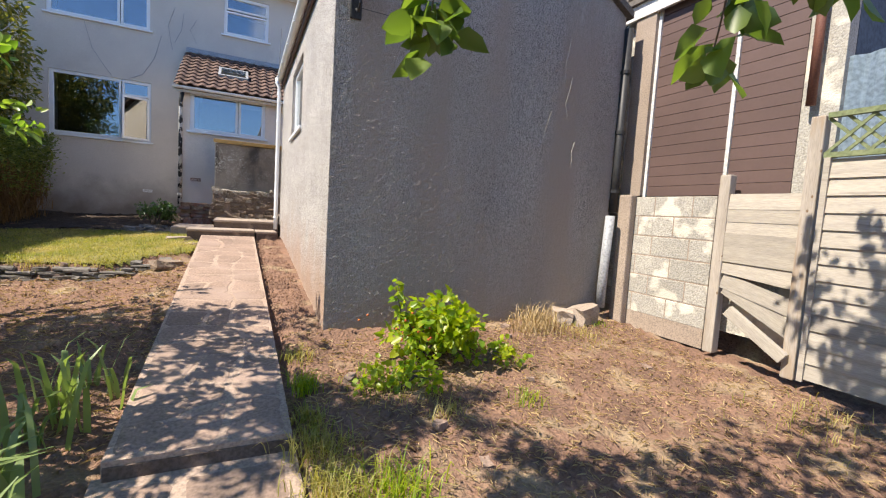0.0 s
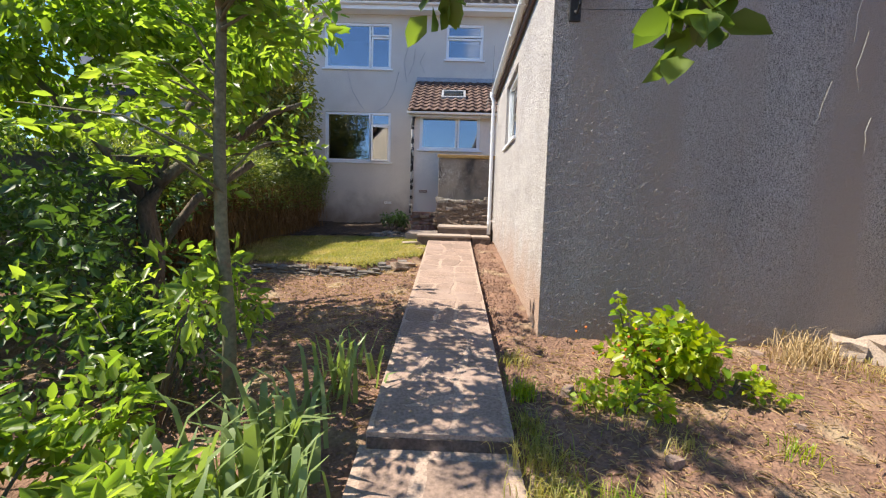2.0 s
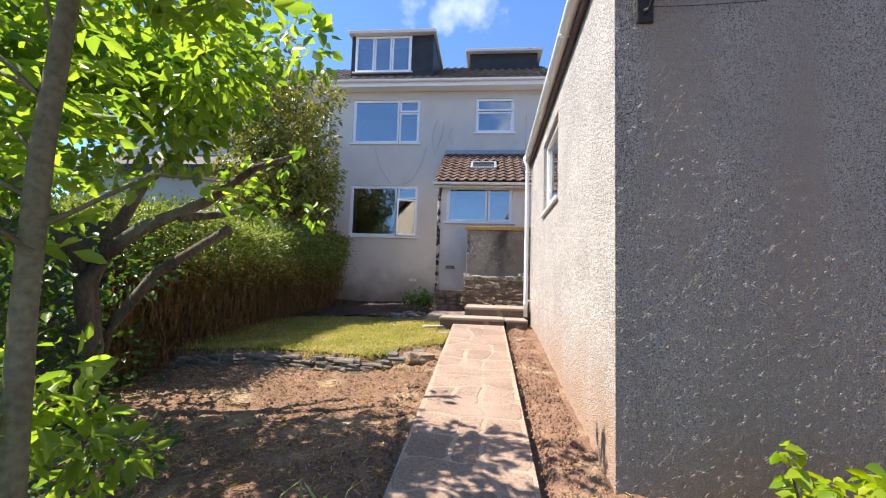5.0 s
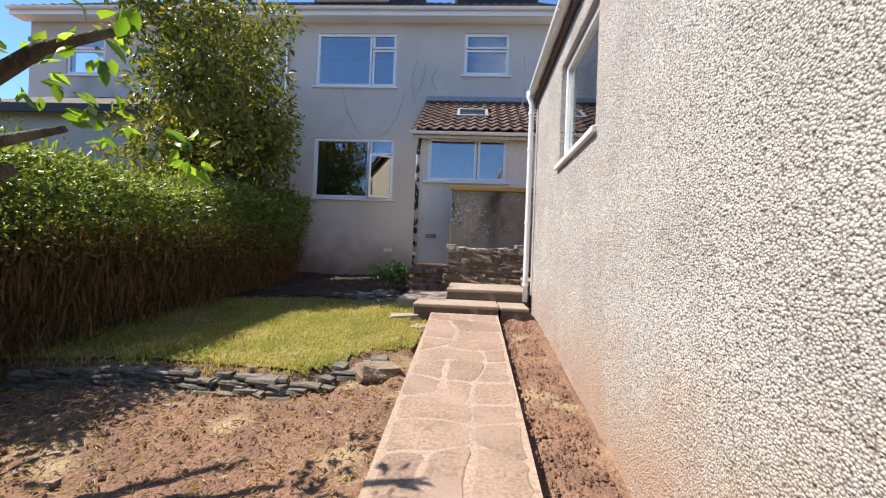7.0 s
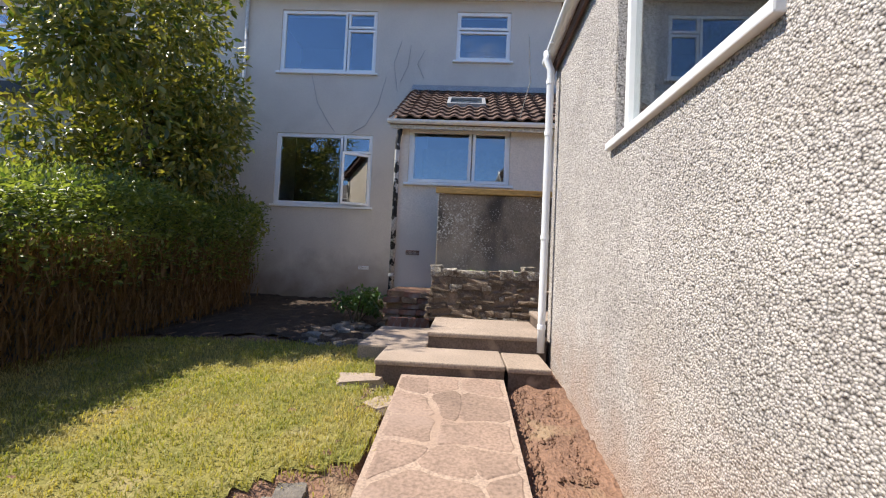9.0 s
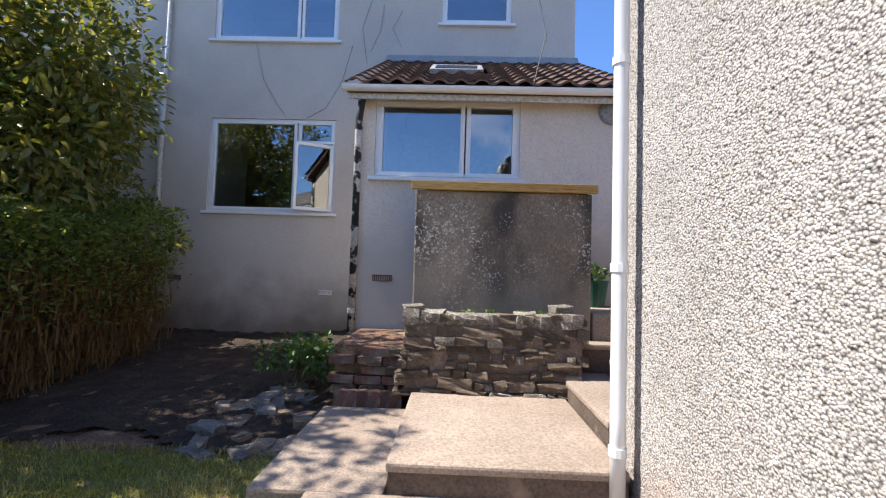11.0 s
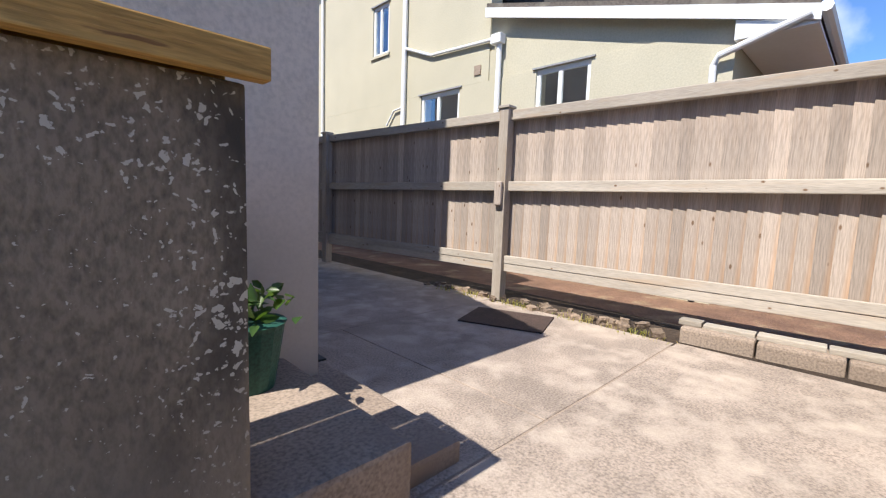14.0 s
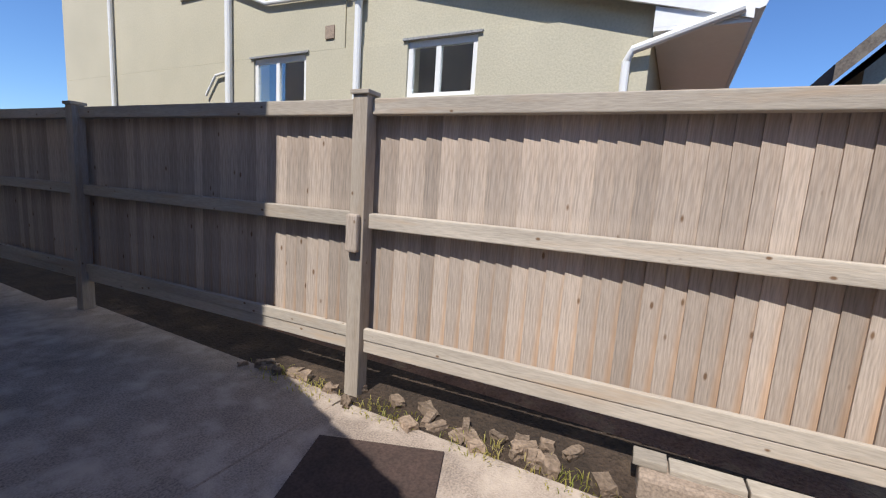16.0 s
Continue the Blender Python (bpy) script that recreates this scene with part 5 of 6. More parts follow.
# ---- right boundary: block wall, clad shed, broken fence panels ----
bw = thing("block_wall", (4.12, 2.75, 0.2), "low wall of grey concrete blocks patched with mortar", "wall", kind="structure")
for k in range(6):
    for i in range(4):
        y0 = 2.76 + i * 0.45 - (0.2 if k % 2 else 0)
        y0, y1 = max(y0, 2.76), min(y0 + 0.44, 4.3)
        if y1 - y0 > 0.06:
            o = link("block", boxes((4.12, y0, 0.30 + k * 0.225, 4.32, y1, 0.30 + k * 0.225 + 0.215), bevel=0.008), M_BLOCK)
            o.parent, o.matrix_parent_inverse = bw, bw.matrix_world.inverted()
o = link("mortar", boxes((4.1225, 2.762, 0.1, 4.312, 4.298, 1.64)), M_CONC)
o.parent, o.matrix_parent_inverse = bw, bw.matrix_world.inverted()
shed = thing("clad_outbuilding", (4.4, 2.4, 0.3), "outbuilding with brown plastic cladding and white trim", "outbuilding")


def spart(nm, bm, m, label=""):
    o = link(nm, bm, m, label=label)
    o.parent, o.matrix_parent_inverse = shed, shed.matrix_world.inverted()


for k in range(19):
    for y0, y1 in ((2.22, 2.775), (2.815, 3.70)):
        spart("plank", prism([(4.282, 1.66 + k * 0.115), (4.268, 1.66 + k * 0.115), (4.268, 1.768 + k * 0.115), (4.278, 1.7745 + k * 0.115), (4.282, 1.7745 + k * 0.115)], "y", y0, y1), M_CLAD)
spart("backing", boxes((4.282, 1.95, 0.3, 4.42, 4.2, 3.85)), M_BLOCK)
spart("pier", boxes((4.20, 3.74, 1.66, 4.281, 4.02, 3.80), bevel=0.006), M_CONC)
spart("trim", boxes((4.245, 3.702, 1.65, 4.281, 3.737, 3.80)), M_OLDWHITE)
spart("trim", boxes((4.245, 2.777, 1.65, 4.281, 2.813, 3.80)), M_OLDWHITE)
spart("fascia", boxes((4.18, 1.7, 3.78, 4.22, 4.3, 3.95), bevel=0.005), M_OLDWHITE)
spart("roof", boxes((4.14, 1.65, 3.952, 7.4, 4.35, 4.02)), M_ROOF)
spart("end_wall", boxes((4.43, 1.95, 0.3, 5.5, 2.1, 3.94), (6.3, 1.95, 0.3, 7.3, 2.1, 3.94), (5.5, 1.95, 0.3, 6.3, 2.1, 2.75), (5.5, 1.95, 3.6, 6.3, 2.1, 3.94)), mat("slate_blue_cladding", (0.10, 0.12, 0.15), (0.075, 0.09, 0.115), 0.7, 2, 30, 0.2, 0.002))
window("window_outbuilding", 5.5, 2.75, 6.3, 3.6, 1.96, [(0.02, 0.02, 0.98, 0.98)], "white window of the neighbouring outbuilding")
pipe("waste_pipe", [(3.99, 3.93, 3.6), (3.99, 3.93, 2.0), (3.985, 3.93, 1.45)], 0.05, M_BLACK, "black cast iron pipe on the gable corner", [(3.99, 3.93, z) for z in (1.7, 2.4, 3.1)])
pipe("drain_pipe", [(3.88, 3.86, 1.40), (3.85, 3.86, 0.70), (3.84, 3.86, 0.30)], 0.055, M_GREYP, "grey plastic drain pipe into a gully")
pipe("brown_pipe", [(4.21, 2.12, 3.75), (4.21, 2.12, 2.4)], 0.035, mat("brown_pipe", (0.22, 0.09, 0.06), (0.16, 0.07, 0.05), 0.6), "brown plastic downpipe")
pier = link("concrete_pier", boxes((4.02, 3.70, 0.1, 4.115, 3.88, 1.66), bevel=0.02), M_CONC)
tagged(pier, "stained concrete pier at the wall's end", "post", kind="structure")
bs = thing("corrugated_screen", (4.6, 1.8, 1.5), "pale blue corrugated plastic sheet", "screen")
bm = bmesh.new()
cols = [[bm.verts.new((4.36 + 0.02 * math.sin(i * 1.05), 1.62 + i * 0.03, z)) for z in (0.3, 2.78)] for i in range(20)]
for a, b in zip(cols, cols[1:]):
    bm.faces.new((a[0], b[0], b[1], a[1]))
bmesh.ops.solidify(bm, geom=bm.faces[:], thickness=0.006)
o = link("sheet", bm, M_BLUE)
o.parent, o.matrix_parent_inverse = bs, bs.matrix_world.inverted()


def fence_post(x, y, z0, z1):
    o = link("fence_post", boxes((x - 0.05, y - 0.05, z0, x + 0.05, y + 0.05, z1), bevel=0.012), M_POST)
    tagged(o, "weathered concrete-grey fence post", "post", group="posts of the side fence")


fence_post(4.13, 2.68, 0.1, 1.84)
fence_post(4.08, 1.97, 0.1, 2.26)
fence_post(4.05, 0.05, -0.1, 2.2)
fence_post(4.02, -1.85, -0.3, 2.0)
bk = thing("broken_fence", (4.12, 2.3, 0.5), "broken waney-lap fence panel with slipped boards", "fence")
rr = random.Random(12)
for k in range(8):
    z = 0.62 + k * 0.128
    tilt = (26, 14, 6, 2, 1, 0, 0, 0)[k]
    bm = prism([(-0.008, 0.0), (0.008, 0.0), (0.004, 0.145), (-0.004, 0.145)], "y", -0.33, 0.33)
    for v in bm.verts:
        v.co.z += 0.010 * math.sin(v.co.y * 9 + k)
    o = link("board", bm, M_OLDWOOD)
    o.parent, o.matrix_basis = bk, pose(-0.02, 0.02, z - 0.5 - (0.06 if k < 2 else 0), tilt, rr.uniform(-4, 8), 0)
o = link("prop", boxes((-0.03, -0.28, 0, 0.03, 0.28, 0.10), bevel=0.006), M_OLDWOOD)
o.parent, o.matrix_basis = bk, pose(-0.14, -0.05, -0.12, 34, 0, 6)
for i, (ya, yb, zt) in enumerate(((0.12, 1.90, 1.92), (-1.78, -0.02, 1.72))):
    pn = thing("lap_fence", (4.06, ya, 0.1), "weathered horizontal-board fence panel with green trellis top", "fence", group="panels of the side fence")
    zz = 0.14 - i * 0.15
    while zz < zt - 0.1:
        o = link("board", prism([(4.03, zz), (4.05, zz), (4.058, zz + 0.15), (4.045, zz + 0.15)], "y", ya, yb), M_OLDWOOD)
        o.parent, o.matrix_parent_inverse = pn, pn.matrix_world.inverted()
        zz += 0.135
    for y in (ya + 0.03, (ya + yb) / 2, yb - 0.03):
        o = link("batten", boxes((4.01, y - 0.02, 0.12 - i * 0.15, 4.03, y + 0.02, zt)), M_OLDWOOD)
        o.parent, o.matrix_parent_inverse = pn, pn.matrix_world.inverted()
    tr = thing("trellis", (4.06, ya, zt), "green lattice trellis on the fence panel", "trellis")
    for k in range(int((yb - ya) / 0.14)):
        for s in (-1, 1):
            y = ya + 0.12 + k * 0.14
            bm = boxes((-0.006, -0.012, -0.20, 0.006, 0.012, 0.20))
            o = link("lath", bm, M_GREENTR)
            o.parent, o.matrix_basis = tr, pose(-0.02 - 0.006 * s, min(max(y - ya, 0.14), yb - ya - 0.14), 0.17, 45 * s, 0, 0)
    for z in (0.02, 0.33):
        o = link("trellis_rail", boxes((-0.045, 0, z - 0.02, 0.0, yb - ya, z + 0.02)), M_GREENTR)
        o.parent = tr

# lantern on the gable
lan = thing("wall_lantern", (0.77, 3.995, 3.09), "black carriage lantern with glass panes on the gable", "wall lamp")
part("backplate", boxes((-0.05, -0.02, -0.14, 0.05, 0.0, 0.06), bevel=0.008), M_BLACK, lan)
part("arm", tube([(0, -0.015, -0.06), (0, -0.09, -0.10), (0, -0.16, -0.06), (0, -0.17, 0.02)], 0.012, 8), M_BLACK, lan)
bm = bmesh.new()
bmesh.ops.create_cone(bm, segments=6, radius1=0.052, radius2=0.085, depth=0.19, cap_ends=False, matrix=Matrix.Translation((0, -0.17, 0.13)))
part("glass", bm, M_NET, lan, "frosted glass panes")
bm = bmesh.new()
bmesh.ops.create_cone(bm, segments=6, radius1=0.11, radius2=0.02, depth=0.09, cap_ends=True, matrix=Matrix.Translation((0, -0.17, 0.272)))
part("lantern_cap", bm, M_BLACK, lan)
part("collar", tube([(0, -0.17, 0.015), (0, -0.17, 0.034)], 0.058, 6), M_BLACK, lan)
for k in range(6):
    a = k * math.pi / 3
    part("lantern_rib", tube([(0.055 * math.cos(a), -0.17 + 0.055 * math.sin(a), 0.034), (0.088 * math.cos(a), -0.17 + 0.088 * math.sin(a), 0.226)], 0.006, 5), M_BLACK, lan)

flood = thing("flood_lamp", (4.12, 9.565, 3.60), "small black security flood lamp over the garage door", "flood lamp")
part("bracket", boxes((-0.02, -0.16, -0.02, 0.02, 0.0, 0.02), bevel=0.004), M_BLACK, flood)
part("lamp_head", boxes((-0.07, 0.0, -0.06, 0.07, 0.09, 0.05), bevel=0.015), M_BLACK, flood)
part("lens", boxes((-0.055, 0.091, -0.045, 0.055, 0.095, 0.035)), M_GREYP, flood, "grey glass lens")

# ---- plants ----
def crown_points(rng, centres, radii, n, shell=0.55):
    """Points in uneven clumps round the centres."""
    centres, radii = np.asarray(centres, float), np.asarray(radii, float)
    w = radii ** 2
    pick = rng.choice(len(centres), n, p=w / w.sum())
    d = rng.normal(size=(n, 3))
    d /= np.linalg.norm(d, axis=1)[:, None]
    rad = radii[pick] * rng.uniform(shell, 1.0, n) ** 0.7 * (1 + 0.25 * np.sin(d[:, 0] * 7 + pick) * np.cos(d[:, 2] * 6))
    return centres[pick] + d * rad[:, None], d


def clumps(rng, centre, size, count, rad):
    c = np.asarray(centre) + (rng.uniform(-1, 1, (count, 3))) * np.asarray(size)
    return c, rng.uniform(0.6, 1.2, count) * rad


def tree(name, label, trunk, limbs, centres, radii, n, leaf, material, width=0.55, bark=M_BARK, seed=1, twigs=0):
    rng = np.random.default_rng(seed)
    t = thing(name, trunk[0][0], label, "tree")
    inv = t.matrix_world.inverted()
    bm = tube([p for p, _ in trunk], [r_ for _, r_ in trunk], 10)
    o = link("trunk", bm, bark, smooth=True)
    o.parent, o.matrix_parent_inverse = t, inv
    for L in limbs:
        o = link("limb", tube([p for p, _ in L], [r_ for _, r_ in L], 8), bark, smooth=True)
        o.parent, o.matrix_parent_inverse = t, inv
    pts, d = crown_points(rng, centres, radii, n)
    o = link("crown", leaf_mesh("crown", pts, leaf, width, 0.25, d, rng=rng), material)
    o.parent, o.matrix_parent_inverse = t, inv
    return t


# old apple tree with several twisted limbs over the bed
rng = np.random.default_rng(31)
cs, rs = clumps(rng, (-3.4, 4.0, 2.85), (1.2, 0.8, 0.6), 36, 0.34)
cs2, rs2 = clumps(rng, (-2.15, 4.0, 2.75), (0.62, 0.45, 0.38), 16, 0.24)
cs3, rs3 = clumps(rng, (-5.2, 3.4, 2.3), (0.9, 1.4, 1.0), 28, 0.42)
z0 = gz(-3.5, 4.7)
tree("apple_tree", "old spreading apple tree with twisted brown limbs", [((-3.55, 4.8, z0 - 0.1), 0.11), ((-3.5, 4.8, 0.7), 0.095), ((-3.55, 4.75, 1.25), 0.09), ((-3.4, 4.85, 1.6), 0.08)],
     [[((-3.45, 4.8, 1.5), 0.07), ((-3.2, 4.9, 1.75), 0.06), ((-2.7, 5.0, 2.0), 0.05), ((-2.3, 5.1, 2.35), 0.035), ((-1.95, 5.2, 2.5), 0.02)],
      [((-3.55, 4.8, 1.3), 0.06), ((-3.9, 4.6, 1.9), 0.05), ((-4.3, 4.3, 2.5), 0.03)],
      [((-3.45, 4.8, 1.55), 0.06), ((-3.5, 5.2, 2.2), 0.05), ((-3.3, 5.6, 2.8), 0.03)],
      [((-2.9, 4.95, 1.85), 0.045), ((-2.7, 5.25, 1.93), 0.035), ((-2.45, 5.4, 2.05), 0.02)],
      [((-3.75, 5.1, z0), 0.06), ((-3.6, 5.05, 0.8), 0.055), ((-3.2, 5.1, 1.35), 0.05), ((-2.6, 5.25, 1.8), 0.04)]],
     np.concatenate([cs, cs2, cs3, [(-2.05, 5.15, 2.42), (-2.3, 5.5, 2.1), (-2.5, 5.2, 2.3), (-2.0, 5.8, 2.0)]]), np.concatenate([rs, rs2, rs3, [0.14, 0.12, 0.14, 0.12]]), 12000, 0.10, M_LEAF, seed=2)

# young self-seeded ash: slim mottled stem with feathered leaves
rng = np.random.default_rng(17)
sx, sy = -1.52, 2.55
sz = gz(sx, sy)
stem = [((sx, sy, sz - 0.1), 0.042), ((sx + 0.02, sy, 0.6), 0.038), ((sx - 0.03, sy + 0.02, 1.2), 0.035), ((sx - 0.03, sy + 0.02, 1.7), 0.033), ((sx - 0.02, sy + 0.05, 2.3), 0.028), ((sx - 0.05, sy + 0.05, 3.0), 0.02), ((sx - 0.03, sy + 0.1, 3.7), 0.01)]
twig_list, leaf_p, leaf_d = [], [], []
for k in range(37):
    z = 1.3 + 2.3 * k / 32 + rng.uniform(-0.08, 0.08) if k < 32 else rng.uniform(2.3, 3.3)
    fr = np.clip((z - 1.2) / 2.4, 0, 1)
    bx_, by_ = sx - 0.04 * fr, sy + 0.08 * fr
    a = rng.uniform(0, 6.28) if k < 32 else rng.uniform(2.3, 4.2)
    ln = rng.uniform(0.5, 1.1) * (1.1 - 0.35 * fr) if k < 32 else rng.uniform(0.7, 1.25)
    if math.cos(a) > 0.1:
        ln, z = ln * 0.62, max(z, 2.25) + 0.3 * fr
    tip = Vector((bx_ + math.cos(a) * ln, by_ + math.sin(a) * ln * 0.8, z + rng.uniform(0.1, 0.45)))
    root = Vector((bx_, by_, z))
    mid = root.lerp(tip, 0.5) + Vector((0, 0, 0.1))
    twig_list.append([(root, 0.010), (mid, 0.007), (tip, 0.003)])
    for m_ in range(6):
        q = root.lerp(tip, 0.35 + 0.65 * m_ / 5) + Vector((0, 0, 0.08 * math.sin(m_)))
        b_ = rng.uniform(0, 6.28)
        axis = Vector((math.cos(b_), math.sin(b_), rng.uniform(-0.5, 0.2))).normalized()
        side = axis.cross(Vector((0, 0, 1))).normalized()
        for u in range(5):
            for s in (-1, 1):
                leaf_p.append(q + axis * (0.05 + 0.045 * u))
                leaf_d.append(axis * 0.45 + side * s)
            if u == 4:
                leaf_p.append(q + axis * 0.27)
                leaf_d.append(axis)
ash = thing("ash_sapling", (sx, sy, sz), "slim young ash tree with mottled stem and feathered leaves", "tree")
inv = ash.matrix_world.inverted()
for nm, bm, m in [("trunk", tube([p for p, _ in stem], [r_ for _, r_ in stem], 10), M_SAPBARK)] + [("twig", tube([p for p, _ in L], [r_ for _, r_ in L], 5), M_SAPBARK) for L in twig_list]:
    o = link(nm, bm, m, smooth=True)
    o.parent, o.matrix_parent_inverse = ash, inv
P, D = np.array([tuple(p) for p in leaf_p]), np.array([tuple(d) for d in leaf_d])
o = link("crown", leaf_mesh("crown", P, 0.098, 0.42, 0.15, D * 2.2, rng=rng), M_LEAFY)
o.parent, o.matrix_parent_inverse = ash, inv


def shrub(name, label, centre, size, count, rad, n, leaf, material, seed, width=0.55, stems=6, category="shrub"):
    """A bush: stems from one root and clumps of leaves."""
    rng = np.random.default_rng(seed)
    x, y = centre[0], centre[1]
    z = gz(x, y)
    s = thing(name, (x, y, z), label, category)
    inv = s.matrix_world.inverted()
    cs, rs = clumps(rng, centre, size, count, rad)
    for k in range(stems):
        c = cs[k % len(cs)]
        o = link("stem", tube([(x + rng.uniform(-0.05, 0.05), y + rng.uniform(-0.05, 0.05), z - 0.03), ((x + c[0]) / 2, (y + c[1]) / 2, (z + c[2]) / 2 + 0.05), tuple(c)], [0.014, 0.010, 0.004], 5), M_BARK)
        o.parent, o.matrix_parent_inverse = s, inv
    pts, d = crown_points(rng, cs, rs, n, 0.3)
    floor_z = ground_z(pts[:, 0], pts[:, 1]) + 0.02
    pts[:, 2] = np.maximum(pts[:, 2], floor_z)
    o = link("foliage", leaf_mesh("foliage", pts, leaf, width, 0.2, d, rng=rng), material)
    o.parent, o.matrix_parent_inverse = s, inv
    return s


sj = shrub("flowering_shrub", "bright yellow-green shrub with small red berries", (1.22, 3.2, 0.40), (0.36, 0.22, 0.14), 24, 0.12, 900, 0.075, M_LIME, 41, 0.7)
shrub("strawberry_plant", "low creeping green leaves round the shrub", (0.95, 2.9, 0.14), (0.35, 0.25, 0.02), 14, 0.09, 320, 0.05, M_LIME, 42, 0.8, 3, "plant")
shrub("strawberry_plant", "low creeping green leaves round the shrub", (1.75, 3.1, 0.18), (0.25, 0.2, 0.02), 10, 0.07, 160, 0.05, M_LIME, 43, 0.8, 3, "plant")
rng = np.random.default_rng(3)
cs = np.column_stack([rng.normal(1.22, 0.17, 40), rng.normal(3.17, 0.1, 40), rng.uniform(0.26, 0.5, 40)])
bm = bmesh.new()
for c in cs:
    bmesh.ops.create_icosphere(bm, subdivisions=1, radius=0.011, matrix=Matrix.Translation(c))
o = link("berries", bm, M_RED)
o.parent, o.matrix_parent_inverse = sj, sj.matrix_world.inverted()
sp = [(1.12, 3.25, 0.3), (1.03, 3.2, 0.55), (0.98, 3.18, 0.72)]
o = link("shoot", tube(sp, [0.008, 0.006, 0.003], 5), M_BARK)
o.parent, o.matrix_parent_inverse = sj, sj.matrix_world.inverted()
o = link("shoot_leaves", leaf_mesh("shoot_leaves", np.array([[1.12 - 0.14 * t_ + rng.normal() * 0.03, 3.25 - 0.07 * t_, 0.32 + 0.44 * t_] for t_ in np.linspace(0, 1, 36)]), 0.075, 0.6, 0.1, rng=rng), M_LIME)
o.parent, o.matrix_parent_inverse = sj, sj.matrix_world.inverted()

shrub("leafy_shrub", "low shrub with broad pale green leaves", (-2.0, 1.45, 0.22), (0.72, 0.6, 0.16), 40, 0.18, 3200, 0.085, M_LEAFY, 51, 0.45)
shrub("leafy_shrub", "tangled dark shrub under the trees", (-2.5, 3.1, 0.40), (0.6, 0.6, 0.25), 26, 0.22, 1700, 0.075, M_LEAFD, 52, 0.45)
shrub("elder_shrub", "shrub with glossy feathered leaves on long stems", (-2.0, 2.6, 0.72), (0.5, 0.4, 0.25), 18, 0.15, 520, 0.095, M_LEAFY, 53, 0.42)
shrub("leafy_shrub", "deep green shrub at the garden's edge", (-3.6, 2.2, 0.8), (1.0, 1.2, 0.7), 44, 0.35, 4200, 0.09, M_LEAFD, 54)
shrub("leafy_shrub", "deep green shrub at the garden's edge", (-4.6, 4.4, 0.9), (0.9, 1.6, 0.8), 50, 0.4, 5200, 0.085, M_LEAFD, 55)
shrub("leafy_shrub", "tangled green weeds beside the brick pier", (-1.75, 11.3, 1.0), (0.35, 0.35, 0.15), 18, 0.12, 900, 0.06, M_LEAFD, 56)

shrub("leafy_shrub", "dense evergreen shrub beside the house wall, shade darkened into its leaves", (-5.35, 12.3, 1.75), (0.5, 0.9, 1.05), 60, 0.4, 8500, 0.07, M_DEEP, 57)
shrub("leafy_shrub", "dense evergreen shrub beside the house wall, shade darkened into its leaves", (-4.85, 10.9, 1.4), (0.35, 0.8, 0.7), 44, 0.3, 5600, 0.065, M_DEEP, 58)

# hedge with a brown twiggy face
hedge = thing("hedge", (-5.0, 8.5, 0.3), "trimmed hedge, green on top and bare brown below", "hedge")
inv = hedge.matrix_world.inverted()
rng = np.random.default_rng(61)
n = 26000
u = rng.uniform(5.6, 12.6, n)
face = rng.random(n) < 0.55
hx = np.where(face, -3.95 + 0.25 * rng.normal(size=n) * 0.5, rng.uniform(-6.2, -4.0, n))
top = 2.12 + 0.06 * (u - 7) + 0.10 * np.sin(u * 2.1)
hz = np.where(face, 1.15 + (top - 1.15) * rng.random(n) ** 0.6, top + rng.normal(size=n) * 0.08)
pts = np.column_stack([hx - 0.25 * (1 - np.clip((hz - 0.3) / 1.6, 0, 1)), u, hz])
out = np.column_stack([np.where(face, 1.0, 0.0), np.zeros(n), np.where(face, 0.3, 1.0)])
o = link("foliage", leaf_mesh("foliage", pts, 0.06, 0.45, 0.0, out, rng=rng), M_HEDGE)
o.parent, o.matrix_parent_inverse = hedge, inv
n = 9000
u = rng.uniform(5.6, 12.6, n)
z_ = rng.random(n)
pts = np.column_stack([-4.15 + rng.normal(size=n) * 0.10 + 0.1 * z_, u, ground_z(-4.2, u) + z_ * 1.1])
o = link("bare_face", blade_mesh("bare_face", pts, 0.28, 0.012, 0.9, rng), M_RUST)
o["kind"] = "stuff"
o.parent, o.matrix_parent_inverse = hedge, inv
# added dark box: the hedge's inner shade as a solid colour
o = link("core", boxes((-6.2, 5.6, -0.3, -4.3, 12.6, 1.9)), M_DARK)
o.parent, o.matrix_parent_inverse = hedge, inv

# tall tinged shrub tree against the house, and other garden trees behind the hedge
rng = np.random.default_rng(71)
cs, rs = clumps(rng, (-5.1, 10.9, 3.9), (1.1, 1.5, 2.3), 80, 0.46)
cs2, rs2 = clumps(rng, (-5.0, 11.9, 3.6), (0.7, 0.9, 1.9), 40, 0.42)
tree("tall_shrub_tree", "tall feathery tree with green and bronze leaves", [((-5.2, 11.3, 0.3), 0.12), ((-5.1, 11.3, 2.5), 0.09), ((-5.1, 11.2, 5.0), 0.05)], [[((-5.1, 11.3, 2.0), 0.06), ((-4.9, 11.7, 3.2), 0.04), ((-4.8, 12.0, 4.0), 0.02)]], np.concatenate([cs, cs2]), np.concatenate([rs, rs2]), 24000, 0.115, M_AUTUMN, 0.42, seed=72)
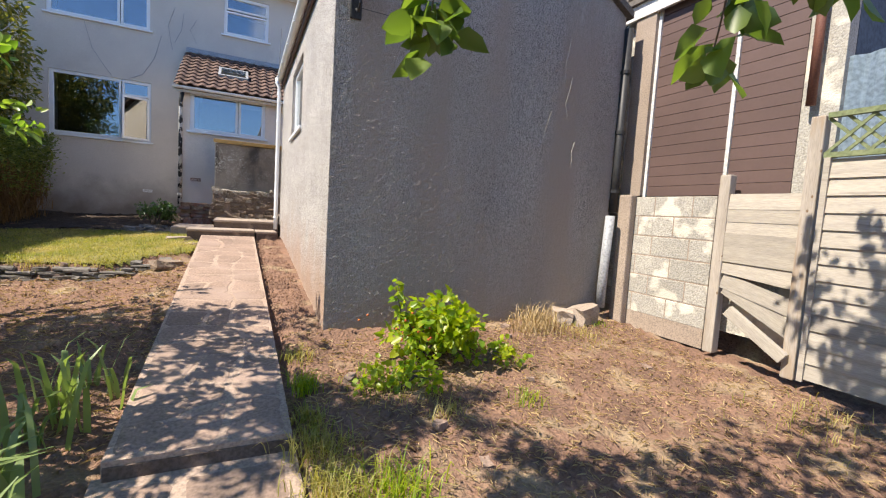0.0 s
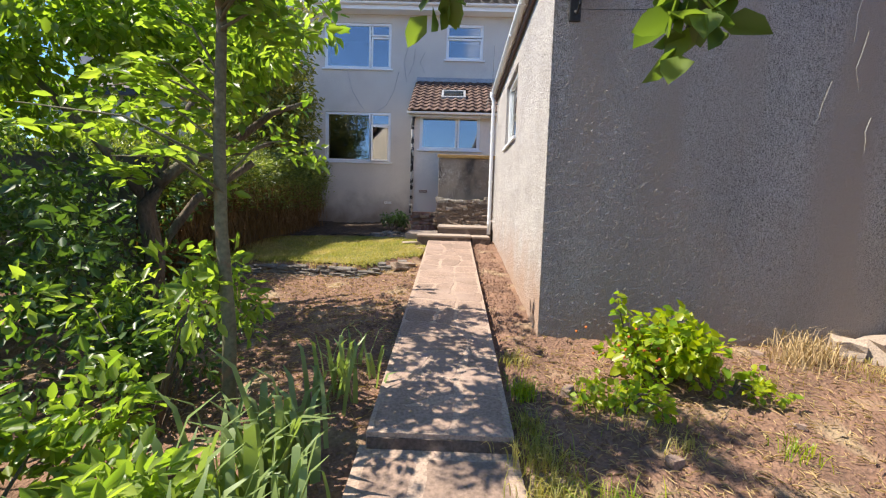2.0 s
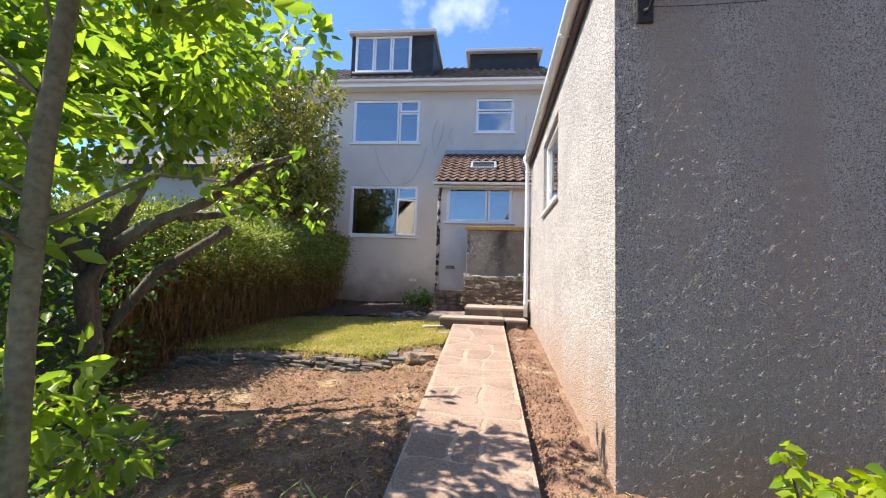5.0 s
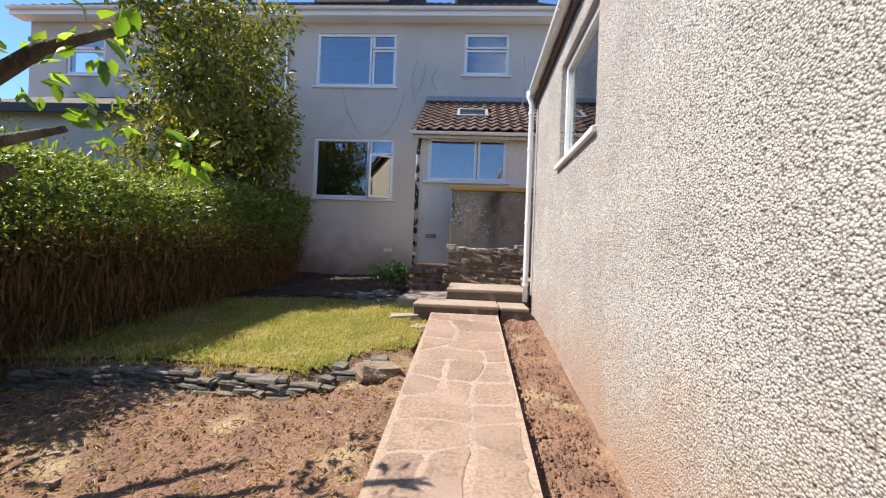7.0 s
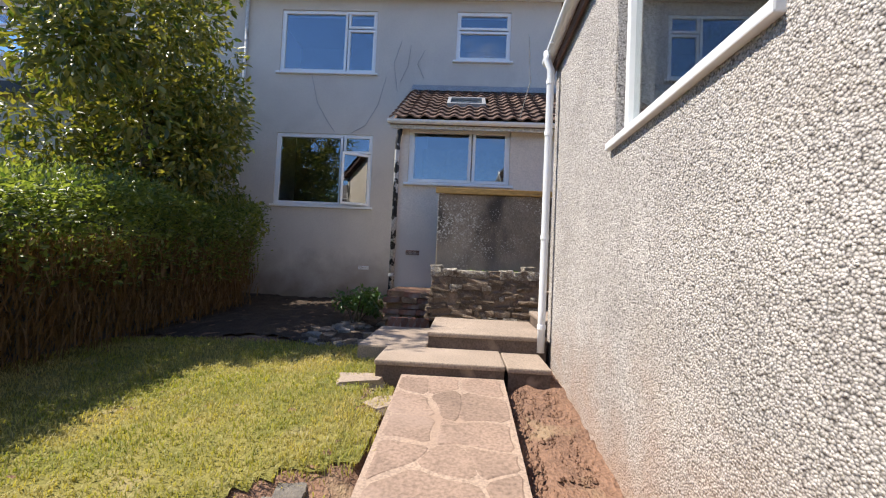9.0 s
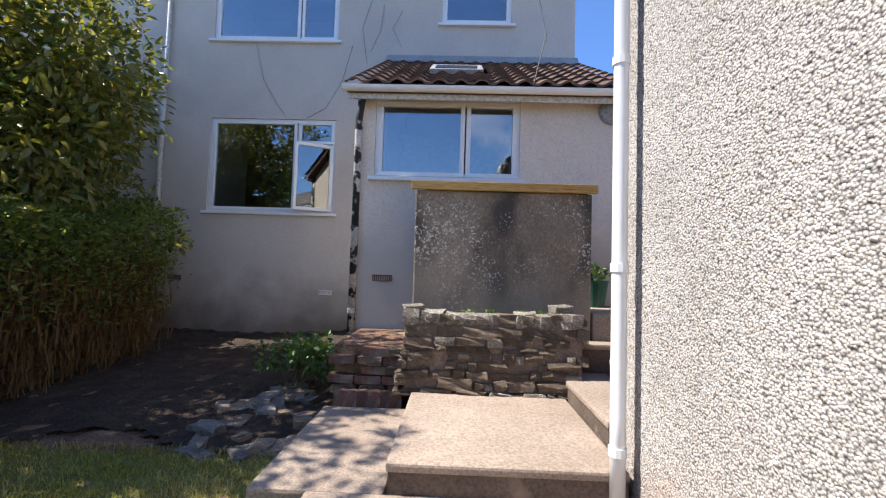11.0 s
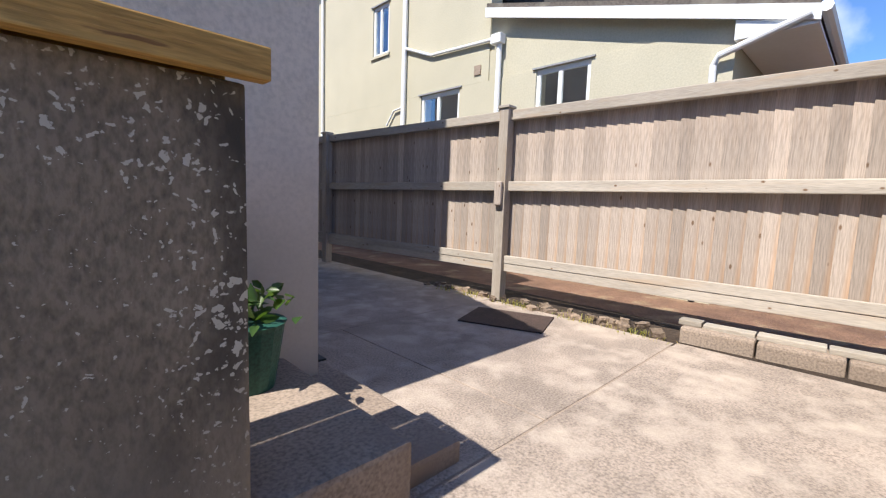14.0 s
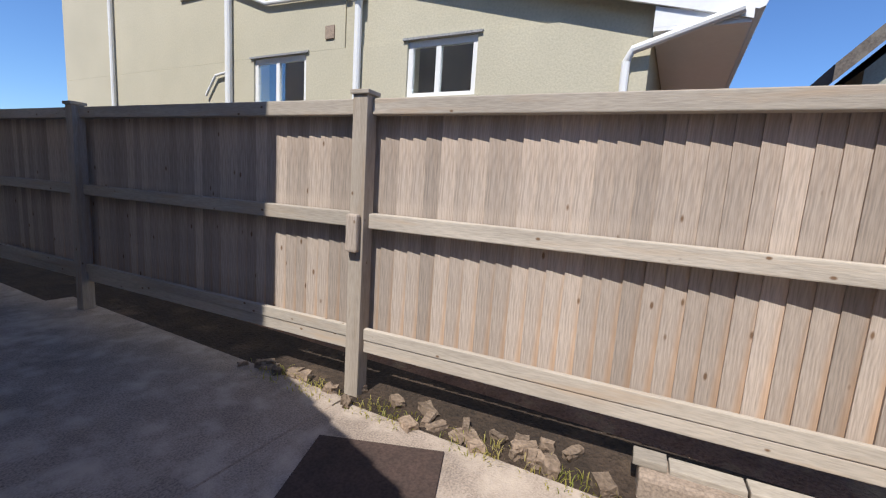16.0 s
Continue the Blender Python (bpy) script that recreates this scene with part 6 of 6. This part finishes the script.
for k, (x, y, h, c) in enumerate(((-8.5, 6.5, 4.0, 0), (-10.5, 9.5, 3.6, 1), (-8.0, 2.5, 4.6, 0), (-6.3, -0.5, 4.2, 1), (-13, 5, 5.0, 0))):
    rng = np.random.default_rng(80 + k)
    cs, rs = clumps(rng, (x, y, h * 0.62), (1.7, 1.6, h * 0.36), 50, 0.6)
    tree("garden_tree", "leafy green tree beyond the hedge", [((x, y, -0.2), 0.14), ((x, y, h * 0.5), 0.08)], [[((x, y, h * 0.3), 0.06), ((x + 0.7, y, h * 0.6), 0.03)]], cs, rs, 9000, 0.13, (M_LEAF, M_LEAFD)[c], seed=90 + k)

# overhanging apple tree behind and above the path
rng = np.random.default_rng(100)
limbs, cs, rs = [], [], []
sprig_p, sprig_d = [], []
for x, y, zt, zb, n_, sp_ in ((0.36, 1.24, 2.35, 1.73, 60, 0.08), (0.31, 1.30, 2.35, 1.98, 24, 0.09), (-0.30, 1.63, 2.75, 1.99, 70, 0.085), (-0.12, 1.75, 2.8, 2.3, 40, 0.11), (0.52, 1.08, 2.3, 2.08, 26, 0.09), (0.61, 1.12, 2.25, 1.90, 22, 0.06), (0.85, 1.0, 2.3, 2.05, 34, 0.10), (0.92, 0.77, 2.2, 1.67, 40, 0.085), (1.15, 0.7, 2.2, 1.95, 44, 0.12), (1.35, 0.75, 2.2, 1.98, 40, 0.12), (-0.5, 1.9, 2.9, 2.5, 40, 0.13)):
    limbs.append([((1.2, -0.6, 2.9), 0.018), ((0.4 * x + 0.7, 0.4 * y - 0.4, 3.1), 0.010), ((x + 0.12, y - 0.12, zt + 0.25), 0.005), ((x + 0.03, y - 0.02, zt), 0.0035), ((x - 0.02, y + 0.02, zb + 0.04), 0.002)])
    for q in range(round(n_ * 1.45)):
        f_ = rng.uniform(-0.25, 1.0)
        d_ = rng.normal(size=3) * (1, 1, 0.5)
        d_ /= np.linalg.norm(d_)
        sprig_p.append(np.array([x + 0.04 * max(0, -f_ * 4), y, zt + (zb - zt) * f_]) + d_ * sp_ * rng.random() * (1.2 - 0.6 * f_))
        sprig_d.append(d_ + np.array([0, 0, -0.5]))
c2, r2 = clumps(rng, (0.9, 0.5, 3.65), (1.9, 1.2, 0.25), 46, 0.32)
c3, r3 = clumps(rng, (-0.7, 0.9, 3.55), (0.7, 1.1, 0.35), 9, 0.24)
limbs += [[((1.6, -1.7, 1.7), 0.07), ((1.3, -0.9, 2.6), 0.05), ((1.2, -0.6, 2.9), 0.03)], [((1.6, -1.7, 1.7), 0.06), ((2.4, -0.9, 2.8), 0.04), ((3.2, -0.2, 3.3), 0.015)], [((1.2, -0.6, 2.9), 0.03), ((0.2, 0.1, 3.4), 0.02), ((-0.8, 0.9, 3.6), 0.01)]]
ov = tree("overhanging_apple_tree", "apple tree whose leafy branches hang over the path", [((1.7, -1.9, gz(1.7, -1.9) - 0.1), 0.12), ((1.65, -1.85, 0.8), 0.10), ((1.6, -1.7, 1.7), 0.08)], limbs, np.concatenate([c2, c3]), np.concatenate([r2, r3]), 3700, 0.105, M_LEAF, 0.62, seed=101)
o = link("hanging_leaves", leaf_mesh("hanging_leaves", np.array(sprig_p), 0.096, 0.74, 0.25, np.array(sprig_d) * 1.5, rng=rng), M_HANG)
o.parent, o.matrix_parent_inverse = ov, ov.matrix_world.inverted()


iris_blades = [blade_mesh("leaf_blade", np.zeros((1, 3)), 1.0, 0.075, 0.5, np.random.default_rng(500 + i), 0.15 + 0.12 * i) for i in range(6)]
for me in iris_blades:
    me.materials.append(M_IRIS)


def iris(x, y, k, h, seed):
    """A clump of sword-shaped leaves."""
    r = random.Random(seed)
    p = thing("iris_plant", (x, y, gz(x, y)), "clump of upright sword-shaped iris leaves", "plant", group="iris clumps by the path")
    for _ in range(k):
        u, v, s_ = r.gauss(0, 0.10), r.gauss(0, 0.10), h * r.uniform(0.6, 1.15)
        o = new("leaf_blade", r.choice(iris_blades))
        o.parent = p
        o.matrix_basis = pose(u, v, gz(x + u, y + v) - gz(x, y) - 0.01, 0, 0, r.uniform(0, 360)) @ Matrix.Diagonal((s_, s_, s_, 1))


for i, (x, y, k, h) in enumerate(((-1.0, 3.0, 34, 0.45), (-1.08, 2.3, 44, 0.62), (-0.98, 1.8, 40, 0.55), (-1.3, 1.7, 34, 0.62), (-0.95, 3.35, 16, 0.35), (-1.2, 2.05, 30, 0.66), (-1.12, 1.4, 44, 0.6), (-1.4, 1.35, 40, 0.62), (-1.25, 1.05, 36, 0.55), (-1.5, 1.75, 34, 0.6))):
    iris(x, y, k, h, 110 + i)


def tuft(x, y, k, h, spread, material, seed, label="tuft of long green grass by the path"):
    rng = np.random.default_rng(seed)
    r_ = np.column_stack([rng.normal(x, spread, k), rng.normal(y, spread, k)])
    o = link("grass_tuft", blade_mesh("grass_tuft", np.column_stack([r_, ground_z(r_[:, 0], r_[:, 1]) - 0.005]), h, 0.006, 0.8, rng), material)
    tagged(o, label, "grass", kind="stuff")


for i, (x, y, k, h, s) in enumerate(((0.30, 2.95, 160, 0.13, 0.045), (0.27, 2.3, 220, 0.13, 0.09), (0.32, 1.95, 240, 0.15, 0.10), (0.55, 1.8, 180, 0.15, 0.09), (0.30, 3.45, 120, 0.09, 0.07), (1.1, 2.45, 60, 0.09, 0.06), (1.75, 2.45, 60, 0.10, 0.06), (3.1, 3.4, 220, 0.07, 0.16), (2.0, 3.2, 120, 0.07, 0.14), (0.8, 3.0, 160, 0.08, 0.12), (3.6, 1.6, 120, 0.10, 0.2), (0.28, 2.6, 120, 0.1, 0.05), (3.6, 3.75, 120, 0.06, 0.1), (1.0, 2.8, 160, 0.07, 0.16))):
    tuft(x, y, k, h, s, M_GRASS if i > 0 and i % 3 else M_LIME, 130 + i)
for i, (x, y) in enumerate(((-0.78, 7.6), (-0.8, 8.0), (-0.78, 8.3), (-1.0, 7.3), (-1.6, 6.75), (-2.3, 6.68), (-3.0, 6.7), (-3.6, 6.7), (-0.95, 8.7), (-1.2, 9.2))):
    tuft(x, y, 130, 0.085, 0.09, M_GRASS, 180 + i, "ragged grass at the lawn's edge")
tuft(2.75, 3.6, 170, 0.26, 0.11, M_STRAW, 160, "heap of dry straw-coloured leaves by the wall")
tuft(2.55, 3.55, 130, 0.22, 0.10, M_STRAW, 161, "heap of dry straw-coloured leaves by the wall")
# straw and litter on the bare soil
rng = np.random.default_rng(170)
n = 12000
lp = np.column_stack([np.concatenate([rng.uniform(0.25, 4.0, n // 2), rng.uniform(-4.0, -0.7, n // 2)]), np.concatenate([rng.uniform(0.8, 3.95, n // 2), rng.uniform(2.6, 7.1, n // 2)])])
dirn = rng.normal(size=(n, 3)) * np.array([1, 1, 0.08])
dirn /= np.linalg.norm(dirn, axis=1)[:, None]
lp = lp[(lp[:, 0] > 0) | (lp[:, 1] < edge_y(lp[:, 0]))]
dirn = dirn[:len(lp)]
litter = link("straw_litter", leaf_mesh("straw_litter", np.column_stack([lp, ground_z(lp[:, 0], lp[:, 1]) + 0.018]), 0.055, 0.10, 0.0, dirn * 4, rng=rng), M_STRAW)
tagged(litter, "scattered dry stalks and straw on the soil", "litter", kind="stuff")
n = 7000
lp = np.column_stack([np.concatenate([rng.uniform(0.22, 4.0, 2400), rng.uniform(0.2, 0.56, 1400), rng.uniform(-4.0, -0.75, 3200)]), np.concatenate([rng.uniform(0.6, 3.95, 2400), rng.uniform(3.9, 8.45, 1400), rng.uniform(2.6, 7.1, 3200)])])
lp = lp[(lp[:, 0] > 0) | (lp[:, 1] < edge_y(lp[:, 0]))]
bm = bmesh.new()
for i in range(len(lp)):
    s_ = 0.006 + 0.016 * rng.random() ** 3
    v = [bm.verts.new((lp[i, 0] + s_ * math.cos(a) * rng.uniform(0.7, 1.3), lp[i, 1] + s_ * math.sin(a) * rng.uniform(0.7, 1.3), gz(*lp[i]) + 0.0)) for a in (0, 1.57, 3.14, 4.71)]
    t_ = bm.verts.new((lp[i, 0], lp[i, 1], gz(*lp[i]) + s_ * 0.6 + 0.008))
    for a in range(4):
        bm.faces.new((v[a], v[(a + 1) % 4], t_))
pb = link("soil_clods", bm, M_SOIL)
tagged(pb, "small clods and pebbles on the soil", "clods", kind="stuff")

# dry-stone edging of the lawn
edg = thing("stone_edging", (0, 0, 0), "low dry-laid edging of flat grey stones", "edging", kind="structure")
slates = [stone_mesh("stone", 1, 1, 1, 200 + i, 0.22) for i in range(6)]
for me in slates:
    me.materials.append(M_SLATE)
r = random.Random(8)
x = -4.1
while x < -0.95:
    for k in range(r.choice((3, 4, 4))):
        wd = r.uniform(0.10, 0.26)
        o = new("stone", r.choice(slates))
        o.parent = edg
        o.matrix_basis = pose(x + wd / 2 + r.uniform(-0.05, 0.05), float(edge_y(x)) + 0.05 + 0.03 * k + r.uniform(-0.03, 0.03), gz(x, float(edge_y(x)) - 0.1) - 0.02 + k * 0.040, r.uniform(-5, 5), r.uniform(-5, 5), r.uniform(-14, 14)) @ Matrix.Diagonal((wd, r.uniform(0.10, 0.18), r.uniform(0.026, 0.042), 1))
    x += 0.145


def rock(x, y, sx, sy, sz, seed, rz, label, material=M_RUBBLE, dz=0.0):
    me = stone_mesh("rock", sx, sy, sz, seed, 0.3)
    me.materials.append(material)
    o = new("rock", me)
    o.matrix_world = pose(x, y, gz(x, y) - 0.02 + dz, 0, 0, rz)
    tagged(o, label, "stone", group="loose stones")


rock(-0.98, 6.86, 0.36, 0.24, 0.13, 5, 28, "angular brown stone at the end of the edging")
rock(-0.72, 8.15, 0.3, 0.22, 0.06, 2, 50, "flat pale stone by the path", M_CONC)
rock(-1.0, 8.5, 0.35, 0.25, 0.07, 3, 10, "flat pale stone by the path", M_CONC)
for i in range(26):
    x, y = r.uniform(-2.1, -1.25), r.uniform(9.8, 11.3)
    rock(x, y, r.uniform(0.10, 0.3), r.uniform(0.10, 0.22), r.uniform(0.04, 0.10), 300 + i, r.uniform(0, 180), "loose flat stone from the broken terrace", M_SLATE if i % 2 else M_RUBBLE)
for i in range(16):
    x, y = (r.uniform(0.4, 3.6), r.uniform(1.6, 3.9)) if i % 2 else (r.uniform(-3, -0.8), r.uniform(4, 7))
    rock(x, y, r.uniform(0.05, 0.13), r.uniform(0.05, 0.1), r.uniform(0.03, 0.07), 400 + i, r.uniform(0, 180), "small reddish stone on the soil", M_STONE)
rock(3.45, 3.75, 0.35, 0.26, 0.2, 7, 15, "broken concrete gully block", M_CONC)
rock(3.2, 3.8, 0.26, 0.2, 0.14, 8, 60, "broken concrete gully block", M_CONC)

# dead creeper stems on the gable, cables on the house wall
def stem_line(name, pts, r_, material, label, category):
    o = link(name, tube(pts, r_, 5), material)
    tagged(o, label, category)


rr = random.Random(33)
M_CREEP = mat("dry_creeper", (0.50, 0.46, 0.40), (0.40, 0.36, 0.30), 0.9)
for x, z, ln in ((1.45, 3.35, 0.26), (1.75, 3.9, 0.5), (1.8, 3.75, 0.5), (2.3, 3.7, 0.35), (2.75, 3.55, 0.6), (2.85, 3.2, 0.5), (3.15, 3.4, 0.6), (3.2, 2.9, 0.5), (2.95, 2.5, 0.35), (3.3, 2.2, 0.3), (2.6, 4.0, 0.4), (3.25, 3.75, 0.3), (2.1, 2.9, 0.2)):
    pts, cx_, cz_ = [], x, z
    for q in range(6):
        pts.append((cx_, 3.992 - 0.0227 * (cx_ - 0.57), cz_))
        cx_, cz_ = cx_ + rr.uniform(-0.03, 0.035), cz_ - ln / 5
    stem_line("creeper_stem", pts, [0.003, 0.004, 0.003, 0.003, 0.002, 0.001], M_CREEP, "pale dead creeper stem clinging to the gable", "creeper")
for pts in ([(-3.6, HY - 0.02, 5.5), (-3.45, HY - 0.02, 4.9), (-3.2, HY - 0.02, 4.5), (-3.05, HY - 0.02, 4.3)], [(-2.0, HY - 0.02, 5.5), (-2.15, HY - 0.02, 4.9), (-2.4, HY - 0.02, 4.45), (-2.7, HY - 0.02, 4.28)], [(-1.7, HY - 0.02, 5.4), (-1.55, HY - 0.02, 5.75), (-1.5, HY - 0.02, 6.2)], [(-1.2, HY - 0.02, 5.5), (-1.35, HY - 0.02, 5.8), (-1.2, HY - 0.02, 6.1)], [(-1.75, HY - 0.02, 5.2), (-1.85, HY - 0.02, 5.8), (-1.7, HY - 0.02, 6.3)]):
    stem_line("wall_cable", pts, 0.0055, M_GREYP, "thin grey cable running over the house wall", "cable")
stem_line("wall_cable", [(0.80, 3.975, 3.05), (1.05, 3.97, 3.045), (1.45, 3.96, 3.055)], 0.0025, M_BLACK, "thin black cable from the lantern along the gable", "cable")
stem_line("aerial_cable", [(0.55, 11.55, 3.82), (0.75, 11.9, 4.6), (0.9, 13.4, 6.2)], 0.007, M_BLACK, "thin cable running up from the gutter", "cable")
pot = thing("plant_pot", (1.2, 11.5, 1.54), "dark green plastic plant pot with a small plant", "plant pot")
part("pot", tube([(0, 0, 0), (0, 0, 0.25), (0, 0, 0.27)], [0.10, 0.14, 0.15], 16), mat("green_plastic", (0.02, 0.09, 0.07), (0.03, 0.11, 0.085), 0.5), pot)
rng = np.random.default_rng(9)
part("plant", leaf_mesh("plant", np.column_stack([rng.normal(0, 0.07, 90), rng.normal(0, 0.07, 90), rng.uniform(0.26, 0.42, 90)]), 0.07, 0.5, 0.1, rng=rng), M_LEAFD, pot)
for i, (x, y) in enumerate(((-0.1, 10.66), (0.35, 10.68), (0.08, 10.7), (0.52, 10.69))):
    rng = np.random.default_rng(210 + i)
    q = np.column_stack([rng.normal(x, 0.025, 16), rng.normal(y, 0.015, 16), rng.uniform(1.515, 1.545, 16)])
    tagged(link("weed", leaf_mesh("weed", q, 0.024, 0.6, 0.0, rng=rng), M_LEAF), "small green weed growing on the stone wall", "weed", group="weeds on the stone wall")
dg = link("drain_gully", boxes((-0.09, -0.09, 0, 0.09, 0.09, 0.012), bevel=0.004), M_BLACK)
dg.matrix_world = pose(1.80, 12.2, 1.306)
tagged(dg, "dark drain cover beside the lean-to wall", "drain")
